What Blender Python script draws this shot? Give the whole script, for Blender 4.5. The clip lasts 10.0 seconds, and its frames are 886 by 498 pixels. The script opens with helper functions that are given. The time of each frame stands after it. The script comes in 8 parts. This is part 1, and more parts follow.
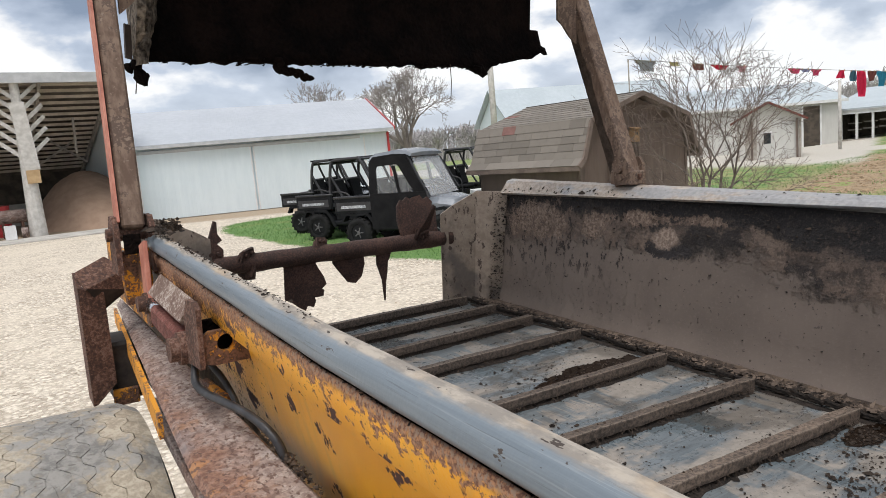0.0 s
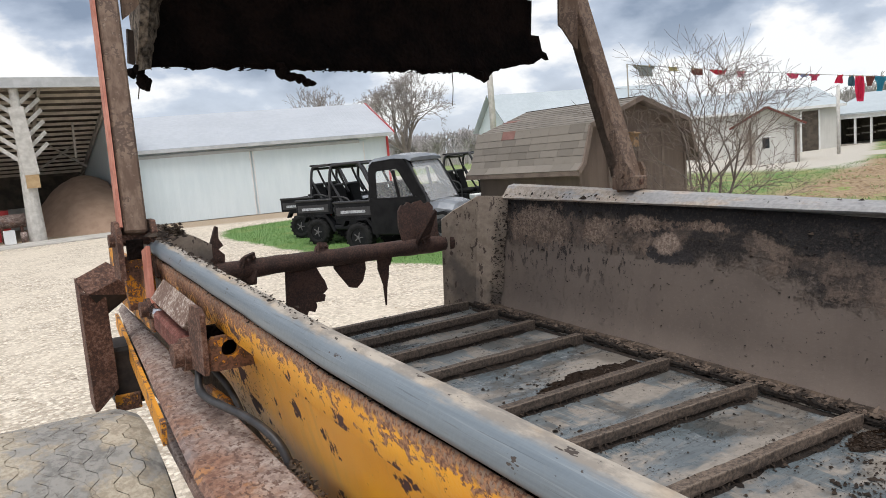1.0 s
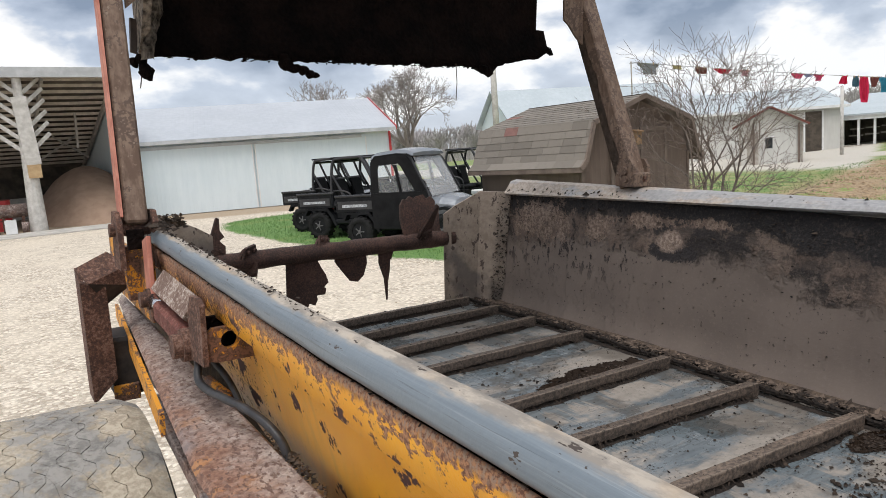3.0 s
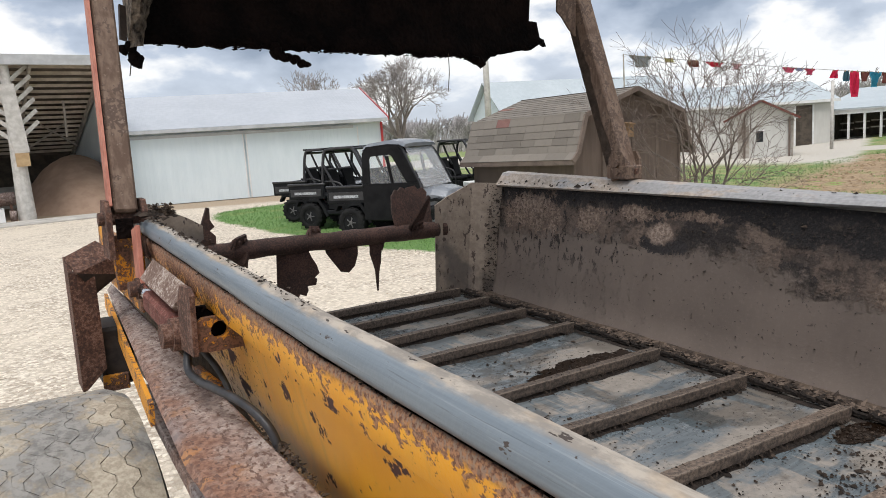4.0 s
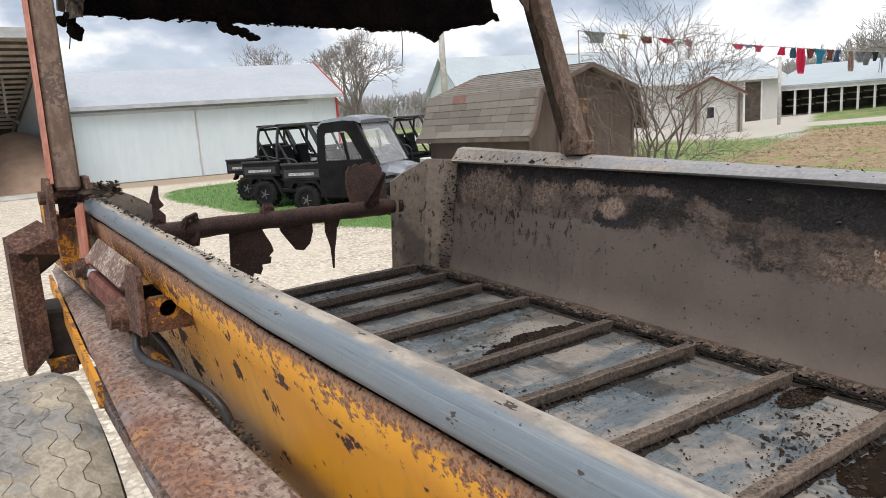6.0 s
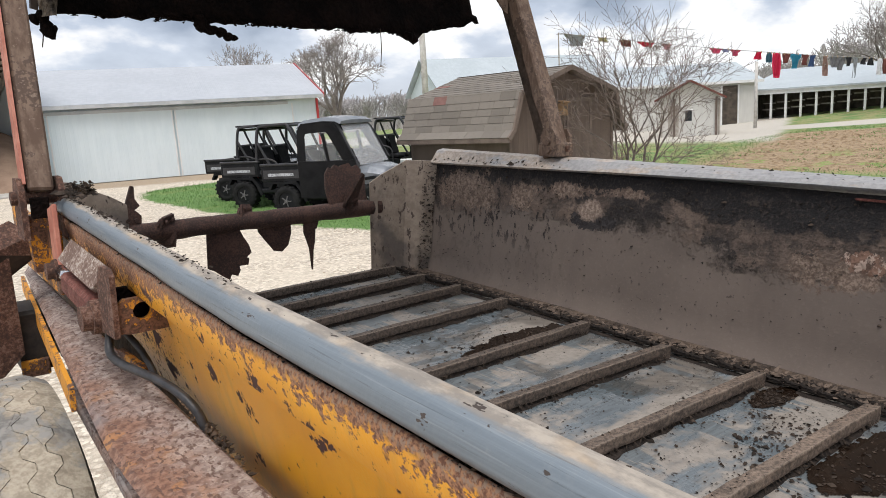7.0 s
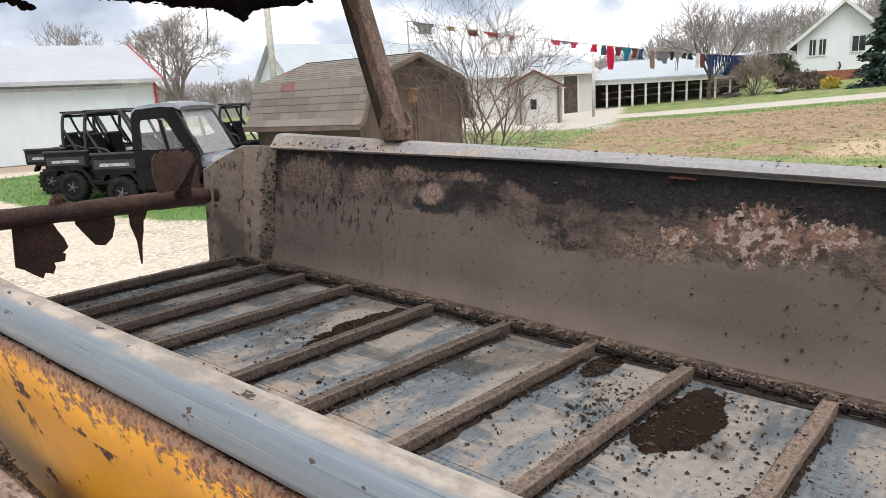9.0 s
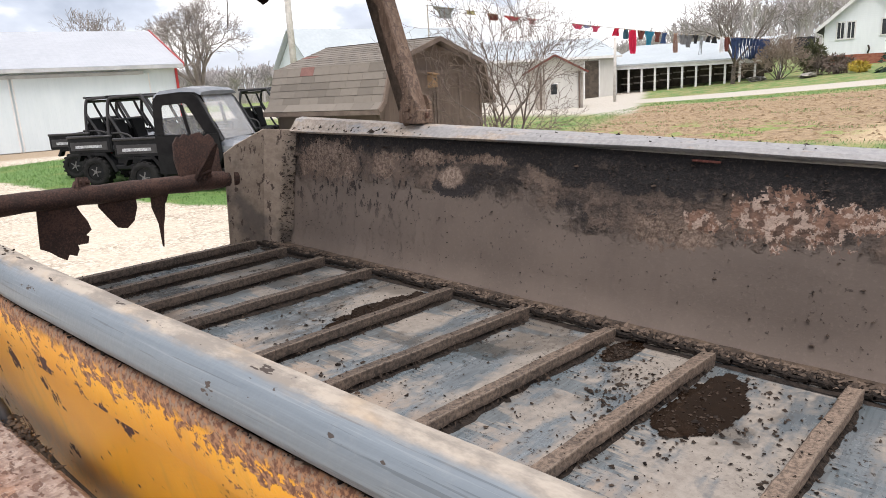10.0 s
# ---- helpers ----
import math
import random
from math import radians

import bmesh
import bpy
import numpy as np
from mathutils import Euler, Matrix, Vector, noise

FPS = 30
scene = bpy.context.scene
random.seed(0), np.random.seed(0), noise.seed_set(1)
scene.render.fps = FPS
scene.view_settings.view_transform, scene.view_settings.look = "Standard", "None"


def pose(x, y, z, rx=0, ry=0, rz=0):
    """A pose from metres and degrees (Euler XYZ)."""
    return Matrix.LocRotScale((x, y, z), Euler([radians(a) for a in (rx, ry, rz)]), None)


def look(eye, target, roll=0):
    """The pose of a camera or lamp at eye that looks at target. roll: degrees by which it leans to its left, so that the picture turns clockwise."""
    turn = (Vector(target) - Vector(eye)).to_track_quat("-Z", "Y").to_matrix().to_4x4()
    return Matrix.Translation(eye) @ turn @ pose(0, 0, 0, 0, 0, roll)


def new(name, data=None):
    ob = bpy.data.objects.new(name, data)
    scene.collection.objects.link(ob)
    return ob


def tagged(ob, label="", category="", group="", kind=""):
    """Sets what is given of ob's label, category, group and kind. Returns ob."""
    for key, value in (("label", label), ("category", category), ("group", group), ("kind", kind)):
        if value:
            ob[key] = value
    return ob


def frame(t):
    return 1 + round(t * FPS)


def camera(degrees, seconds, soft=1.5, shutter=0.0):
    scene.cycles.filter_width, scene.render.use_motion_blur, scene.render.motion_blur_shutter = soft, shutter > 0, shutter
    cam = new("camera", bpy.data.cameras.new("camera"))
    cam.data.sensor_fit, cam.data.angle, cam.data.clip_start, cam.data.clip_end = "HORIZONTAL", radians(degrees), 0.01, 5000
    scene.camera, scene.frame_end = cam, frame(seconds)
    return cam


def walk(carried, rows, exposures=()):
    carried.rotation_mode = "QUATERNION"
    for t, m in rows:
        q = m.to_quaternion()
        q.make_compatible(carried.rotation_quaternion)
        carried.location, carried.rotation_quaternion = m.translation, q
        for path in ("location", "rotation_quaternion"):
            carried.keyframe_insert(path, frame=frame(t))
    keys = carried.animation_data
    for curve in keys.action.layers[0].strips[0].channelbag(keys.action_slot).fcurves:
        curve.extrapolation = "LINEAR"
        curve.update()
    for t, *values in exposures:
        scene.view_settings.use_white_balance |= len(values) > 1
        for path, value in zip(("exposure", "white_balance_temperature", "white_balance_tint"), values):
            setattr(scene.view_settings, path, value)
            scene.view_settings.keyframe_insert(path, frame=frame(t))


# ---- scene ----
cam = camera(65.2, 10.0, 0.9)

PATH = [
    (0, (0.1200, -0.0204, 1.7535), (1.2082, 1.6340, 1.4726), -5.01),
    (0.5, (0.1131, -0.0195, 1.7568), (1.1992, 1.6403, 1.5010), -5.11),
    (1, (0.1121, -0.0125, 1.7560), (1.2045, 1.6413, 1.4879), -5.01),
    (1.5, (0.1160, -0.0104, 1.7539), (1.1980, 1.6516, 1.4953), -4.51),
    (2, (0.1170, -0.0084, 1.7529), (1.1979, 1.6531, 1.4863), -4.31),
    (2.5, (0.1149, -0.0054, 1.7520), (1.1996, 1.6523, 1.4772), -4.31),
    (4, (0.1158, -0.0013, 1.7491), (1.2214, 1.6370, 1.4431), -3.82),
    (4.5, (0.1208, -0.0043, 1.7488), (1.2493, 1.6140, 1.4207), -3.92),
    (5, (0.1219, -0.0044, 1.7508), (1.2621, 1.6066, 1.4269), -4.12),
    (5.5, (0.1217, -0.0052, 1.7448), (1.2828, 1.5818, 1.3798), -4.13),
    (7, (0.1278, -0.0163, 1.7463), (1.3639, 1.5096, 1.3671), -3.52),
    (7.5, (0.1247, -0.0182, 1.7454), (1.3586, 1.5052, 1.3494), -4.32),
    (8, (0.1375, -0.0171, 1.7390), (1.4554, 1.4368, 1.3523), -3.70),
    (8.5, (0.1781, -0.0328, 1.7252), (1.6180, 1.2933, 1.3154), -3.17),
    (9, (0.1979, -0.0337, 1.7215), (1.7119, 1.1988, 1.2869), -3.03),
    (9.5, (0.1908, -0.0287, 1.7188), (1.6628, 1.2391, 1.2434), -4.16),
    (10, (0.2026, -0.0275, 1.7114), (1.6735, 1.2431, 1.2402), -3.16),
]
EXPOSURES = [(0.0, 0.0, 6500, 11), (4.0, 0.0, 6500, 11), (5.5, 0.04, 6520, 11), (7.5, 0.08, 6540, 12), (8.5, 0.18, 6580, 12), (10.0, 0.38, 6700, 15)]
walk(cam, [(t, look(eye, target, roll)) for t, eye, target, roll in PATH], EXPOSURES)

# ---- daylight: a bright, broken overcast ----
world = bpy.data.worlds.new("sky")
scene.world = world
world.use_nodes = True
wn, wl = world.node_tree.nodes, world.node_tree.links
wn.clear()
SUN_EL, SUN_AZ = radians(67), radians(222)     # azimuth clockwise from +y


def wnode(kind, **kw):
    n = wn.new(kind)
    for k, v in kw.items():
        n.inputs[k].default_value = v
    return n


sky = wn.new("ShaderNodeTexSky")
sky.sky_type, sky.sun_disc = "NISHITA", False
sky.sun_elevation, sky.sun_rotation = SUN_EL, SUN_AZ
sky_bg = wnode("ShaderNodeBackground", Strength=0.11)
wl.new(sky.outputs[0], sky_bg.inputs[0])
wco = wn.new("ShaderNodeTexCoord")
wmap = wnode("ShaderNodeMapping")
wmap.inputs["Scale"].default_value = (1.0, 1.0, 2.1)
wmap.inputs["Location"].default_value = (0.35, 0.1, 0.0)
wl.new(wco.outputs["Generated"], wmap.inputs[0])
cn = wnode("ShaderNodeTexNoise", Scale=5.2, Detail=7.0, Roughness=0.50, Distortion=0.1)
wl.new(wmap.outputs[0], cn.inputs["Vector"])
ramp = wn.new("ShaderNodeValToRGB")
cr = ramp.color_ramp
cr.elements[0].position, cr.elements[0].color = 0.34, (0.24, 0.30, 0.40, 1)
cr.elements[1].position, cr.elements[1].color = 0.54, (1.0, 1.0, 0.99, 1)
e = cr.elements.new(0.47)
e.color = (0.50, 0.57, 0.68, 1)
wl.new(cn.outputs[0], ramp.inputs[0])
sepz = wn.new("ShaderNodeSeparateXYZ")
wl.new(wco.outputs["Generated"], sepz.inputs[0])
haze = wnode("ShaderNodeMapRange")
haze.inputs["From Min"].default_value, haze.inputs["From Max"].default_value = 0.02, 0.16
haze.inputs["To Min"].default_value, haze.inputs["To Max"].default_value = 0.5, 0.0
wl.new(sepz.outputs[2], haze.inputs[0])
hz = wn.new("ShaderNodeMixRGB")
hz.inputs[2].default_value = (0.86, 0.91, 0.98, 1)
wl.new(haze.outputs[0], hz.inputs[0])
wl.new(ramp.outputs[0], hz.inputs[1])
cloud_bg = wnode("ShaderNodeBackground", Strength=1.10)
wl.new(hz.outputs[0], cloud_bg.inputs[0])
wmix = wnode("ShaderNodeMixShader", Fac=0.88)
wl.new(sky_bg.outputs[0], wmix.inputs[1])
wl.new(cloud_bg.outputs[0], wmix.inputs[2])
wout = wn.new("ShaderNodeOutputWorld")
wl.new(wmix.outputs[0], wout.inputs[0])

sun = new("sun", bpy.data.lights.new("sun", "SUN"))
sun.data.energy, sun.data.angle, sun.data.color = 2.8, radians(35), (1.0, 0.97, 0.93)
sun_dir = Vector((math.sin(SUN_AZ) * math.cos(SUN_EL), math.cos(SUN_AZ) * math.cos(SUN_EL), math.sin(SUN_EL)))
sun.matrix_world = look(sun_dir * 50, (0, 0, 0))

# ---- materials ----


class Mat:
    """A node material in the making: short calls for the nodes that recur."""

    def __init__(self, name, rough=0.7, metal=0.0, coords="Object"):
        self.m = bpy.data.materials.new(name)
        self.m.use_nodes = True
        self.n, self.l = self.m.node_tree.nodes, self.m.node_tree.links
        self.b = self.n["Principled BSDF"]
        self.b.inputs["Roughness"].default_value = rough
        self.b.inputs["Metallic"].default_value = metal
        self.co = self.n.new("ShaderNodeTexCoord").outputs[coords]

    def put(self, socket, value):
        if isinstance(value, (int, float)):
            socket.default_value = value
        elif isinstance(value, tuple):
            socket.default_value = (*value, 1) if len(value) == 3 else value
        else:
            self.l.new(value, socket)

    def mapped(self, scale=(1, 1, 1), loc=(0, 0, 0), rot=(0, 0, 0)):
        n = self.n.new("ShaderNodeMapping")
        n.inputs["Scale"].default_value, n.inputs["Location"].default_value, n.inputs["Rotation"].default_value = scale, loc, rot
        self.l.new(self.co, n.inputs[0])
        return n.outputs[0]

    def noise(self, scale, detail=4.0, rough=0.55, co=None, distort=0.0):
        n = self.n.new("ShaderNodeTexNoise")
        for k, v in (("Scale", scale), ("Detail", detail), ("Roughness", rough), ("Distortion", distort)):
            n.inputs[k].default_value = v
        self.l.new(co or self.co, n.inputs["Vector"])
        return n.outputs[0]

    def voronoi(self, scale, co=None, feature="F1", out=0, rand=1.0):
        n = self.n.new("ShaderNodeTexVoronoi")
        n.feature = feature
        n.inputs["Scale"].default_value = scale
        n.inputs["Randomness"].default_value = rand
        self.l.new(co or self.co, n.inputs["Vector"])
        return n.outputs[out]

    def wave(self, scale, co=None, direction="X", distort=0.0, profile="SIN"):
        n = self.n.new("ShaderNodeTexWave")
        n.bands_direction, n.wave_profile = direction, profile
        n.inputs["Scale"].default_value, n.inputs["Distortion"].default_value = scale, distort
        self.l.new(co or self.co, n.inputs["Vector"])
        return n.outputs[0]

    def step(self, v, lo, hi, a=0.0, b=1.0):
        n = self.n.new("ShaderNodeMapRange")
        n.interpolation_type = "SMOOTHSTEP"
        for k, x in zip((1, 2, 3, 4), (lo, hi, a, b)):
            n.inputs[k].default_value = x
        self.l.new(v, n.inputs[0])
        return n.outputs[0]

    def math(self, op, a, b=0.0):
        n = self.n.new("ShaderNodeMath")
        n.operation = op
        self.put(n.inputs[0], a)
        self.put(n.inputs[1], b)
        return n.outputs[0]

    def mix(self, f, a, b):
        n = self.n.new("ShaderNodeMixRGB")
        self.put(n.inputs[0], f)
        self.put(n.inputs[1], a)
        self.put(n.inputs[2], b)
        return n.outputs[0]

    def axis(self, i, co=None):
        n = self.n.new("ShaderNodeSeparateXYZ")
        self.l.new(co or self.co, n.inputs[0])
        return n.outputs[i]

    def normal_up(self):
        n = self.n.new("ShaderNodeNewGeometry")
        s = self.n.new("ShaderNodeSeparateXYZ")
        self.l.new(n.outputs["Normal"], s.inputs[0])
        return s.outputs[2]

    def island(self):
        return self.n.new("ShaderNodeNewGeometry").outputs["Random Per Island"]

    def random(self):
        return self.n.new("ShaderNodeObjectInfo").outputs["Random"]

    def bump(self, h, strength=0.4, dist=0.01):
        n = self.n.new("ShaderNodeBump")
        n.inputs["Strength"].default_value, n.inputs["Distance"].default_value = strength, dist
        self.l.new(h, n.inputs["Height"])
        self.l.new(n.outputs[0], self.b.inputs["Normal"])

    def done(self, colour, rough=None, metal=None):
        self.put(self.b.inputs["Base Color"], colour)
        if rough is not None:
            self.put(self.b.inputs["Roughness"], rough)
        if metal is not None:
            self.put(self.b.inputs["Metallic"], metal)
        return self.m


def plain(name, c1, c2, scale=8.0, rough=0.6, metal=0.0, bump=0.15, dist=0.004, fine=60.0, gloss=0.4):
    """Two tones by a broad and a fine noise, with a light relief."""
    m = Mat(name, rough, metal)
    a, b = m.noise(scale, 5), m.noise(fine, 3)
    f = m.step(m.math("ADD", m.math("MULTIPLY", a, 0.7), m.math("MULTIPLY", b, 0.3)), 0.36, 0.64)
    m.bump(b, bump, dist)
    m.b.inputs["Specular IOR Level"].default_value = gloss
    return m.done(m.mix(f, c1, c2), m.math("ADD", m.math("MULTIPLY", a, 0.2), rough - 0.1))


# places of the apron slats along the bed
SLATS = [2.942, 2.70, 2.425, 2.122, 1.677, 1.325, 0.995, 0.675, 0.29, -0.06, -0.41, -0.76, -1.1]
SKEW = [-0.045, -0.05, -0.045, -0.012, 0.0, 0.045, 0.04, 0.04, 0.03]      # run-out of each worn slat from end to end


def mat_rust(name, dark=(0.055, 0.028, 0.02), mid=(0.15, 0.07, 0.045), pale=(0.30, 0.22, 0.18), grey=0.35, pits=0.0):
    """Pitted rust: broad tone, crisp scale flakes and fine pits."""
    m = Mat(name, 0.85)
    a, b, c = m.noise(10, 6, 0.65), m.noise(115, 6, 0.72), m.noise(380, 3, 0.6)
    col = m.mix(m.step(m.math("ADD", m.math("MULTIPLY", a, 0.4), m.math("MULTIPLY", b, 0.6)), 0.43, 0.56), dark, mid)
    flake = m.step(m.math("ADD", m.math("MULTIPLY", a, 0.32), m.math("MULTIPLY", b, 0.68)), 0.53, 0.56)
    col = m.mix(m.math("MULTIPLY", flake, grey * 2), col, pale)
    col = m.mix(m.step(c, 0.60, 0.66), col, dark)
    relief = m.math("ADD", b, m.math("MULTIPLY", c, 0.4))
    if pits:
        d = m.step(m.math("ADD", m.math("MULTIPLY", m.noise(42, 3, 0.5, m.mapped((1.3, 0.7, 1.3))), 0.8), m.math("MULTIPLY", b, 0.2)), 0.555, 0.60)
        col = m.mix(m.math("MULTIPLY", d, pits), col, dark)
        col = m.mix(m.math("MULTIPLY", m.step(m.noise(5, 5, 0.6), 0.52, 0.64), 0.5), col, (0.17, 0.075, 0.045))
        relief = m.math("SUBTRACT", relief, d)
    m.bump(relief, 0.7, 0.005)
    return m.done(col)


def mat_yellow():
    """Chrome yellow farm paint, rusting through from the upper edge in specks and runs, with a few dark scabs."""
    m = Mat("yellow_paint_rusting", 0.42)
    a, b, c = m.noise(7, 6, 0.6), m.noise(70, 6, 0.68), m.noise(220, 3)
    specks = m.noise(1.0, 5, 0.66, m.mapped((170, 75, 105)))
    z = m.math("ADD", m.axis(2), m.math("MULTIPLY", m.math("SUBTRACT", a, 0.5), 0.07))
    add = m.math("ADD", m.step(z, 1.352, 1.455, -0.17, 0.0), m.step(z, 1.415, 1.458, 0.0, 0.15))
    add = m.math("ADD", add, m.math("MULTIPLY", m.math("SUBTRACT", m.noise(28, 4, 0.6), 0.5), 0.35))
    add = m.math("ADD", add, m.step(m.axis(1), 1.1, 1.6, 0.0, 0.15))
    rustf = m.step(m.math("ADD", specks, add), 0.535, 0.565)
    crown = m.step(m.math("ADD", m.axis(2), m.math("MULTIPLY", b, 0.02)), 1.449, 1.464)
    rustf = m.math("MAXIMUM", rustf, crown)
    patch = m.math("ADD", m.math("MULTIPLY", m.noise(19, 4, 0.55, m.mapped((1, 0.62, 0.8))), 0.78), m.math("MULTIPLY", b, 0.22))
    low = m.step(m.axis(2), 1.432, 1.418)
    scab = m.math("MULTIPLY", m.step(patch, 0.588, 0.598), low)
    halo = m.math("MULTIPLY", m.step(patch, 0.572, 0.590), low)
    paint = m.mix(m.step(a, 0.3, 0.7), (0.80, 0.35, 0.012), (0.90, 0.43, 0.02))
    paint = m.mix(m.math("MULTIPLY", m.step(m.noise(1.0, 4, 0.6, m.mapped((30, 30, 5))), 0.5, 0.66), 0.28), paint, (0.50, 0.27, 0.07))
    rust = m.mix(m.step(m.noise(170, 5, 0.7), 0.42, 0.58), (0.150, 0.068, 0.043), (0.42, 0.215, 0.115))
    rust = m.mix(m.math("MULTIPLY", crown, m.step(m.noise(150, 5, 0.7), 0.48, 0.57)), rust, (0.31, 0.215, 0.155))
    grime = m.step(m.math("ADD", m.axis(2), m.math("MULTIPLY", m.math("SUBTRACT", a, 0.5), 0.08)), 1.20, 1.12)
    paint = m.mix(m.math("MULTIPLY", grime, m.step(b, 0.3, 0.6, 0.35, 0.75)), paint, (0.33, 0.235, 0.13))
    col = m.mix(halo, paint, (0.50, 0.21, 0.03))
    col = m.mix(rustf, col, rust)
    col = m.mix(scab, col, (0.075, 0.035, 0.033))
    m.bump(m.math("ADD", m.math("MULTIPLY", m.math("MAXIMUM", rustf, scab), 0.6), m.math("MULTIPLY", c, 0.4)), 0.55, 0.003)
    return m.done(col, m.mix(m.math("MAXIMUM", rustf, scab), (0.34, 0.34, 0.34), (0.9, 0.9, 0.9)))


def mat_yellow_old(name="yellow_paint_worn", keep=0.0):
    """Yellow paint mostly gone to rust, in crisp flakes."""
    m = Mat(name, 0.6)
    a, b = m.noise(16, 6, 0.65), m.noise(110, 6, 0.68)
    f = m.step(m.math("ADD", m.math("MULTIPLY", a, 0.6), m.math("MULTIPLY", b, 0.4)), 0.47 + keep, 0.495 + keep)
    col = m.mix(f, (0.66, 0.28, 0.02), m.mix(m.step(b, 0.42, 0.58), (0.07, 0.035, 0.025), (0.19, 0.095, 0.06)))
    m.bump(m.math("ADD", b, f), 0.5, 0.003)
    return m.done(col)


def mat_rail():
    """Scuffed blue-grey coated rail with a thin film of dried manure on its crown."""
    m = Mat("grey_rail", 0.42)
    streak = m.noise(4, 6, 0.6, m.mapped((60, 1.2, 60)))
    b = m.noise(140, 4)
    col = m.mix(m.step(streak, 0.25, 0.75), (0.140, 0.170, 0.198), (0.182, 0.216, 0.245))
    col = m.mix(m.math("MULTIPLY", m.step(m.noise(26, 5, 0.7), 0.56, 0.70), 0.35), col, (0.23, 0.25, 0.26))
    scratch = m.step(m.noise(1.0, 4, 0.6, m.mapped((330, 5, 330))), 0.60, 0.66)
    col = m.mix(m.math("MULTIPLY", scratch, 0.55), col, (0.075, 0.088, 0.10))
    shine = m.step(m.noise(1.0, 4, 0.6, m.mapped((260, 3, 260), (3, 1, 2))), 0.62, 0.68)
    col = m.mix(m.math("MULTIPLY", shine, 0.4), col, (0.27, 0.30, 0.32))
    bend = m.math("MULTIPLY", m.math("MAXIMUM", m.math("SUBTRACT", m.axis(1), 0.85), 0.0), 0.04)
    wob = m.math("ADD", m.math("MULTIPLY", m.math("SUBTRACT", m.noise(1.0, 6, 0.65, m.mapped((50, 7, 50))), 0.5), 0.020), m.math("MULTIPLY", m.math("SUBTRACT", m.noise(60, 4), 0.5), 0.006))
    u = m.math("ADD", m.math("SUBTRACT", m.axis(0), bend), wob)
    film = m.step(u, 0.3925, 0.4015)
    dcol = m.mix(m.step(m.noise(45, 5, 0.7, m.mapped((1, 0.4, 1))), 0.38, 0.62), (0.24, 0.205, 0.168), (0.43, 0.37, 0.30))
    dcol = m.mix(m.math("MULTIPLY", m.step(m.noise(9, 4), 0.54, 0.64), 0.5), dcol, (0.48, 0.345, 0.21))
    col = m.mix(m.math("MULTIPLY", film, 0.85), col, dcol)
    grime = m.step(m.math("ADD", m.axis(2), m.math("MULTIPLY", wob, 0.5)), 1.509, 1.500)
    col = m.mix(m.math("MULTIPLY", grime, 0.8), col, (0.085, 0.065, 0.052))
    nick = m.step(m.noise(1.0, 3, 0.6, m.mapped((75, 30, 75), (1.3, 0, 0), (0, 0, 0.4))), 0.665, 0.685)
    col = m.mix(nick, col, (0.055, 0.042, 0.036))
    m.bump(m.math("ADD", m.math("ADD", b, m.math("MULTIPLY", film, 0.8)), m.math("MULTIPLY", nick, -1.0)), 0.22, 0.002)
    return m.done(col, m.mix(film, (0.36, 0.36, 0.36), (0.85, 0.85, 0.85)))


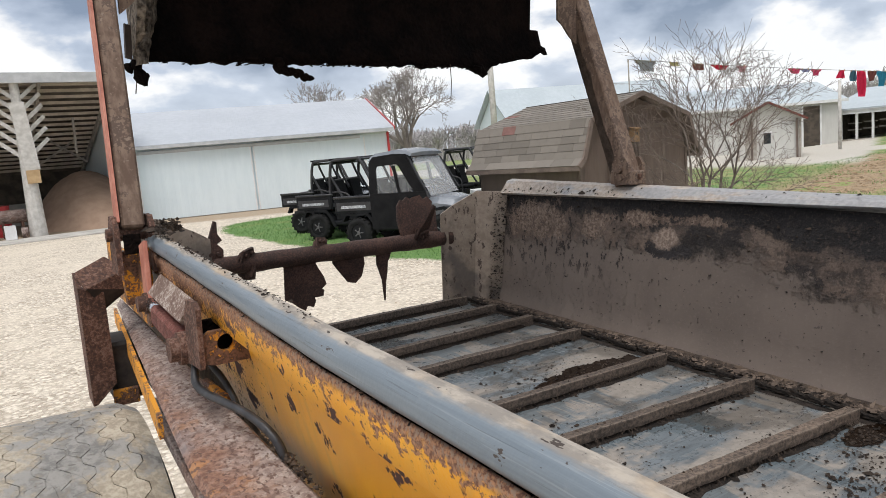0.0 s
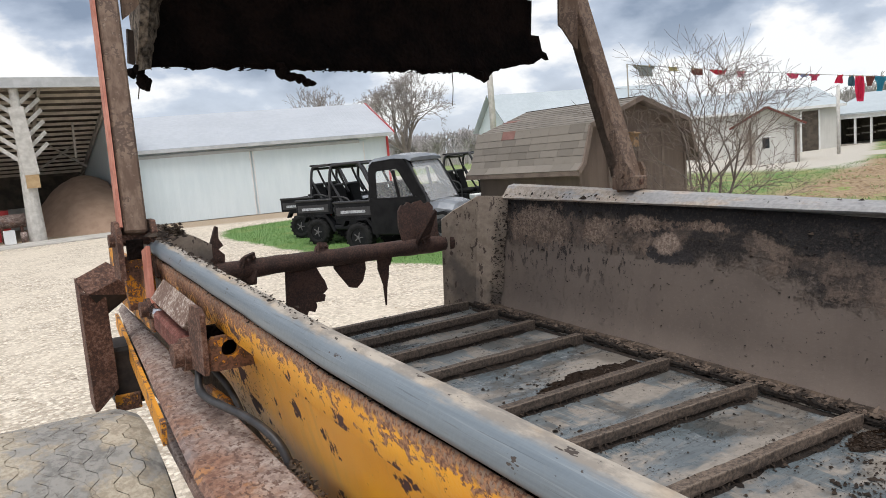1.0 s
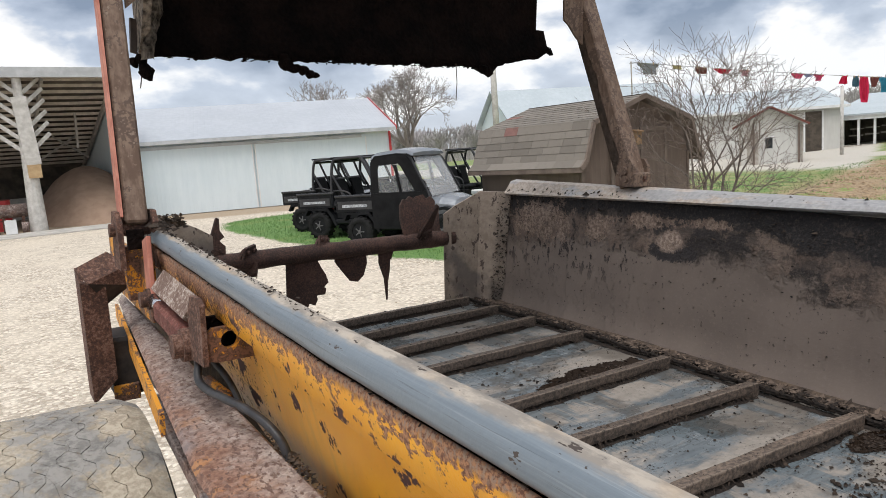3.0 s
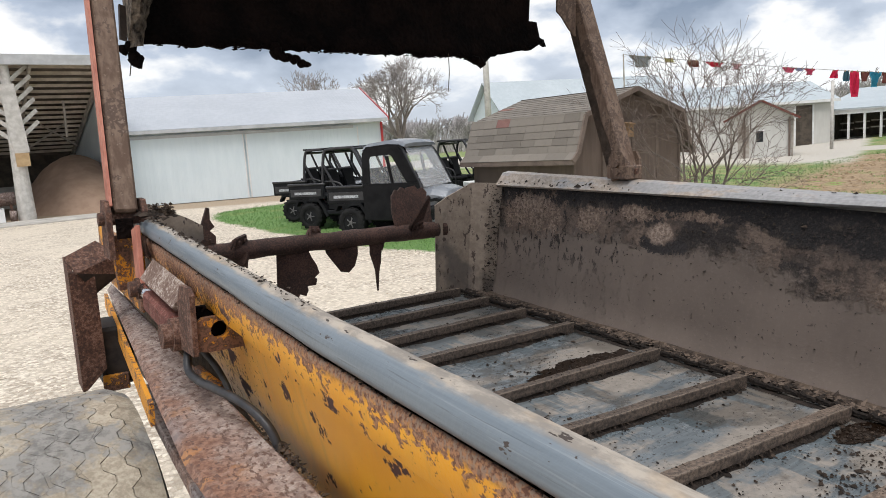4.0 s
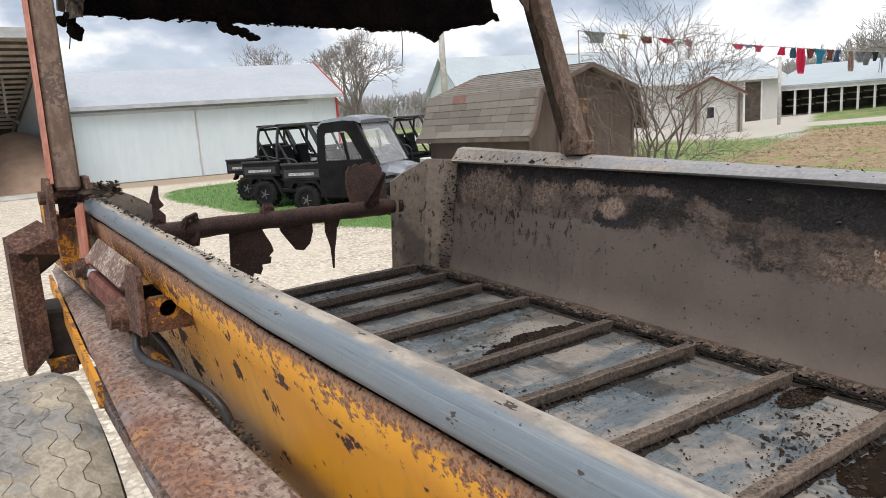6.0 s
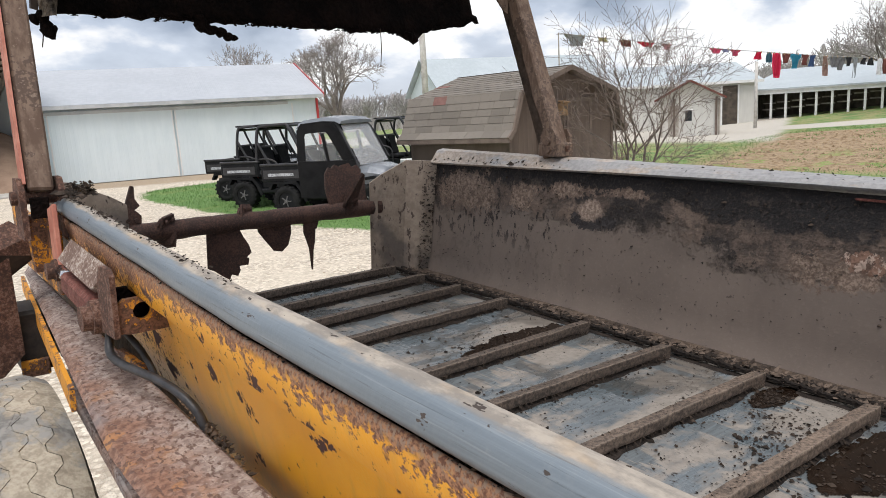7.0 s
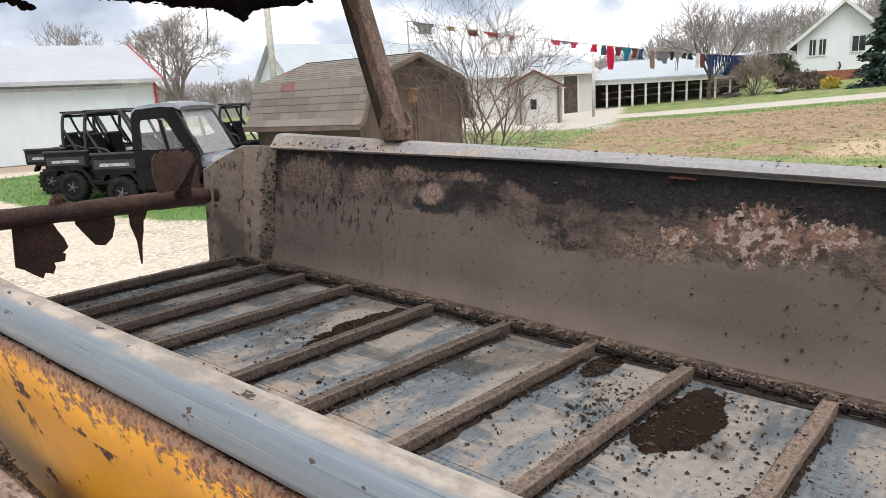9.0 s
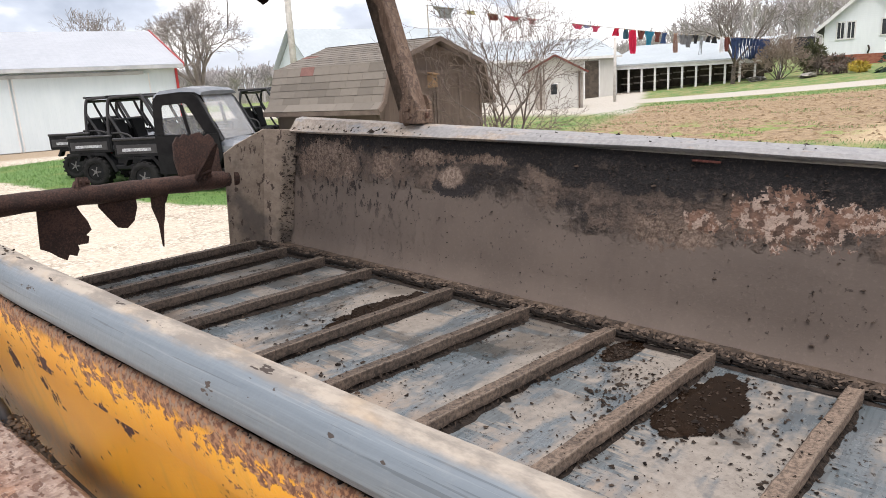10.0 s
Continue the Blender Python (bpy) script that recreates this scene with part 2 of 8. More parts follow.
def mat_wall():
    """Steel side under dried manure: a black band under the rail, crumbly crust with the lip's shade painted in, brown
    crumbs below it, pale bare scabs, a smooth film at the foot.
    """
    m = Mat("manured_side", 0.78)
    a, b, c = m.noise(2.2, 6, 0.62), m.noise(13, 7, 0.72), m.noise(75, 6, 0.7)
    grain = m.voronoi(95)
    y, z = m.axis(1), m.axis(2)
    da, db, dc = (m.math("SUBTRACT", v, 0.5) for v in (a, b, c))
    base = m.mix(m.step(a, 0.3, 0.7), (0.128, 0.101, 0.085), (0.166, 0.132, 0.111))
    base = m.mix(m.math("MULTIPLY", m.step(c, 0.5, 0.72), 0.30), base, (0.22, 0.178, 0.154))
    base = m.mix(m.math("MULTIPLY", m.step(m.noise(1.0, 5, 0.6, m.mapped((1, 9, 2.2))), 0.52, 0.72), 0.35), base, (0.120, 0.093, 0.079))
    n2 = m.math("ADD", m.math("ADD", m.math("MULTIPLY", da, 0.46), m.math("MULTIPLY", db, 0.26)), m.math("MULTIPLY", dc, 0.06))
    hang = m.math("ADD", z, m.math("MULTIPLY", m.math("SUBTRACT", 1.3, y), 0.026))
    caked = m.step(m.math("ADD", hang, n2), 1.245, 1.305)
    crust = m.mix(m.step(m.math("ADD", m.math("MULTIPLY", b, 0.80), m.math("MULTIPLY", c, 0.20)), 0.42, 0.58), (0.050, 0.037, 0.031), (0.128, 0.093, 0.073))
    crust = m.mix(m.math("MULTIPLY", m.step(m.math("ADD", m.math("MULTIPLY", m.noise(6, 5, 0.65), 0.7), m.math("MULTIPLY", c, 0.3)), 0.53, 0.60), 0.7), crust, (0.172, 0.126, 0.098))
    col = m.mix(caked, base, crust)
    low = m.math("ADD", z, m.math("MULTIPLY", m.math("SUBTRACT", 1.9, y), 0.020))
    # black band: manure crust plus the painted shadow of the rail's lip
    band = m.step(m.math("ADD", low, m.math("MULTIPLY", n2, 0.9)), 1.392, 1.425)
    inky = m.step(m.math("ADD", m.math("MULTIPLY", m.noise(3.6, 5, 0.6, m.mapped(loc=(0, 2.3, 0.7))), 0.75), m.math("MULTIPLY", c, 0.25)), 0.525, 0.555)
    black = m.math("MAXIMUM", band, m.math("MULTIPLY", m.math("MULTIPLY", inky, caked), 0.9))
    crust_shade = m.mix(m.step(c, 0.50, 0.66), (0.009, 0.0075, 0.008), (0.040, 0.030, 0.026))
    crust_shade = m.mix(m.math("MULTIPLY", m.step(b, 0.58, 0.66), 0.5), crust_shade, (0.09, 0.065, 0.051))
    col = m.mix(black, col, crust_shade)
    # dark flecks and runs thicken towards the rear
    rear = m.step(y, 1.4, 2.4)
    flecks = m.step(m.math("ADD", m.noise(1.0, 5, 0.68, m.mapped((1, 30, 15))), m.math("MULTIPLY", m.math("SUBTRACT", rear, 1.0), 0.17)), 0.555, 0.58)
    col = m.mix(m.math("MULTIPLY", flecks, m.step(z, 1.08, 1.22)), col, (0.026, 0.019, 0.017))

    def blotch(y0, z0, ry, rz, rag=1.0):
        dy = m.math("POWER", m.math("DIVIDE", m.math("SUBTRACT", y, y0), ry), 2.0)
        dz = m.math("POWER", m.math("DIVIDE", m.math("SUBTRACT", z, z0), rz), 2.0)
        ragged = m.math("MULTIPLY", m.math("ADD", m.math("MULTIPLY", db, 6.0), m.math("MULTIPLY", dc, 4.0)), rag)
        return m.step(m.math("ADD", m.math("ADD", dy, dz), ragged), 1.0, 0.7)

    scab = m.mix(m.step(c, 0.42, 0.60), (0.125, 0.085, 0.064), (0.285, 0.212, 0.165))
    col = m.mix(blotch(1.84, 1.30, 0.13, 0.035, 0.8), col, (0.022, 0.018, 0.019))
    col = m.mix(blotch(1.86, 1.345, 0.068, 0.052, 0.4), col, m.mix(m.step(c, 0.42, 0.60), (0.16, 0.115, 0.09), (0.33, 0.255, 0.205)))
    for y0, z0, ry, rz in ((1.98, 1.415, 0.15, 0.032), (1.66, 1.43, 0.10, 0.02), (0.92, 1.25, 0.14, 0.06), (2.62, 1.36, 0.22, 0.11), (2.25, 1.37, 0.10, 0.06)):
        col = m.mix(m.math("MULTIPLY", blotch(y0, z0, ry, rz), 0.9), col, scab)
    ruddy = m.step(m.noise(24, 4, 0.6), 0.40, 0.60)
    lace = m.step(m.math("ADD", m.math("MULTIPLY", m.noise(30, 5, 0.7), 0.7), m.math("MULTIPLY", c, 0.3)), 0.505, 0.53)
    for y0, z0, ry, rz in ((0.57, 1.335, 0.18, 0.085), (0.40, 1.36, 0.12, 0.04), (0.80, 1.30, 0.08, 0.03), (0.16, 1.40, 0.05, 0.05), (-0.45, 1.30, 0.20, 0.10)):
        col = m.mix(blotch(y0, z0, ry, rz), col, m.mix(lace, m.mix(ruddy, (0.10, 0.062, 0.046), (0.235, 0.135, 0.095)), (0.45, 0.34, 0.278)))
    specks = m.math("MULTIPLY", m.step(m.noise(48, 4, 0.6), 0.655, 0.68), m.step(m.noise(1.4, 3), 0.38, 0.6))
    col = m.mix(m.math("MULTIPLY", specks, 0.85), col, (0.05, 0.037, 0.031))
    lumps = m.math("ADD", m.math("MULTIPLY", c, 0.8), m.math("MULTIPLY", grain, -0.6))
    crumbs = m.math("ADD", m.math("MULTIPLY", c, 0.13), m.math("MULTIPLY", caked, m.math("ADD", m.math("MULTIPLY", b, 1.8), m.math("MULTIPLY", lumps, 0.22))))
    m.bump(m.math("ADD", crumbs, m.math("MULTIPLY", m.math("MAXIMUM", specks, flecks), 0.6)), 0.65, 0.014)
    return m.done(col)


def mat_floor():
    """Worn damp floor: pale dried film, blue-grey where scraped along the travel of the slats, brown smears and black specks."""
    m = Mat("spreader_floor", 0.45)
    a, b, c = m.noise(2.6, 6, 0.62), m.noise(34, 6, 0.7), m.noise(140, 4, 0.6)
    streak = m.noise(2.2, 6, 0.6, m.mapped((1.0, 3.0, 1)))
    film = m.mix(m.step(b, 0.30, 0.70), (0.215, 0.190, 0.165), (0.300, 0.270, 0.236))
    film = m.mix(m.math("MULTIPLY", m.step(c, 0.58, 0.7), 0.4), film, (0.14, 0.115, 0.09))
    film = m.mix(m.math("MULTIPLY", m.step(m.math("ADD", m.axis(0), m.math("MULTIPLY", m.math("SUBTRACT", b, 0.5), 0.3)), 1.45, 1.22), 0.55), film, (0.34, 0.235, 0.16))
    scraped = m.mix(m.step(a, 0.3, 0.7), (0.105, 0.125, 0.138), (0.165, 0.188, 0.202))
    fine = m.noise(1.0, 5, 0.6, m.mapped((7, 90, 1), rot=(0, 0, 0.25)))
    scraped = m.mix(m.math("MULTIPLY", m.step(fine, 0.5, 0.62), 0.5), scraped, (0.085, 0.095, 0.102))
    f = m.step(m.math("ADD", m.math("MULTIPLY", streak, 0.8), m.math("MULTIPLY", b, 0.2)), 0.43, 0.55)
    col = m.mix(f, scraped, film)
    # clean blue-grey drag marks that each slat has left behind it
    reach = m.math("MULTIPLY", m.step(m.math("ADD", m.math("MULTIPLY", m.noise(1.0, 4, 0.6, m.mapped((5.5, 1.2, 1), (2.1, 0.4, 0))), 0.65), m.math("MULTIPLY", m.noise(1.0, 4, 0.6, m.mapped((60, 5, 1))), 0.35)), 0.40, 0.66), 0.24)
    drag = None
    for y0, skew in zip(SLATS, SKEW):
        back = m.math("SUBTRACT", m.math("ADD", m.math("MULTIPLY", m.math("SUBTRACT", 2.12, m.axis(0)), skew / 0.82), y0), m.axis(1))
        band = m.math("MULTIPLY", m.step(m.math("SUBTRACT", back, reach), 0.0, -0.035), m.step(back, -0.03, 0.0))
        drag = band if drag is None else m.math("MAXIMUM", drag, band)
    col = m.mix(m.math("MULTIPLY", drag, 0.85), col, m.mix(m.step(fine, 0.40, 0.60), (0.120, 0.148, 0.163), (0.082, 0.101, 0.112)))
    # a trowel-like scrape, and wet foot along the chain side
    sx = m.math("POWER", m.math("DIVIDE", m.math("SUBTRACT", m.math("ADD", m.axis(0), m.math("MULTIPLY", m.math("SUBTRACT", b, 0.5), 0.05)), 1.785), 0.062), 6.0)
    sy = m.math("POWER", m.math("DIVIDE", m.math("SUBTRACT", m.axis(1), 1.255), 0.068), 6.0)
    scrape = m.step(m.math("ADD", sx, sy), 1.1, 0.7)
    col = m.mix(m.math("MULTIPLY", scrape, m.step(fine, 0.38, 0.6, 0.95, 0.6)), col, (0.052, 0.068, 0.075))
    damp = m.math("ADD", m.noise(2.4, 6, 0.65, m.mapped((1, 1.3, 1), (4.3, 1.1, 0))), m.math("ADD", m.step(m.axis(0), 1.85, 2.2, 0.0, 0.09), m.step(m.axis(1), 1.3, 2.5, 0.0, 0.10)))
    smear = m.step(m.math("ADD", m.math("MULTIPLY", damp, 0.8), m.math("MULTIPLY", b, 0.2)), 0.545, 0.60)
    col = m.mix(m.math("MULTIPLY", smear, 0.55), col, m.mix(b, (0.030, 0.026, 0.022), (0.085, 0.075, 0.063)))
    specks = m.math("MULTIPLY", m.step(m.noise(85, 5, 0.68), 0.60, 0.62), m.step(a, 0.40, 0.58))
    col = m.mix(specks, col, (0.035, 0.026, 0.02))
    m.bump(m.math("ADD", b, m.math("ADD", specks, m.math("MULTIPLY", f, 0.5))), 0.22, 0.002)
    wet = m.math("MAXIMUM", m.math("MAXIMUM", smear, scrape), m.math("MULTIPLY", drag, 0.6))
    return m.done(col, m.math("ADD", m.math("ADD", m.math("MULTIPLY", f, 0.30), 0.27), m.math("MULTIPLY", wet, -0.16)))


def mat_plate():
    """Smooth mud-filmed plate with a dark smoky stain, dark runs and flecks."""
    m = Mat("mud_filmed_plate", 0.7)
    a, b, c = m.noise(3.2, 5, 0.6), m.noise(22, 6, 0.7), m.noise(120, 4)
    col = m.mix(m.step(b, 0.35, 0.65), (0.22, 0.172, 0.132), (0.31, 0.248, 0.195))
    col = m.mix(m.math("MULTIPLY", m.step(a, 0.50, 0.64), 0.75), col, (0.085, 0.072, 0.066))
    runs = m.step(m.noise(1.0, 5, 0.66, m.mapped((34, 34, 15))), 0.585, 0.61)
    col = m.mix(runs, col, (0.07, 0.048, 0.038))
    m.bump(m.math("ADD", c, m.math("MULTIPLY", runs, 1.5)), 0.35, 0.004)
    return m.done(col)


def mat_arm():
    """Old brown paint on square tube, worn to rust in long streaks and scattered flakes."""
    m = Mat("weathered_arm_paint", 0.8)
    a, b, c = m.noise(9, 5, 0.6), m.noise(60, 5, 0.65), m.noise(1.0, 5, 0.62, m.mapped((55, 55, 9)))
    col = m.mix(m.step(m.math("ADD", m.math("MULTIPLY", a, 0.5), m.math("MULTIPLY", c, 0.5)), 0.40, 0.60), (0.105, 0.064, 0.044), (0.200, 0.138, 0.100))
    col = m.mix(m.math("MULTIPLY", m.step(m.math("ADD", m.math("MULTIPLY", a, 0.5), m.math("MULTIPLY", b, 0.5)), 0.52, 0.555), 0.75), col, (0.066, 0.041, 0.032))
    col = m.mix(m.math("MULTIPLY", m.step(b, 0.60, 0.66), 0.6), col, (0.31, 0.235, 0.18))
    m.bump(b, 0.4, 0.003)
    return m.done(col)


def mat_beam():
    """Old plate: red-brown rust along its outer edge, grey-mauve scale on top, drawn-out dark pits."""
    m = Mat("scaled_beam", 0.85)
    a, b, c = m.noise(6, 5, 0.6), m.noise(75, 5, 0.65), m.noise(260, 3, 0.6)
    da = m.math("SUBTRACT", a, 0.5)
    tone = m.math("ADD", m.math("MULTIPLY", m.math("SUBTRACT", m.axis(0), 0.365), 9.0), m.math("MULTIPLY", da, 2.2))
    red = m.mix(m.step(b, 0.38, 0.62), (0.150, 0.078, 0.054), (0.27, 0.152, 0.106))
    grey = m.mix(m.step(b, 0.38, 0.62), (0.190, 0.142, 0.124), (0.32, 0.258, 0.230))
    col = m.mix(m.step(tone, -0.35, 0.40), red, grey)
    flake = m.step(m.math("ADD", m.math("MULTIPLY", m.noise(38, 5, 0.65), 0.75), m.math("MULTIPLY", c, 0.25)), 0.535, 0.57)
    col = m.mix(m.math("MULTIPLY", flake, m.step(tone, -0.5, 0.6, 0.10, 0.60)), col, (0.45, 0.395, 0.355))
    blue = m.step(m.noise(3.5, 4, 0.55, m.mapped(loc=(1.7, 0.2, 0))), 0.58, 0.68)
    col = m.mix(m.math("MULTIPLY", blue, 0.55), col, (0.20, 0.185, 0.19))
    orange = m.math("MULTIPLY", m.step(m.noise(14, 5, 0.65), 0.56, 0.64), m.step(tone, 0.5, -0.6))
    col = m.mix(m.math("MULTIPLY", orange, 0.7), col, (0.42, 0.20, 0.075))
    pit = m.step(m.math("ADD", m.math("MULTIPLY", m.noise(1.0, 3, 0.5, m.mapped((125, 68, 125))), 0.85), m.math("MULTIPLY", c, 0.15)), 0.565, 0.60)
    col = m.mix(m.math("MULTIPLY", pit, 0.85), col, (0.115, 0.066, 0.052))
    m.bump(m.math("SUBTRACT", m.math("ADD", m.math("MULTIPLY", b, 0.6), m.math("MULTIPLY", c, 0.3)), pit), 0.65, 0.005)
    return m.done(col)


BEAM = mat_beam()
RUST = mat_rust("brown_rust", grey=0.16)
RUST_PALE = mat_rust("scaled_rust", (0.115, 0.076, 0.066), (0.345, 0.255, 0.218), (0.49, 0.445, 0.42), 0.46, 0.9)
RUST_ARM = mat_arm()
LUG_RUST = mat_yellow_old("rusted_lug_paint", -0.035)
YELLOW_SKIRT = mat_yellow_old("yellow_skirt_paint", 0.06)
YELLOW, YELLOW_OLD, RAIL, WALL, FLOOR = mat_yellow(), mat_yellow_old(), mat_rail(), mat_wall(), mat_floor()
MUD = plain("caked_manure", (0.030, 0.021, 0.016), (0.10, 0.070, 0.048), 22, 0.85, 0, 0.7, 0.01)
def mat_crumb(name, dark, pale):
    """Loose manure crumbs, each of its own tone."""
    m = Mat(name, 0.9)
    m.b.inputs["Specular IOR Level"].default_value = 0.2
    return m.done(m.mix(m.island(), dark, pale))


CRUMB = mat_crumb("manure_crumbs", (0.012, 0.010, 0.009), (0.064, 0.047, 0.036))
CRUMB_DRY = mat_crumb("dry_manure_crumbs", (0.038, 0.029, 0.024), (0.160, 0.120, 0.094))
PACKED = plain("packed_wet_manure", (0.010, 0.008, 0.007), (0.040, 0.030, 0.024), 40, 0.85, 0, 0.8, 0.01, 150, 0.25)
SPLASH = plain("dry_splashes", (0.060, 0.043, 0.033), (0.125, 0.090, 0.068), 20, 0.9, 0, 0.6, 0.006)
PLATE_MUD = mat_plate()
# manure crust blackened past its own tone to hold the shade of hollows
CAKE_AND_SHADE = plain("black_cake_and_shade", (0.003, 0.0025, 0.0025), (0.011, 0.007, 0.006), 9, 0.9, 0, 0.8, 0.02, 60, 0.05)
BEATER = mat_rust("beater_rust", (0.030, 0.016, 0.012), (0.072, 0.034, 0.024), (0.105, 0.060, 0.045), 0.12)
def mat_tyre():
    """Old tyre under dried mud: tan film, bare grey rubber in patches, fine cracks."""
    m = Mat("muddy_tyre_rubber", 0.95)
    a, b, c = m.noise(6, 5, 0.6), m.noise(34, 5, 0.66), m.noise(130, 4, 0.6)
    mud = m.mix(m.step(m.math("ADD", m.math("MULTIPLY", b, 0.6), m.math("MULTIPLY", c, 0.4)), 0.40, 0.60), (0.285, 0.245, 0.188), (0.430, 0.380, 0.300))
    bare = m.mix(m.step(b, 0.4, 0.6), (0.125, 0.130, 0.135), (0.230, 0.232, 0.228))
    f = m.step(m.math("ADD", m.math("MULTIPLY", a, 0.65), m.math("MULTIPLY", b, 0.35)), 0.47, 0.56)
    col = m.mix(m.math("MULTIPLY", f, 0.8), mud, bare)
    crack = m.voronoi(17, None, "DISTANCE_TO_EDGE")
    line = m.math("MULTIPLY", m.step(m.math("ADD", crack, m.math("MULTIPLY", b, 0.05)), 0.034, 0.028), m.step(a, 0.46, 0.56))
    col = m.mix(m.math("MULTIPLY", line, 0.45), col, (0.075, 0.062, 0.05))
    m.bump(m.math("SUBTRACT", m.math("ADD", m.math("MULTIPLY", b, 0.8), m.math("MULTIPLY", c, 0.4)), line), 0.6, 0.004)
    return m.done(col)


def mat_slat():
    """Angle steel under manure: dry and tan at the front, damp and dark towards the rear."""
    m = Mat("slat_muddy_steel", 0.75)
    a, b = m.noise(9, 5, 0.6), m.noise(90, 5, 0.68)
    dry = m.mix(m.step(b, 0.38, 0.62), (0.105, 0.077, 0.059), (0.245, 0.182, 0.138))
    damp = m.mix(m.step(b, 0.38, 0.62), (0.040, 0.030, 0.024), (0.115, 0.086, 0.067))
    wet = m.step(m.math("ADD", m.axis(1), m.math("MULTIPLY", m.math("SUBTRACT", a, 0.5), 2.2)), 0.2, 1.7)
    col = m.mix(wet, dry, damp)
    # crest paled: worn steel, with its edge highlight put into the colour
    worn = m.math("MULTIPLY", m.step(m.axis(2), 0.9545, 0.9565), m.step(b, 0.36, 0.5))
    col = m.mix(m.math("MULTIPLY", worn, 0.6), col, (0.29, 0.23, 0.18))
    m.bump(b, 0.5, 0.004)
    return m.done(col)


SLAT = mat_slat()
RUBBER = mat_tyre()
HOSE = plain("black_hose_rubber", (0.018, 0.018, 0.02), (0.045, 0.045, 0.048), 20, 0.45)
CHROME = plain("cylinder_rod_chrome", (0.55, 0.56, 0.58), (0.70, 0.70, 0.72), 20, 0.18, 1.0, 0.02)
RED_OLD = mat_rust("old_red_paint", (0.10, 0.03, 0.022), (0.19, 0.06, 0.045), (0.24, 0.15, 0.12), 0.2)
DARK_STEEL = plain("dark_steel", (0.02, 0.018, 0.017), (0.06, 0.045, 0.038), 14, 0.7)

# ---- mesh helpers ----


def part(name, bm, material, parent, label="", smooth=False):
    """Links a bmesh as one mesh object under a thing or a part."""
    me = bpy.data.meshes.new(name)
    bmesh.ops.recalc_face_normals(bm, faces=bm.faces[:])
    if smooth:
        for f in bm.faces:
            f.smooth = True
    bm.to_mesh(me)
    bm.free()
    me.materials.append(material)
    ob = new(name, me)
    if parent is not None:
        ob.parent = parent
    return tagged(ob, label)


def thing(name, m=None, label="", category="", group="", kind=""):
    ob = new(name)
    ob.empty_display_size = 0.2
    if m is not None:
        ob.matrix_world = m
    return tagged(ob, label, category, group, kind)


def box(bm, x0, x1, y0, y1, z0, z1, bevel=0.0, m=None):
    r = bmesh.ops.create_cube(bm, size=1.0)
    vs = r["verts"]
    for v in vs:
        v.co = Vector((x0 + (v.co.x + 0.5) * (x1 - x0), y0 + (v.co.y + 0.5) * (y1 - y0), z0 + (v.co.z + 0.5) * (z1 - z0)))
    if bevel:
        es = {e for v in vs for e in v.link_edges}
        g = bmesh.ops.bevel(bm, geom=list(es), offset=bevel, segments=1, affect="EDGES")
        vs = list({v for f in g["faces"] for v in f.verts} | {v for v in vs if v.is_valid})
    if m is not None:
        for v in vs:
            v.co = m @ v.co
    return bm


def rod(bm, a, b, r, r2=None, n=12):
    a, b = Vector(a), Vector(b)
    q = (b - a).to_track_quat("Z", "Y").to_matrix().to_4x4()
    m = Matrix.Translation((a + b) / 2) @ q
    bmesh.ops.create_cone(bm, cap_ends=True, segments=n, radius1=r, radius2=r if r2 is None else r2, depth=(b - a).length, matrix=m)
    return bm


def bar(bm, a, b, w, h, up=(0, 0, 1), bevel=0.0):
    """A square bar from a to b, w across and h along up."""
    a, b = Vector(a), Vector(b)
    d = (b - a).normalized()
    s = d.cross(Vector(up)).normalized()
    u = s.cross(d)
    m = Matrix((( *s, ), (*d,), (*u,))).transposed().to_4x4()
    m.translation = a
    return box(bm, -w / 2, w / 2, 0, (b - a).length, -h / 2, h / 2, bevel, m)


def tube(bm, pts, r, n=8, taper=None):
    """A round tube along a line of points."""
    pts = [Vector(p) for p in pts]
    rings = []
    side = None
    for i, p in enumerate(pts):
        d = (pts[min(i + 1, len(pts) - 1)] - pts[max(i - 1, 0)]).normalized()
        if side is None:
            side = d.cross(Vector((0.3, 0.2, 1))).normalized()
        side = (side - d * side.dot(d)).normalized()
        up = d.cross(side)
        rr = r if taper is None else r + (taper - r) * i / (len(pts) - 1)
        rings.append([bm.verts.new(p + (side * math.cos(k * math.tau / n) + up * math.sin(k * math.tau / n)) * rr) for k in range(n)])
    for a, b in zip(rings, rings[1:]):
        for k in range(n):
            bm.faces.new((a[k], a[(k + 1) % n], b[(k + 1) % n], b[k]))
    bm.faces.new(rings[0][::-1])
    bm.faces.new(rings[-1])
    return bm


def slab(bm, outline, m, thick):
    """A plate: an outline in the local xy plane, thick along local z, set by the matrix m."""
    lo = [bm.verts.new(m @ Vector((x, y, -thick / 2))) for x, y in outline]
    hi = [bm.verts.new(m @ Vector((x, y, thick / 2))) for x, y in outline]
    n = len(outline)
    bm.faces.new(lo[::-1])
    bm.faces.new(hi)
    for i in range(n):
        bm.faces.new((lo[i], lo[(i + 1) % n], hi[(i + 1) % n], hi[i]))
    return bm


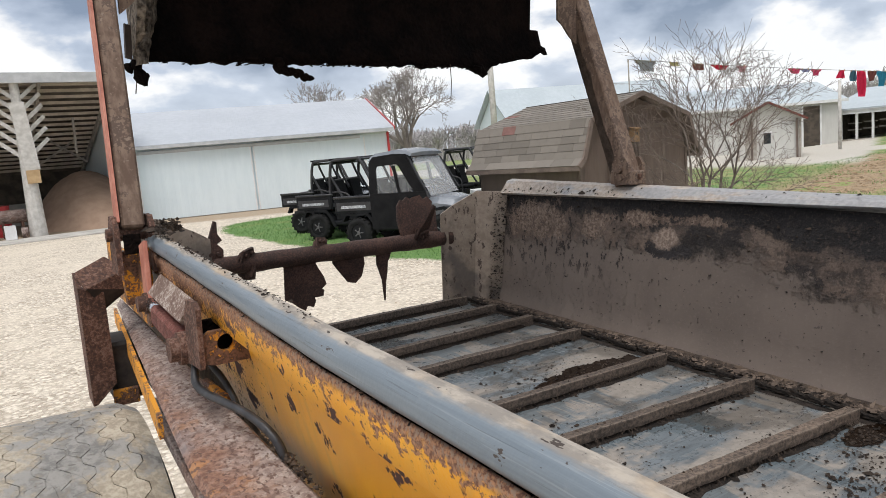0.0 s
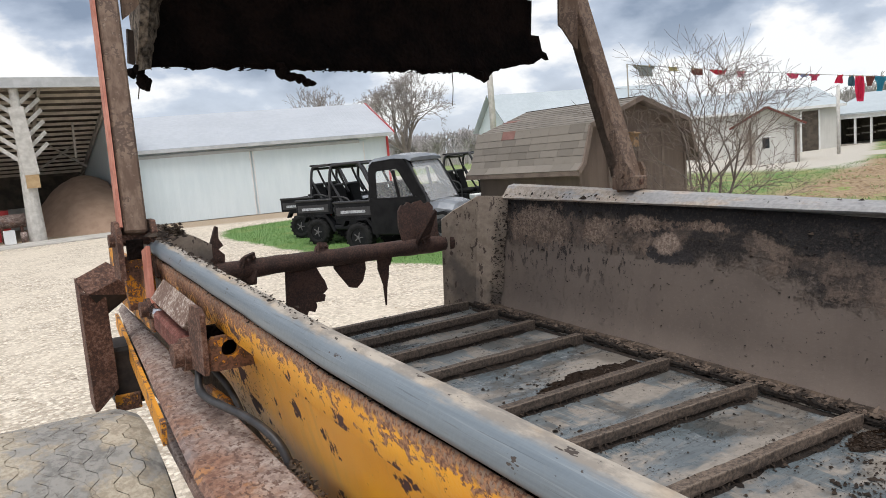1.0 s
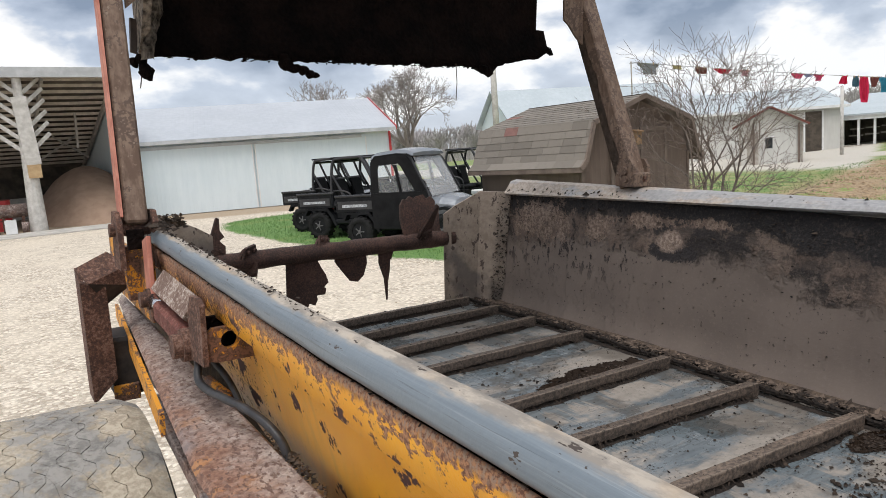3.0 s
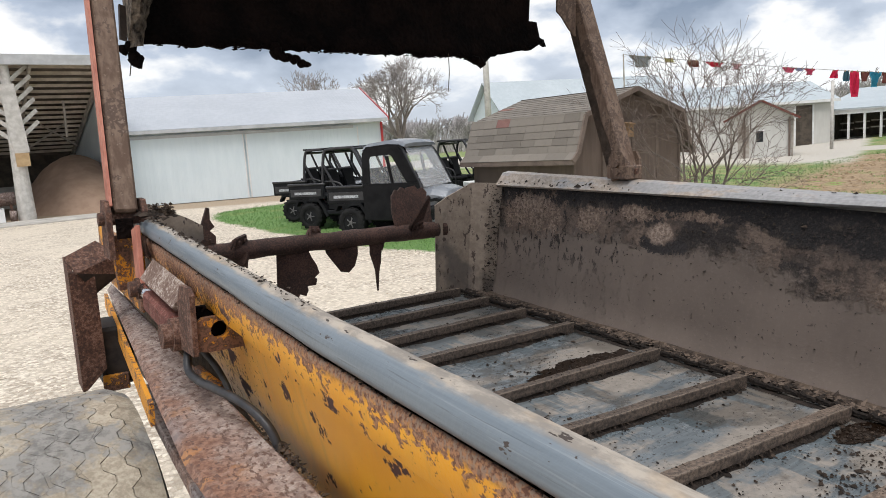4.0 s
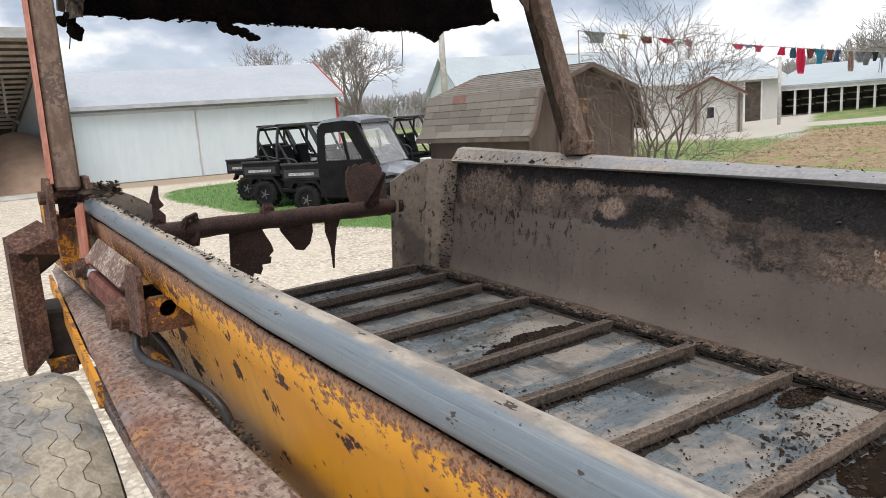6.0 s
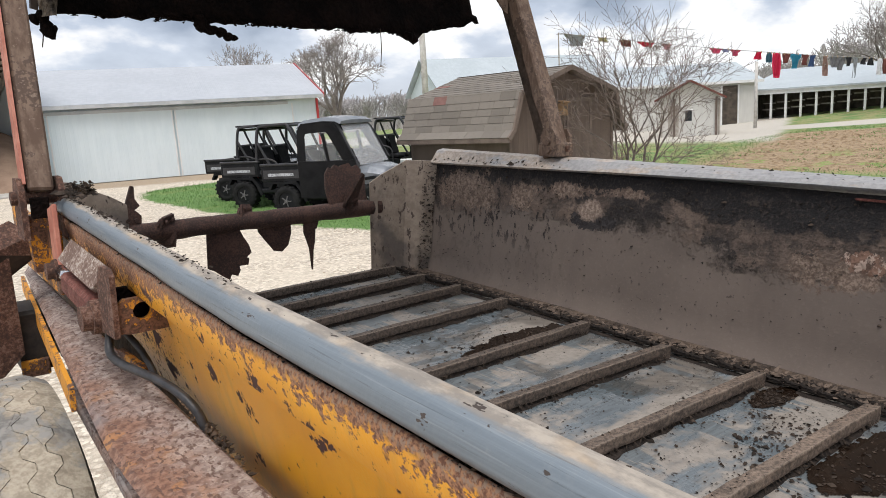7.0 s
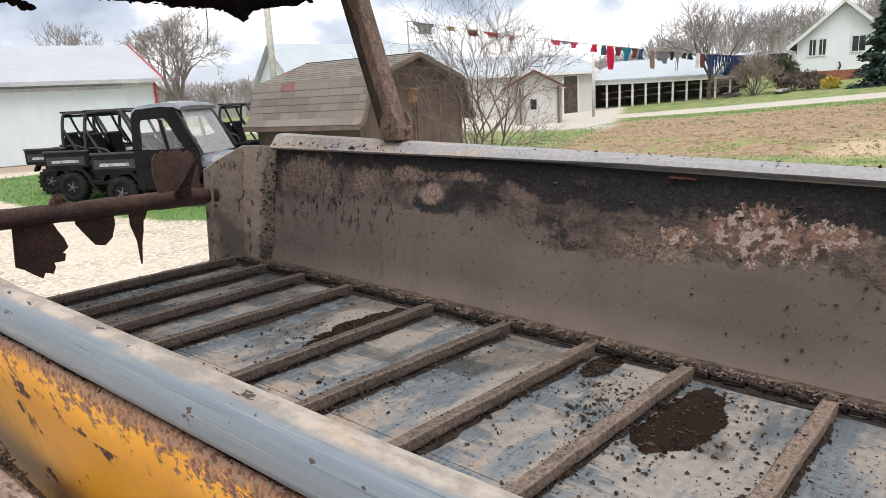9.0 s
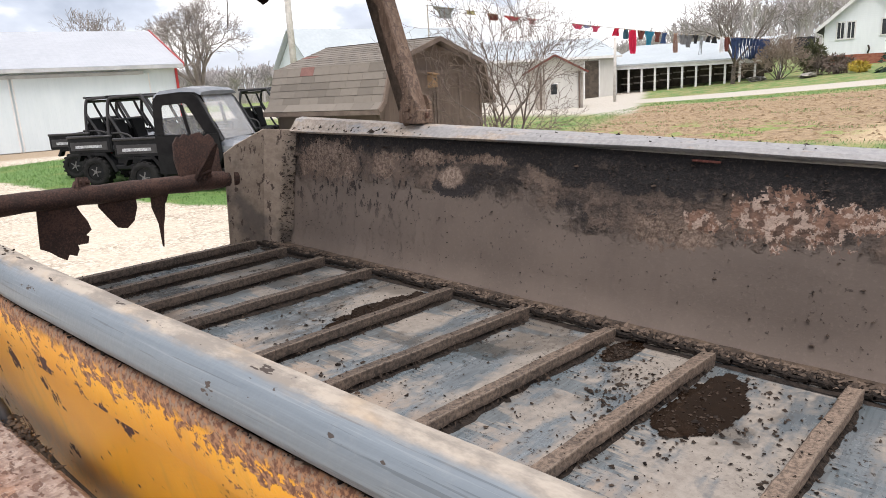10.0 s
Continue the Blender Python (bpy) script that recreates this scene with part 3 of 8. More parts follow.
def sweep(bm, profile, y0, y1, steps=1, shift=None, jitter=0.0):
    """A closed profile of (x, z) carried along y; shift(y) gives (dx, dz)."""
    rings = []
    for i in range(steps + 1):
        y = y0 + (y1 - y0) * i / steps
        dx, dz = shift(y) if shift else (0, 0)
        ring = []
        for x, z in profile:
            p = Vector((x + dx, y, z + dz))
            if jitter:
                p += Vector((noise.noise(p * 9), 0, noise.noise(p * 11 + Vector((5, 1, 2))))) * jitter
            ring.append(bm.verts.new(p))
        rings.append(ring)
    n = len(profile)
    for a, b in zip(rings, rings[1:]):
        for k in range(n):
            bm.faces.new((a[k], a[(k + 1) % n], b[(k + 1) % n], b[k]))
    bm.faces.new(rings[0][::-1])
    bm.faces.new(rings[-1])
    return bm


def at(x, y, z, yaw=0.0):
    return pose(x, y, z, 0, 0, yaw)


def fresh():
    return bmesh.new()

# ---- ground ----


def ground_z(x, y):
    """Level yard, rising gently towards the house beyond the garden."""
    s = x - 1.2 * y - 15
    far = math.exp(-max(0.0, math.hypot(x, y) - 70) / 200)
    return 0.05 * 3 * math.log1p(math.exp(min(s, 240) / 3)) * far if s < 240 else 12.0 * far


def mat_ground():
    """Crushed-stone yard, lawn round the parked vehicles, garden, lane and far pasture, by place."""
    m = Mat("yard_ground", 0.9)
    x, y = m.axis(0), m.axis(1)
    edge = m.math("MULTIPLY", m.math("SUBTRACT", m.noise(0.9, 6, 0.65), 0.5), 1.1)
    # crushed limestone
    cell, tone, small = m.voronoi(24), m.voronoi(24, out=1), m.voronoi(75)
    big, wide = m.noise(0.35, 5, 0.6), m.noise(1.7, 5, 0.6)
    stone = m.mix(m.step(m.axis(0, tone), 0.0, 1.0), (0.40, 0.335, 0.26), (0.78, 0.70, 0.585))
    stone = m.mix(m.math("MULTIPLY", m.step(cell, 0.35, 0.8), 0.5), stone, (0.27, 0.225, 0.17))
    tracks = m.step(m.math("ADD", m.math("MULTIPLY", big, 0.6), m.math("MULTIPLY", wide, 0.4)), 0.45, 0.58)
    fines = m.mix(m.noise(40, 3), (0.55, 0.475, 0.375), (0.74, 0.66, 0.545))
    col = m.mix(m.math("MULTIPLY", tracks, 0.6), stone, fines)
    # trodden brown earth before the sheds
    earth = m.mix(m.noise(9, 5, 0.65), (0.27, 0.20, 0.135), (0.44, 0.35, 0.25))
    col = m.mix(m.step(m.math("ADD", m.math("ADD", y, m.math("MULTIPLY", x, 0.29)), edge), 26.4, 27.6), col, earth)
    # lawn
    gx = m.math("POWER", m.math("ABSOLUTE", m.math("DIVIDE", m.math("SUBTRACT", x, 10.1), 4.5)), 4.0)
    gy = m.math("POWER", m.math("ABSOLUTE", m.math("DIVIDE", m.math("SUBTRACT", y, 15.3), 7.4)), 4.0)
    lawn = m.step(m.math("ADD", m.math("ADD", gx, gy), m.math("MULTIPLY", edge, 0.5)), 1.06, 0.9)
    grass = m.mix(m.step(m.noise(7, 6, 0.65), 0.3, 0.7), (0.075, 0.165, 0.038), (0.150, 0.260, 0.072))
    grass = m.mix(m.math("MULTIPLY", m.step(m.noise(0.7, 5), 0.5, 0.7), 0.45), grass, (0.26, 0.24, 0.08))
    col = m.mix(lawn, col, grass)
    far = m.step(m.math("ADD", m.math("SUBTRACT", x, m.math("MULTIPLY", y, 0.12)), m.math("MULTIPLY", edge, 1.4)), 13.0, 14.2)
    tan = m.mix(m.math("MULTIPLY", m.step(m.noise(1.3, 6, 0.65), 0.40, 0.62), 0.75), grass, (0.33, 0.28, 0.13))
    col = m.mix(far, col, tan)
    # garden soil in rough ridges
    clod = m.noise(4.5, 8, 0.8)
    soil = m.mix(m.step(clod, 0.32, 0.66), (0.19, 0.125, 0.072), (0.42, 0.31, 0.185))
    tuft = m.math("MULTIPLY", m.step(m.noise(0.8, 6, 0.7), 0.53, 0.60), m.step(x, 24.0, 19.0))
    soil = m.mix(m.math("MULTIPLY", tuft, 0.85), soil, (0.19, 0.29, 0.06))
    dry = m.math("MULTIPLY", m.step(m.math("ADD", x, m.math("MULTIPLY", edge, 1.5)), 20.5, 19.0), m.step(m.math("ADD", y, edge), 3.6, 2.4))
    soil = m.mix(dry, soil, m.mix(m.noise(30, 4), (0.42, 0.32, 0.19), (0.56, 0.44, 0.28)))
    bed = m.math("MULTIPLY", m.step(m.math("ADD", x, edge), 15.8, 16.8), m.step(m.math("ADD", x, m.math("MULTIPLY", edge, 0.7)), 31.4, 30.6))
    bed = m.math("MULTIPLY", bed, m.step(m.math("ADD", m.math("SUBTRACT", y, m.math("MULTIPLY", x, 0.28)), m.math("MULTIPLY", edge, 1.6)), 6.2, 4.6))
    col = m.mix(bed, col, soil)
    # pale lane to the house and apron before the white sheds
    lane = m.math("MULTIPLY", m.step(m.math("ADD", x, m.math("MULTIPLY", edge, 0.4)), 33.2, 33.7), m.step(m.math("ADD", x, m.math("MULTIPLY", edge, 0.4)), 37.0, 36.4))
    apron = m.step(m.math("ADD", m.math("SUBTRACT", y, m.math("MULTIPLY", m.math("SUBTRACT", x, 30.0), 0.42)), edge), 13.4, 14.2)
    apron = m.math("MULTIPLY", apron, m.math("MULTIPLY", m.step(x, 25.0, 28.0), m.step(x, 62.0, 60.0)))
    apron = m.math("MULTIPLY", apron, m.step(y, 60.0, 58.0))
    pale = m.mix(m.noise(12, 5), (0.42, 0.385, 0.33), (0.56, 0.53, 0.47))
    col = m.mix(m.math("MAXIMUM", lane, apron), col, pale)
    relief = m.math("ADD", m.math("MULTIPLY", cell, -1.0), m.math("MULTIPLY", small, -0.5))
    m.bump(m.math("ADD", relief, m.math("MULTIPLY", m.math("MULTIPLY", clod, bed), 3.0)), 0.7, 0.02)
    return m.done(col)


def build_ground():
    bm = fresh()
    ticks = [-1600, -700, -300, -120, -60, -30, -16, -8, -4, -2, 0, 2, 4, 6, 8, 10, 12, 14, 16, 18, 20, 22, 24, 26, 28, 30, 32, 34, 36, 38, 40, 43, 46, 49,
             52, 55, 58, 62, 66, 70, 76, 84, 95, 110, 130, 160, 220, 320, 700, 1600]
    grid = [[bm.verts.new((x, y, ground_z(x, y))) for y in ticks] for x in ticks]
    for i in range(len(ticks) - 1):
        for j in range(len(ticks) - 1):
            bm.faces.new((grid[i][j], grid[i + 1][j], grid[i + 1][j + 1], grid[i][j + 1]))
    ob = part("ground", bm, mat_ground(), None, "crushed limestone farmyard with a lawn, garden and lane", True)
    tagged(ob, kind="structure", category="ground")


build_ground()


def mat_stones():
    m = Mat("limestone_chips", 0.9)
    r = m.island()
    col = m.mix(r, (0.42, 0.35, 0.27), (0.78, 0.70, 0.59))
    m.bump(m.noise(90, 3), 0.3, 0.004)
    return m.done(col)


def mat_blades():
    m = Mat("grass_blades", 0.7)
    r = m.island()
    return m.done(m.mix(r, (0.075, 0.175, 0.038), (0.175, 0.300, 0.085)))


def build_cover():
    """Loose chips on the yard, clods on the garden, blades on the lawn."""
    rng = random.Random(77)

    def chips(name, spots, mat, label, category):
        verts, faces = [], []
        for x, y, r in spots:
            k, z = len(verts), ground_z(x, y)
            for dx, dy, dz in ((1, 0, 0.2), (-1, 0, 0.2), (0, 1, 0.2), (0, -1, 0.2), (0, 0, 0.8)):
                verts.append((x + r * (dx + rng.uniform(-0.5, 0.5)), y + r * (dy + rng.uniform(-0.5, 0.5)), z + r * dz * rng.uniform(0.5, 1.1)))
            faces += [(k, k + 2, k + 4), (k + 2, k + 1, k + 4), (k + 1, k + 3, k + 4), (k + 3, k, k + 4)]
        me = bpy.data.meshes.new(name)
        me.from_pydata(verts, [], faces)
        me.materials.append(mat)
        tagged(new(name, me), label, category, kind="stuff")

    spots = []
    for i in range(15000):
        x, y = (rng.uniform(-5.0, 0.6), 1.2 + 9 * rng.random() ** 1.5) if i < 9500 else (rng.uniform(0.4, 7.5), rng.uniform(4.0, 10.0))
        if ((x - 10.1) / 4.5) ** 4 + ((y - 15.3) / 7.4) ** 4 < 1.1:
            continue
        spots.append((x, y, min(0.028, 0.004 + rng.expovariate(230))))
    chips("gravel", spots, STONE_MAT, "loose pale limestone chips on the yard", "gravel")
    spots = []
    for i in range(7000):
        x, y = rng.uniform(16.4, 30.8), rng.uniform(-9.0, 13.0)
        if y - 0.28 * x < 5.0:
            spots.append((x, y, min(0.09, 0.015 + rng.expovariate(50))))
    chips("garden_soil", spots, SOIL_MAT, "brown clods on the dug garden", "soil")
    verts, faces = [], []
    for i in range(62000):
        if i < 36000:
            x, y = rng.uniform(4.6, 14.6), rng.uniform(7.8, 22.8)
            if ((x - 10.1) / 4.5) ** 4 + ((y - 15.3) / 7.4) ** 4 > rng.uniform(0.85, 1.15):
                continue
        else:
            x, y = rng.uniform(13.5, 33.0), rng.uniform(-2.0, 14.0)
            if 16.6 < x < 31.0 and y - 0.28 * x < 5.2 and noise.noise((x * 0.8, y * 0.8, 4)) < 0.22:
                continue
        z, h, a = ground_z(x, y), rng.uniform(0.02, 0.065), rng.uniform(0, math.tau)
        k = len(verts)
        w, lx, ly = 0.005 + 0.0003 * x, rng.gauss(0, 0.025), rng.gauss(0, 0.025)
        verts += [(x - w * math.cos(a), y - w * math.sin(a), z - 0.005), (x + w * math.cos(a), y + w * math.sin(a), z - 0.005), (x + lx, y + ly, z + h)]
        faces.append((k, k + 1, k + 2))
    me = bpy.data.meshes.new("grass")
    me.from_pydata(verts, [], faces)
    me.materials.append(LAWN_MAT)
    tagged(new("grass", me), "short green grass round the parked vehicles", "grass", kind="stuff")


STONE_MAT = mat_stones()
LAWN_MAT = mat_blades()
SOIL_MAT = plain("garden_clods", (0.20, 0.135, 0.08), (0.39, 0.285, 0.175), 6, 0.95, 0, 0.5, 0.02)
build_cover()

# ---- the manure spreader: built level, then set on its slightly tilted stand ----
PIV = Vector((0.06, 0.02, 0))
LEAN = Matrix(((0.999396, 0.0004, 0.034757), (0.0004, 0.999735, -0.023032), (-0.034757, 0.023032, 0.99913))).to_4x4()
STAND = Matrix.Translation(PIV) @ LEAN @ Matrix.Translation(-PIV) @ Matrix.Translation((0, 1, 0)) @ pose(0, 0, 0, 1.2) @ Matrix.Translation((0, -1, 0))
FLOOR_Z = 0.91
FLARE = 0.097          # the far side leans outward towards its rail
X_IN, X_OUT = 0.50, 2.36
spreader = thing("manure_spreader", STAND, "rusty yellow manure spreader with an empty slatted bed and raised hood", "manure spreader")


def side_x(z):
    """The far side's inner face: leaning outward, curling in at its foot."""
    return X_OUT - FLARE * (1.49 - z) - 0.022 * max(0.0, (1.03 - z) / 0.12) ** 2


def slat_run(k, x):
    """How far slat k runs out of square at x."""
    return (SKEW[k] if k < len(SKEW) else 0.0) * (2.12 - x) / 0.82


def near_shift(y):
    return (0.04 * max(0.0, y - 0.85), 0.0)


def build_box():
    rng = random.Random(3)
    # far side: sheet with a caked, slightly wavy face
    bm = fresh()
    ny, nz = 150, 26
    face = []
    for i in range(ny + 1):
        y = -1.9 + (2.885 + 1.9) * i / ny
        col = []
        for j in range(nz + 1):
            z = FLOOR_Z + (1.49 - FLOOR_Z) * j / nz
            cake = max(0.0, min(1.0, (z - 1.16 - 0.05 * noise.noise((y * 2.2, 0, 3))) / 0.1))
            p = Vector((0.0, y * 9, z * 9))
            bumpy = 0.010 * cake * max(0.0, noise.noise(p) + 0.55 * noise.noise(p * 2.7) + 0.1)
            col.append(bm.verts.new((side_x(z) - bumpy - 0.004 * noise.noise((y * 1.3, z * 2, 7)), y, z)))
        face.append(col)
    for i in range(ny):
        for j in range(nz):
            bm.faces.new((face[i][j], face[i + 1][j], face[i + 1][j + 1], face[i][j + 1]))
    box(bm, X_OUT + 0.012, X_OUT + 0.03, -1.9, 2.885, FLOOR_Z - 0.05, 1.50)
    part("side_panel", bm, WALL, spreader, "steel side coated with dried brown and black manure", True)
    # far rail, bent over outward, its lip deepest at the rear
    bm = fresh()
    rings = []
    for i in range(61):
        y = -1.9 + 4.80 * i / 60
        lip = 1.517 - 0.04 * max(0.0, min(1.0, (y - 1.0) / 1.87))
        prof = [(X_OUT - 0.022, lip), (X_OUT - 0.03, lip + 0.008), (X_OUT - 0.012, lip + 0.022), (X_OUT + 0.02, 1.544), (X_OUT + 0.06, 1.552), (X_OUT + 0.085, 1.53), (X_OUT + 0.085, 1.47), (X_OUT + 0.015, lip - 0.004)]
        rings.append([bm.verts.new((x + 0.002 * noise.noise((y * 7, k, 0)), y, z + 0.002 * noise.noise((y * 6, k, 4)))) for k, (x, z) in enumerate(prof)])
    for a, b in zip(rings, rings[1:]):
        for k in range(8):
            bm.faces.new((a[k], a[(k + 1) % 8], b[(k + 1) % 8], b[k]))
    bm.faces.new(rings[0][::-1])
    bm.faces.new(rings[-1])
    part("top_rail", bm, RAIL_FAR, spreader, "grey steel rail with dried splashes")
    # near rail
    prof = [(0.400, 1.4985), (0.391, 1.500), (0.3855, 1.505), (0.384, 1.512), (0.3865, 1.524), (0.390, 1.533), (0.396, 1.5395), (0.405, 1.5435), (0.416, 1.5425), (0.423, 1.537), (0.425, 1.490), (0.412, 1.488), (0.408, 1.497)]
    bm = fresh()
    sweep(bm, prof, -1.9, 2.13, 90, near_shift, 0.0012)
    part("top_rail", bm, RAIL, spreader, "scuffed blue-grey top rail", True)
    # yellow channel under the near rail, and the recessed side below it
    prof = [(0.3995, 1.4590), (0.4025, 1.452), (0.404, 1.432), (0.419, 1.425), (0.419, 1.405), (0.515, 1.405), (0.53, 1.09), (0.508, 1.09), (0.477, 1.22), (0.450, 1.345), (0.440, 1.368), (0.430, 1.379), (0.412, 1.384), (0.402, 1.394), (0.3965, 1.425), (0.393, 1.450), (0.3945, 1.458), (0.397, 1.4605)]
    bm = fresh()
    sweep(bm, prof, -1.9, 2.16, 80, near_shift, 0.002)
    channel = part("side_channel", bm, YELLOW, spreader, "yellow side channel rusting from its upper edge", True)
    channel.location.z = 0.032
    bm = fresh()
    box(bm, 0.5345, 0.546, -1.9, 2.885, FLOOR_Z - 0.05, 1.43)
    part("side_panel", bm, MUD, spreader)
    # black strip paints the shadow line between rail and channel
    bm = fresh()
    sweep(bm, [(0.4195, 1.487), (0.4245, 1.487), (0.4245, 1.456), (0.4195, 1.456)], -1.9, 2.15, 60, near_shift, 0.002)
    part("seam_shade", bm, CAKE_AND_SHADE, spreader, "black strip standing for the shade in the seam under the rail")
    bm = fresh()
    box(bm, X_OUT - 0.016, X_OUT - 0.008, 0.775, 0.865, 1.484, 1.492, 0.002)
    part("slot_plate", bm, RED_OLD, spreader, "bare rusty slot edge under the rail")
    # front end of the box
    bm = fresh()
    box(bm, 0.53, X_OUT - 0.012, -1.94, -1.905, FLOOR_Z - 0.05, 1.54, 0.004)
    part("front_panel", bm, WALL, spreader)
    # floor in three long sheets with open joints
    for x0, x1 in ((0.548, 1.2985), (1.3015, 2.128), (2.131, X_OUT - 0.012)):
        bm = fresh()
        box(bm, x0, x1, -1.9, 2.985, FLOOR_Z - 0.02, FLOOR_Z)
        part("floor_plate", bm, FLOOR, spreader)
    bm = fresh()
    sweep(bm, [(0.535, FLOOR_Z + 0.01), (X_OUT - 0.02, FLOOR_Z + 0.01), (X_OUT - 0.02, FLOOR_Z - 0.07), (0.535, FLOOR_Z - 0.07)], 2.988, 3.02, 1)
    part("rear_sill", bm, MUD, spreader, "floor edge caked with black manure")
    # end plates: folded inward, with a sloping top
    for side in (1, -1):
        bm = fresh()
        xo = X_OUT if side == 1 else X_IN + 0.02
        k = -side
        lo = FLOOR_Z - 0.04
        pts = [(xo, 2.875), (xo + k * 0.125, 2.975), (xo + k * 0.27, 3.0), (xo + k * 0.335, 3.01)]
        tops = [1.49, 1.495, 1.427, 1.387]
        flare = [FLARE, 0.6 * FLARE, 0.0, 0.0] if side == 1 else [0.0] * 4
        front = [[bm.verts.new((x - f * (1.49 - z), y, z)) for z in (lo, lo + (t - lo) * 0.5, t)] for (x, y), t, f in zip(pts, tops, flare)]
        back = [[bm.verts.new((x - f * (1.49 - z) + side * 0.01, y + 0.02, z)) for z in (lo, lo + (t - lo) * 0.5, t)] for (x, y), t, f in zip(pts, tops, flare)]
        for A, s in ((front, 1), (back, -1)):
            for a, b in zip(A, A[1:]):
                for j in range(2):
                    q = (a[j], b[j], b[j + 1], a[j + 1])
                    bm.faces.new(q[::s])
        for a, b, c, d in zip(front, front[1:], back, back[1:]):
            bm.faces.new((a[2], b[2], d[2], c[2]))
        bm.faces.new((*front[-1], *back[-1][::-1]))
        part("end_plate", bm, PLATE_MUD, spreader, "mud-filmed folded end plate")
    # bearing boss at each end of the shaft
    for x in (X_OUT - 0.28, X_IN + 0.30):
        bm = fresh()
        rod(bm, (x - 0.012, 3.04, 1.262), (x + 0.012, 3.04, 1.262), 0.05, n=14)
        part("bearing", bm, BEATER, spreader)
    # slats of angle steel: a hanging front flange and a flat top, a ragged beard of straw and manure below
    for k, y in enumerate(SLATS):
        bm = fresh()
        n = 64
        rings = []
        for i in range(n + 1):
            x = 0.66 + (2.122 - 0.66) * i / n
            yy = y + slat_run(k, x) + 0.003 * noise.noise((x * 6, y * 3, 1))
            w = 0.0016 * noise.noise((x * 14, y, 4))
            lump = 0.0018 * noise.noise((x * 30, y, 2))
            foot = 0.001 if i < 3 or i > n - 3 else 0.015 + 0.003 * noise.noise((x * 22, y, 6))
            sec = [(-0.012 + w, foot), (-0.0135 + w, 0.024), (-0.013 + w, 0.0435), (-0.011, 0.0475), (-0.008, 0.0455), (0.006, 0.0435 + lump), (0.026 + 2 * w, 0.0425 + lump), (0.031 + 2 * w, 0.036), (-0.004, 0.036), (-0.006, foot)]
            rings.append([bm.verts.new((x, yy + a, FLOOR_Z + b)) for a, b in sec])
        m = len(rings[0])
        for a, b in zip(rings, rings[1:]):
            for j in range(m):
                bm.faces.new((a[j], a[(j + 1) % m], b[(j + 1) % m], b[j]))
        bm.faces.new(rings[0][::-1])
        bm.faces.new(rings[-1])
        slat = part("slat", bm, SLAT, spreader, "steel apron slat with dried manure")
        bm = fresh()
        for i in range(420):
            x = rng.uniform(0.68, 2.11)
            if noise.noise((x * 9, y * 7, 2)) < rng.uniform(-0.5, 0.4):
                continue
            p = Vector((x, y + slat_run(k, x) - 0.012, FLOOR_Z + rng.uniform(0.010, 0.020)))
            q = p + Vector((rng.uniform(-0.012, 0.012), -rng.uniform(0.0, 0.018), -rng.uniform(0.004, 0.020)))
            q.z = max(q.z, FLOOR_Z + 0.001)
            wv = Vector((rng.uniform(0.0005, 0.0016), 0, 0.0007))
            v = [bm.verts.new(p - wv), bm.verts.new(p + wv), bm.verts.new(q), bm.verts.new((p + q) / 2 + Vector((0, 0.003, 0.003)))]
            bm.faces.new((v[0], v[1], v[2]))
            bm.faces.new((v[0], v[3], v[2]))
            bm.faces.new((v[1], v[3], v[2]))
        ob = part("manure_fringe", bm, CRUMB, slat)
        tagged(ob, kind="stuff")
        # manure lodged under the flange, kept dark and spread forward to stand for the slat's shadow
        bm = fresh()
        rings = []
        for i in range(101):
            x = 0.68 + 1.43 * i / 100
            yy = y + slat_run(k, x)
            r = max(0.0, 0.55 + noise.noise((x * 4, y * 3, 5)) + 0.5 * noise.noise((x * 17, y * 3, 9)))
            rings.append([bm.verts.new((x, yy + a, FLOOR_Z + b)) for a, b in ((-0.006 - 0.024 * r, 0.0006), (-0.003 - 0.010 * r, 0.003 * r + 0.0015), (0.0, 0.012), (0.026, 0.03), (0.034 + 0.012 * r, 0.0006))])
        for a, b in zip(rings, rings[1:]):
            for j in range(4):
                bm.faces.new((a[j], a[j + 1], b[j + 1], b[j]))
        tagged(part("slat_shadow_manure", bm, PACKED, slat), kind="stuff")
    # apron chain along each side
    link = fresh()
    for s in (-1, 1):
        box(link, s * 0.018 - 0.006, s * 0.018 + 0.006, -0.028, 0.028, 0, 0.018, 0.004)
    rod(link, (-0.024, 0.024, 0.011), (0.024, 0.024, 0.011), 0.009, n=6)
    first = part("chain_link", link, PACKED, spreader)
    first.location = (2.178, -0.55, FLOOR_Z + 0.004)
    for i in range(1, 68):
        ob = new("chain_link", first.data)
        ob.parent = spreader
        ob.location = (2.178 + rng.uniform(-0.004, 0.004), -0.55 + i * 0.0525, FLOOR_Z + 0.004 + rng.uniform(0, 0.006))
        ob.rotation_euler = (rng.uniform(-0.1, 0.1), 0, rng.uniform(-0.08, 0.08))
    # packed manure in the corner along the chain
    bm = fresh()
    sweep(bm, [(2.208, FLOOR_Z + 0.001), (2.214, FLOOR_Z + 0.008), (2.240, FLOOR_Z + 0.010), (2.292, FLOOR_Z + 0.012), (2.298, FLOOR_Z + 0.001)], -1.9, 2.90, 200, None, 0.003)
    tagged(part("packed_manure", bm, MUD, spreader, "manure packed along the foot of the side"), kind="stuff")
    bm = fresh()
    sweep(bm, [(2.131, FLOOR_Z + 0.0012), (2.140, FLOOR_Z + 0.004), (2.158, FLOOR_Z + 0.004), (2.166, FLOOR_Z + 0.0012)], -1.9, 2.92, 160, None, 0.006)
    tagged(part("dark_seam", bm, PACKED, spreader, "black seam beside the chain"), kind="stuff")
    bm = fresh()
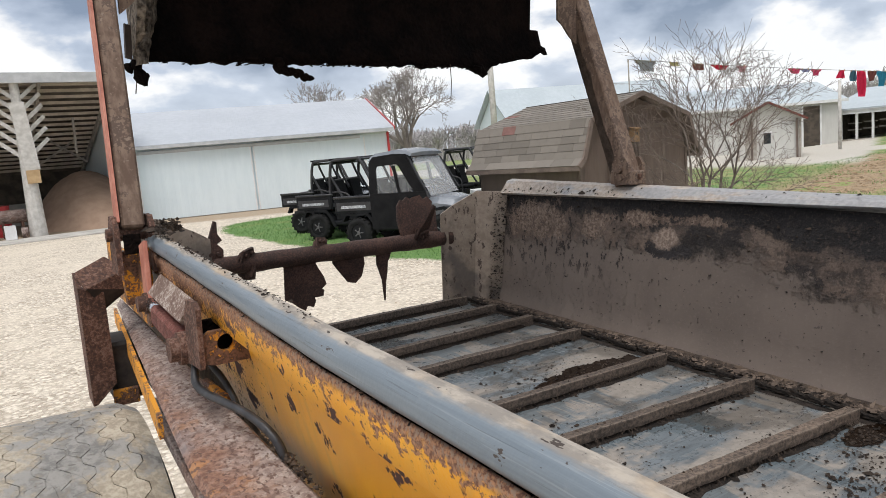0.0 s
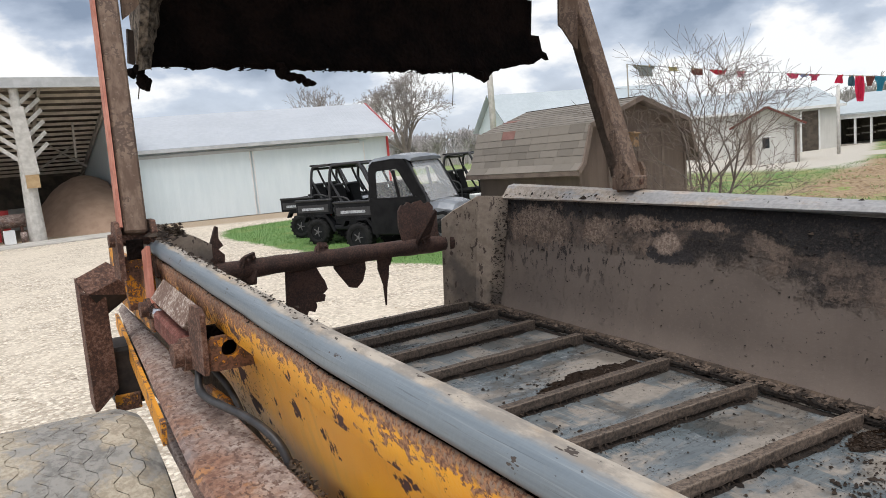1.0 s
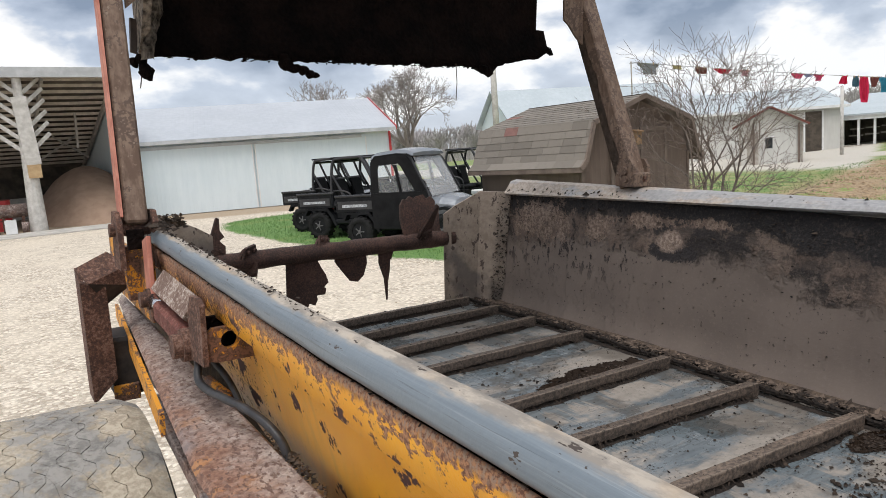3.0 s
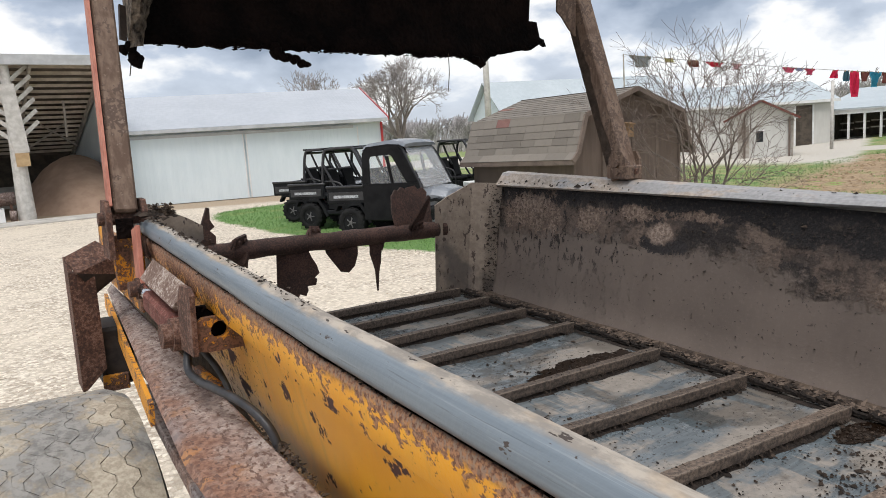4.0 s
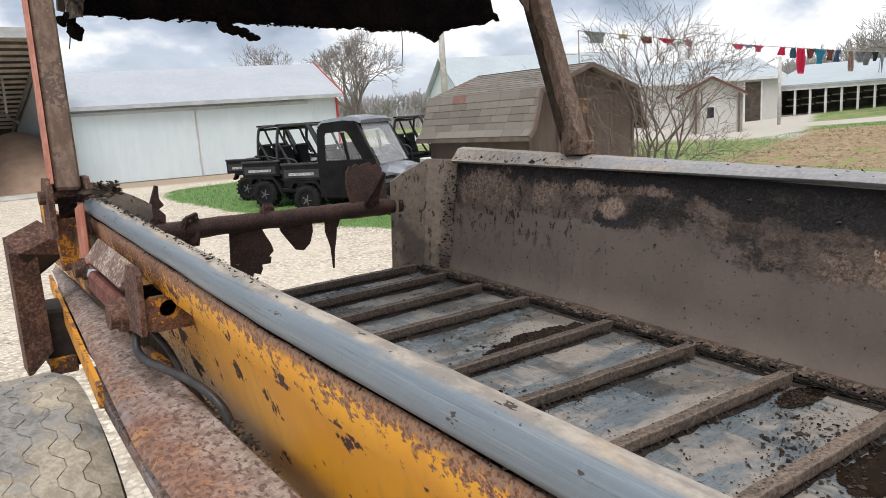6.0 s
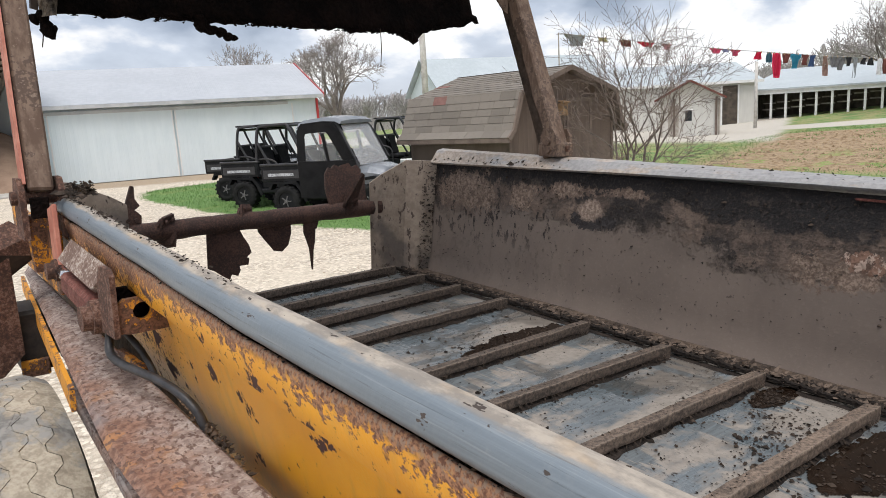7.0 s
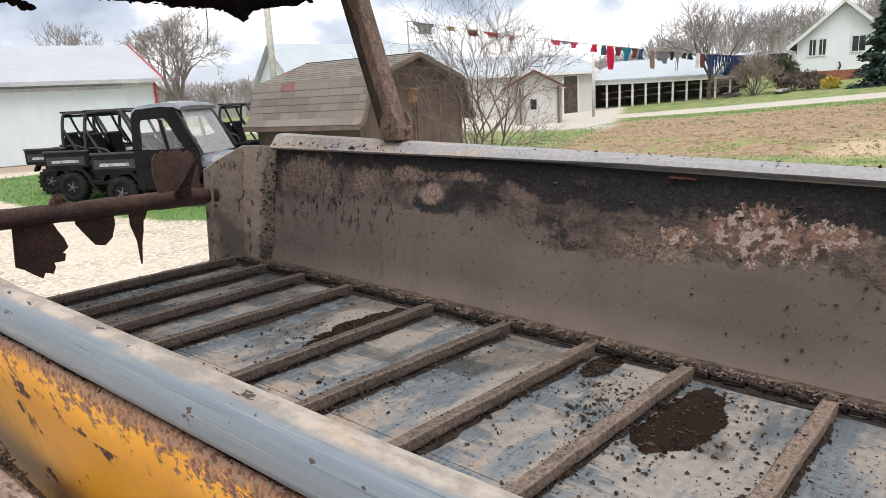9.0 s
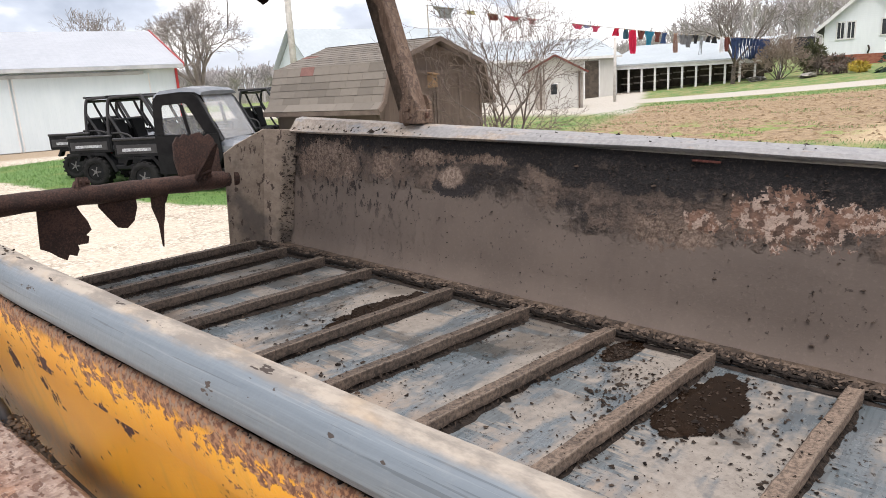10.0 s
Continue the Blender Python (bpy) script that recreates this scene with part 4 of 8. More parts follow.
    for i in range(3200):
        y = rng.uniform(-1.0, 2.95)
        x = 2.196 + rng.gauss(0, 0.026)
        if noise.noise((y * 7, x * 20, 3)) < rng.uniform(-0.8, 0.3) or x < 2.160:
            continue
        up = 0.004 + 0.010 * max(0.0, 1 - abs(x - 2.19) / 0.04)
        clod(bm, (min(x, 2.27), y, FLOOR_Z + rng.uniform(0.006, 0.016) + up), min(0.012, 0.002 + rng.expovariate(330)), rng)
    y = -0.6
    while y < 2.93:
        y += rng.uniform(0.006, 0.013)
        for row in range(2):
            c = Vector((2.192 + 0.045 * row + rng.gauss(0, 0.007), y + rng.uniform(-0.004, 0.004), FLOOR_Z + 0.014 + 0.005 * (1 - row) + rng.uniform(-0.003, 0.004)))
            turn = pose(*c, rng.uniform(-30, 10), rng.uniform(-14, 14), rng.uniform(-35, 35))
            clod(bm, (0, 0, 0), 1.0, rng)
            bm.verts.ensure_lookup_table()
            size = Vector((rng.uniform(0.014, 0.026), rng.uniform(0.006, 0.011), rng.uniform(0.006, 0.010)))
            for v in bm.verts[-6:]:
                v.co = turn @ Vector((v.co.x * size.x, v.co.y * size.y, v.co.z * size.z))
    tagged(part("chain_litter", bm, CRUMB_DRY, spreader, "crumbly manure gathered along the chain"), kind="stuff")


def clod(bm, c, r, rng):
    """A small angular crumb."""
    c = Vector(c)
    vs = []
    for d in ((1, 0, 0), (-1, 0, 0), (0, 1, 0), (0, -1, 0), (0, 0, 1), (0, 0, -0.4)):
        vs.append(bm.verts.new(c + Vector((d[0] * rng.uniform(0.5, 1.3) + rng.uniform(-0.55, 0.55), d[1] * rng.uniform(0.5, 1.3) + rng.uniform(-0.55, 0.55), d[2] * rng.uniform(0.4, 0.9) + rng.uniform(-0.1, 0.25))) * r))
    for a, b, t in ((0, 2, 4), (2, 1, 4), (1, 3, 4), (3, 0, 4), (2, 0, 5), (1, 2, 5), (3, 1, 5), (0, 3, 5)):
        bm.faces.new((vs[a], vs[b], vs[t]))


def mat_rail_far():
    m = Mat("grey_rail_far", 0.5)
    a, b = m.noise(5, 6, 0.65, m.mapped((3, 1, 3))), m.noise(60, 4)
    y = m.axis(1)
    col = m.mix(m.step(b, 0.3, 0.7), (0.23, 0.228, 0.23), (0.31, 0.305, 0.305))
    dirt = m.step(m.math("ADD", a, m.step(y, 0.6, 2.9, -0.12, 0.12)), 0.46, 0.62)
    col = m.mix(dirt, col, m.mix(m.step(b, 0.35, 0.65), (0.27, 0.22, 0.178), (0.40, 0.34, 0.285)))
    col = m.mix(m.step(m.noise(18, 5, 0.7), 0.66, 0.70), col, (0.05, 0.035, 0.028))
    m.bump(b, 0.3, 0.003)
    return m.done(col)


RAIL_FAR = mat_rail_far()
build_box()


def build_beater():
    """Cross shaft with bolted, toothed paddles set round it in a spiral."""
    y0, z0, r = 3.03, 1.262, 0.041
    beater = thing("beater", None)
    beater.parent = spreader
    bm = fresh()
    n, seg = 14, 40
    rings = []
    for i in range(seg + 1):
        x = 0.83 + (2.045 - 0.83) * i / seg
        rings.append([bm.verts.new((x, y0 + math.cos(k * math.tau / n) * (r + 0.005 * noise.noise((x * 12, k, 2))), z0 + math.sin(k * math.tau / n) * (r + 0.006 * noise.noise((x * 10, k, 9))))) for k in range(n)])
    for a, b in zip(rings, rings[1:]):
        for k in range(n):
            bm.faces.new((a[k], a[(k + 1) % n], b[(k + 1) % n], b[k]))
    bm.faces.new(rings[0][::-1])
    bm.faces.new(rings[-1])
    part("shaft", bm, BEATER, beater, "rusty round beater shaft", True)
    # outlines: across the shaft, outwards from its axis
    toothed = [(-0.075, 0.0), (-0.08, 0.185), (-0.05, 0.20), (-0.02, 0.225), (0.012, 0.245), (0.022, 0.222), (0.05, 0.232), (0.062, 0.205), (0.058, 0.186), (0.098, 0.184), (0.104, 0.155), (0.092, 0.150), (0.116, 0.128), (0.105, 0.09), (0.082, 0.05), (0.06, 0.0)]
    rounded = [(-0.085, 0.0), (-0.08, 0.05), (-0.055, 0.085), (-0.01, 0.145), (0.03, 0.152), (0.06, 0.12), (0.075, 0.06), (0.07, 0.0)]
    spike = [(-0.035, 0.0), (-0.035, 0.08), (-0.022, 0.12), (-0.010, 0.16), (0.0, 0.265), (0.008, 0.265), (0.012, 0.17), (0.02, 0.12), (0.024, 0.06), (0.03, 0.0)]
    hooked = [(-0.05, 0.0), (-0.04, 0.05), (-0.015, 0.10), (0.02, 0.185), (0.032, 0.18), (0.03, 0.13), (0.048, 0.10), (0.025, 0.085), (0.05, 0.06), (0.045, 0.0)]
    finger = [(-0.045, 0.0), (-0.05, 0.06), (-0.03, 0.13), (-0.018, 0.20), (0.0, 0.235), (0.018, 0.22), (0.03, 0.15), (0.045, 0.05), (0.04, 0.0)]
    blade = [(-0.12, 0.0), (-0.135, 0.10), (-0.125, 0.175), (-0.10, 0.205), (-0.085, 0.198), (-0.06, 0.217), (-0.03, 0.205), (-0.018, 0.214), (0.03, 0.222), (0.048, 0.20), (0.08, 0.212), (0.105, 0.185), (0.10, 0.165), (0.122, 0.14), (0.115, 0.07), (0.12, 0.0)]
    stub = [(-0.05, 0.0), (-0.05, 0.02), (-0.03, 0.05), (0.03, 0.05), (0.05, 0.03), (0.05, 0.0)]
    for x, turn, twist, out in ((0.865, -6, 10, hooked), (1.0, 168, 55, stub), (1.255, 180, 12, toothed), (1.505, 184, 14, rounded), (1.69, 182, 25, spike),
                                (1.90, 38, 20, finger), (1.915, -12, 8, blade), (1.0, 20, 30, stub), (1.36, -15, 30, stub)):
        bm = fresh()
        m = Matrix.Translation((x, y0, z0)) @ pose(0, 0, 0, 90 + turn) @ pose(0, 0, 0, 0, twist, 0)
        slab(bm, [(a, b + 0.012) for a, b in out], m, 0.012)
        pad = part("paddle", bm, BEATER, beater, "worn rusty paddle with a ragged edge")
        bm = fresh()
        slab(bm, [(-0.045, 0.02), (0.045, 0.02), (0.03, 0.075), (-0.03, 0.075)], m @ Matrix.Translation((0, 0, 0.012)), 0.012)
        for s in (-0.018, 0.018):
            q = m @ Vector((s, 0.055, 0.018))
            rod(bm, q, m @ Vector((s, 0.055, 0.03)), 0.009, n=6)
        part("bolted_tab", bm, BEATER, pad)


build_beater()


def build_gate():
    """Raised hood on two arms that pivot at the rear corners."""
    gate = thing("hood_frame", None)
    gate.parent = spreader
    for xc, xt, sz, out in ((0.402, 0.460, 0.059, -1), (2.405, 2.375, 0.082, 1)):
        base, top = Vector((xc, 2.10, 1.555)), Vector((xt, 2.62, 2.92))
        bm = fresh()
        bar(bm, base, top, sz, sz * 1.15, (0, -1, 0.3), 0.006)
        arm = part("arm", bm, RUST_ARM, gate, "square-tube hood arm with flaking paint")
        if out == -1:
            bm = fresh()
            bar(bm, base + Vector((-0.037, -0.012, 0.02)), top + Vector((-0.037, -0.012, 0)), 0.007, 0.05, (0, -1, 0.3))
            part("paint_strip", bm, RED_PALE, arm, "strip of faded red paint")
        else:
            # splashed inner face
            bm = fresh()
            n = 60
            rows = []
            for i in range(n + 1):
                t = 0.01 + 0.80 * i / n
                p = base.lerp(top, t)
                w = 0.040 * (0.80 + 0.28 * noise.noise((t * 13, 2, 0)) + 0.15 * noise.noise((t * 47, 5, 0)))
                lean = Vector((0, 0.934, -0.357))
                rows.append([bm.verts.new(p + Vector((-0.0425, 0, 0)) + lean * a) for a in (0.046 - 1.35 * max(0.012, w), 0.046)])
            for a, b in zip(rows, rows[1:]):
                bm.faces.new((a[0], a[1], b[1], b[0]))
            bmesh.ops.solidify(bm, geom=bm.faces[:], thickness=0.002)
            part("splash_film", bm, SPLASH, arm, "dark manure splashed on the inner face of the arm")
        # pivot fork and pin
        bm = fresh()
        zf, k = (1.525, 1.0) if out < 0 else (1.60, 0.55)
        for s in (-0.045, 0.045):
            slab(bm, [(-0.05, -0.085 * k), (0.05, -0.085 * k), (0.045, 0.04), (0.025, 0.07), (-0.025, 0.07), (-0.045, 0.04)],
                 Matrix.Translation((xc + s, 2.105, zf)) @ pose(0, 0, 0, 90, 0, 90), 0.014)
        rod(bm, (xc - 0.066, 2.105, zf + 0.02), (xc + 0.066, 2.105, zf + 0.02), 0.018, n=10)
        part("pivot_fork", bm, RUST if out < 0 else RUST_ARM, gate, "rusty pivot fork with its pin")
        if out == 1:
            bm = fresh()
            box(bm, 2.352, 2.452, 2.045, 2.16, 1.552, 1.612, 0.005)
            rod(bm, (2.34, 2.10, 1.585), (2.352, 2.10, 1.585), 0.016, n=8)
            part("arm_foot", bm, RUST_ARM, gate, "rusty boxed foot of the arm on the rail")
            bm = fresh()
            box(bm, 2.395, 2.41, 2.03, 2.044, 1.575, 1.60, 0.002)
            part("arm_pin", bm, RUST, gate)
        else:
            # black plate paints the shaded hollow at the arm's lower end
            bm = fresh()
            box(bm, 0.3705, 0.4135, 2.052, 2.06, 1.495, 1.549, 0.002)
            part("arm_end_shade", bm, CAKE_AND_SHADE, gate, "dark plate standing for the shade in the open tube end")
        # gusset where the arm meets the hood
        bm = fresh()
        slab(bm, [(0, 0), (0.035, 0.03), (0.075, 0.08), (0.10, 0.10), (0.10, 0.25), (0.0, 0.25)], Matrix.Translation((xc + (xt - xc) * 0.45 - out * 0.045, 2.36, 2.17)) @ pose(0, 0, 0, 90, 0, 8 if out < 0 else 172), 0.012)
        part("gusset", bm, RUST_ARM, gate)
    # hood: curved sheet, hollow towards the bed, with a ragged caked lower lip; its unseen top reaches forward to block
    # the sun
    rng = random.Random(8)
    prof = [(2.50, 2.053), (2.52, 2.12), (2.54, 2.25), (2.53, 2.40), (2.47, 2.56), (2.34, 2.70), (2.14, 2.78), (1.92, 2.80)]
    bm = fresh()
    seg = 70
    inner, outer = [], []
    for i in range(seg + 1):
        x = 0.55 + (2.31 - 0.55) * i / seg
        rag = 0.012 * noise.noise((x * 13, 0, 1)) + 0.012 * noise.noise((x * 37, 0, 5))
        rag += 0.018 * (x - 0.55) / 1.4 if x < 1.95 else 0.018 + 0.075 * (x - 1.95) / 0.36
        rag -= 0.03 * max(0.0, 1 - abs(x - 1.93) / 0.06)
        a, b = [], []
        for j, (y, z) in enumerate(prof):
            w = rag if j == 0 else rag * 0.6 if j == 1 else 0.0
            limit = 9 if x < 2.225 else 4 if x < 2.24 else 3 if x < 2.29 else 2
            if j >= limit:
                continue
            a.append(bm.verts.new((x, y + 0.01 * noise.noise((x * 8, j, 3)), z + w)))
            b.append(bm.verts.new((x, y + 0.03, z + w + (0.02 if j > 3 else 0))))
        inner.append(a)
        outer.append(b)
    for A, s in ((inner, 1), (outer, -1)):
        for p, q in zip(A, A[1:]):
            for j in range(min(len(p), len(q)) - 1):
                bm.faces.new((p[j], q[j], q[j + 1], p[j + 1])[::s])
    for i in range(seg):
        bm.faces.new((inner[i][0], inner[i + 1][0], outer[i + 1][0], outer[i][0]))
    for i in (0, seg):
        for j in range(len(inner[i]) - 1):
            bm.faces.new((inner[i][j], inner[i][j + 1], outer[i][j + 1], outer[i][j]))
    hood = part("hood", bm, CAKE_AND_SHADE, gate, "hood caked with old manure, blackened further to hold its inner shade", True)
    for x, mat in ((0.538, CAKE_PALE),):
        bm = fresh()
        pts = [(y, z) for y, z in prof] + [(1.95, 2.68), (2.12, 2.55), (2.27, 2.38), (2.36, 2.20), (2.44, 2.10)]
        pts[0] = (2.50, 2.05)
        slab(bm, pts, Matrix(((0, 0, 1, x), (1, 0, 0, 0), (0, 1, 0, 0), (0, 0, 0, 1))), 0.025)
        part("end_cap", bm, mat, hood)
    # thick pitted crust closing the near end of the hood
    bm = fresh()
    nu, nv = 18, 46
    grid = []
    for j in range(nv + 1):
        v = j / nv
        row = []
        for i in range(nu + 1):
            u = i / nu
            x = 0.528 + u * (0.035 + 0.075 * min(1.0, v * 1.6))
            z = 2.035 + 0.50 * v
            p = Vector((x * 30, z * 30, 4))
            y = 2.475 - 0.05 * math.sin(math.pi * min(1, max(0, u))) + 0.02 * noise.noise(p) + 0.012 * noise.noise(p * 2.3)
            row.append(bm.verts.new((x + 0.006 * noise.noise(p * 1.7), y, z)))
        grid.append(row)
    for j in range(nv):
        for i in range(nu):
            bm.faces.new((grid[j][i], grid[j][i + 1], grid[j + 1][i + 1], grid[j + 1][i]))
    bmesh.ops.solidify(bm, geom=bm.faces[:], thickness=0.02)
    part("end_crust", bm, CAKE_PALE, hood, "pitted grey-brown crust at the end of the hood")
    # hanging lumps along the lip
    bm = fresh()
    for x, z, r in ((0.538, 2.01, 0.022), (0.548, 2.000, 0.022), (0.535, 2.04, 0.02), (0.51, 2.03, 0.014), (1.01, 2.065, 0.018), (1.015, 2.045, 0.022), (1.035, 2.035, 0.02), (1.06, 2.032, 0.018), (1.085, 2.025, 0.018), (1.11, 2.016, 0.016), (1.13, 2.01, 0.012), (1.9, 2.06, 0.022), (1.93, 2.055, 0.024)):
        s = bmesh.ops.create_icosphere(bm, subdivisions=2, radius=r, matrix=Matrix.Translation((x, 2.5, z)))
        for v in s["verts"]:
            v.co += Vector((noise.noise(v.co * 40), noise.noise(v.co * 40 + Vector((3, 1, 0))), noise.noise(v.co * 40 + Vector((0, 7, 2))))) * r * 0.6
    for i in range(260):
        x = rng.uniform(0.56, 1.95)
        clod(bm, (x, 2.51 + rng.uniform(-0.01, 0.02), 2.054 + 0.018 * (x - 0.55) / 1.4 + rng.uniform(-0.008, 0.01)), rng.uniform(0.004, 0.011), rng)
    tagged(part("hanging_crust", bm, CAKE_AND_SHADE, hood), kind="stuff")
    # straws hanging from lip and arm
    for x, y, z, l in ((1.76, 2.5, 2.08, 0.15), (0.525, 2.5, 2.02, 0.07)):
        bm = fresh()
        tube(bm, [(x, y, z), (x + 0.004, y, z - l * 0.5), (x - 0.002, y, z - l)], 0.0018, 5)
        part("hanging_straw", bm, MUD, hood)
    bm = fresh()
    slab(bm, [(-0.012, -0.05), (0.008, -0.055), (0.012, 0.05), (-0.006, 0.055)], Matrix.Translation((0.512, 2.49, 2.11)) @ pose(0, 0, 0, 90, 0, 10), 0.012)
    part("loose_flake", bm, DARK_STEEL, hood)


CAKE_PALE = plain("pitted_crust", (0.03, 0.024, 0.02), (0.30, 0.25, 0.20), 40, 0.9, 0, 0.9, 0.02)
RED_PALE = plain("faded_red_paint", (0.36, 0.13, 0.09), (0.50, 0.22, 0.16), 14, 0.7)
build_gate()


YZ_PLANE = Matrix(((0, 0, 1, 0), (1, 0, 0, 0), (0, 1, 0, 0), (0, 0, 0, 1)))   # outline (y, z), thickness along x
SCALE_PALE = mat_rust("pale_scale", (0.14, 0.085, 0.065), (0.30, 0.22, 0.18), (0.46, 0.40, 0.35), 0.5)


def build_near_side():
    """What stands on the outside of the near wall: beam, cylinder, brackets, hose."""
    # broad rusty beam over the wheel, wider towards the front, with a yellow skirt
    bm = fresh()
    rings = []
    for i in range(31):
        y = -1.9 + (2.72 + 1.9) * i / 30
        xl = 0.303 if y < 1.2 else 0.303 + 0.083 * (y - 1.2)
        xr = 0.445 + 0.006 * (y - 1)
        j = lambda k: 0.003 * noise.noise((y * 8, k, 1))
        z = 1.238
        rings.append([bm.verts.new(p) for p in ((xl, y, z - 0.010 + j(1)), (xl + 0.010, y, z + j(2)), (xr - 0.012, y, z + 0.008 + j(3)), (xr, y, z - 0.004), (xr, y, z - 0.11), (xr - 0.014, y, z - 0.11), (xr - 0.014, y, z - 0.03), (xl + 0.050, y, z - 0.045), (xl + 0.060, y, z - 0.082), (xl + 0.048, y, z - 0.085))])
    n = len(rings[0])
    for a, b in zip(rings, rings[1:]):
        for k in range(n):
            bm.faces.new((a[k], a[(k + 1) % n], b[(k + 1) % n], b[k]))
    bm.faces.new(rings[0][::-1])
    bm.faces.new(rings[-1])
    beam = part("fender_beam", bm, BEAM, spreader, "broad rusty steel beam over the wheel")
    bm = fresh()
    y0, y1 = 1.55, 2.72
    xa, xb = 0.303 + 0.083 * (y0 - 1.2) - 0.006, 0.303 + 0.083 * (y1 - 1.2) - 0.006
    slab(bm, [(y0, 1.165), (y1, 1.165), (y1, 1.215), (y0, 1.215)], YZ_PLANE, 0.01)
    for v in bm.verts:
        v.co.x += xa + (xb - xa) * (v.co.y - y0) / (y1 - y0)
    part("skirt", bm, YELLOW_SKIRT, beam, "yellow painted skirt")
    # lower longitudinal frame and cross members
    bm = fresh()
    box(bm, 0.62, 0.71, -1.9, 2.9, 0.70, 0.86, 0.006)
    part("frame_rail", bm, RUST, spreader)
    bm = fresh()
    box(bm, 2.15, 2.24, -1.9, 2.9, 0.70, 0.86, 0.006)
    part("frame_rail", bm, RUST, spreader)
    for y in (-1.5, -0.4, 0.8, 1.9, 2.7):
        bm = fresh()
        box(bm, 0.56, 2.30, y - 0.04, y + 0.04, 0.78, 0.885, 0.004)
        part("cross_member", bm, RUST, spreader)
    for y in (-1.2, 0.1):
        bm = fresh()
        bar(bm, (0.57, y, 0.83), (0.38, y - 0.05, 1.14), 0.06, 0.02, (0, 1, 0), 0.003)
        part("strut", bm, RUST, spreader)
    bm = fresh()
    bar(bm, (0.432, 2.1, 1.055), (0.352, 0.4, 1.055), 0.075, 0.03, (0, 0, 1), 0.004)
    part("lower_rail", bm, BEAM, spreader, "flat rusty rail under the beam")
    # boxed lug hung under the channel: a cross plate with a drilled hole and an outer cheek
    bm = fresh()
    n = 18
    hole = [(0.430 + 0.017 * math.cos(k * math.tau / n), 1.396 + 0.017 * math.sin(k * math.tau / n)) for k in range(n)]
    edge = []
    for hx, hz in hole:
        dx, dz = hx - 0.430, hz - 1.396
        k = min((0.050 if dx > 0 else 0.044) / max(abs(dx), 1e-6), (0.026 if dz > 0 else 0.042) / max(abs(dz), 1e-6))
        edge.append((0.430 + dx * k, 1.396 + dz * k))
    sides = [[[bm.verts.new((px_, y, pz)) for px_, pz in loop] for loop in (hole, edge)] for y in (1.385, 1.399)]
    for (h_in, h_out), s in zip(sides, (1, -1)):
        for k in range(n):
            bm.faces.new((h_in[k], h_out[k], h_out[(k + 1) % n], h_in[(k + 1) % n])[::s])
    for loop in (0, 1):
        f_, b_ = sides[0][loop], sides[1][loop]
        for k in range(n):
            bm.faces.new((f_[k], f_[(k + 1) % n], b_[(k + 1) % n], b_[k]))
    lug = part("lug_plate", bm, LUG_RUST, spreader, "yellow lug plate with a drilled hole, rusting")
    bm = fresh()
    slab(bm, [(1.378, 1.352), (1.470, 1.345), (1.475, 1.44), (1.45, 1.478), (1.40, 1.482), (1.378, 1.47)], Matrix.Translation((0.381, 0, 0)) @ YZ_PLANE, 0.010)
    part("lug_cheek", bm, RUST, lug, "rusty outer cheek of the lug")
    bm = fresh()
    box(bm, 0.386, 0.48, 1.3995, 1.47, 1.352, 1.362, 0.002)
    part("lug_foot", bm, LUG_RUST, lug)
    # black plate added behind the drilled hole to stand for its shade
    bm = fresh()
    box(bm, 0.387, 0.48, 1.455, 1.465, 1.363, 1.43, 0.002)
    part("lug_hole_shade", bm, CAKE_AND_SHADE, lug)
    # cylinder lying above the beam
    a, b = Vector((0.392, 1.50, 1.372)), Vector((0.404, 1.95, 1.378))
    d = (b - a).normalized()
    cyl = thing("hydraulic_cylinder", None)
    cyl.parent = spreader
    bm = fresh()
    bar(bm, a + d * 0.03, a + d * 0.31, 0.052, 0.05, (0, 0, 1), 0.008)
    part("barrel", bm, RED_OLD, cyl, "old red cylinder barrel")
    bm = fresh()
    rod(bm, a + d * 0.31, b + d * 0.0, 0.017, n=14)
    part("piston_rod", bm, CHROME, cyl, "bright chromed piston rod", True)
    for c, r in ((a + Vector((-0.012, 0, -0.004)), 0.034), (b, 0.028)):
        bm = fresh()
        rod(bm, c + Vector((-0.016, 0, 0)), c + Vector((0.045, 0, 0)), r, n=18)
        rod(bm, c + Vector((-0.034, 0, 0)), c + Vector((-0.016, 0, 0)), r * 0.74, n=18)
        part("pin", bm, RUST, cyl, "rusty end pin")
    # rough plate leaning over the cylinder
    bm = fresh()
    q = [(0.385, 1.83, 1.42), (0.385, 1.53, 1.408), (0.412, 1.50, 1.456), (0.412, 1.80, 1.468)]
    lo = [bm.verts.new(p) for p in q]
    hi = [bm.verts.new(Vector(p) + Vector((-0.008, 0, 0.008))) for p in q]
    bm.faces.new(lo[::-1])
    bm.faces.new(hi)
    for i in range(4):
        bm.faces.new((lo[i], lo[(i + 1) % 4], hi[(i + 1) % 4], hi[i]))
    part("cover_plate", bm, SCALE_PALE, spreader, "flaking rusted cover plate")
    # lever plates from the cylinder up to the pivot
    bm = fresh()
    slab(bm, [(-0.03, -0.06), (0.02, -0.06), (0.04, 0.09), (-0.04, 0.09)], Matrix.Translation((0.40, 2.10, 1.41)) @ pose(0, 0, 0, 90, 0, 10), 0.016)
    part("lever", bm, YELLOW_OLD, spreader, "yellow hood lever")
    bm = fresh()
    bar(bm, (0.401, 1.955, 1.385), (0.408, 2.0, 1.53), 0.012, 0.06, (0, 1, 0), 0.002)
    part("lever_arm", bm, RED_PALE, spreader, "lever arm with faded red paint")
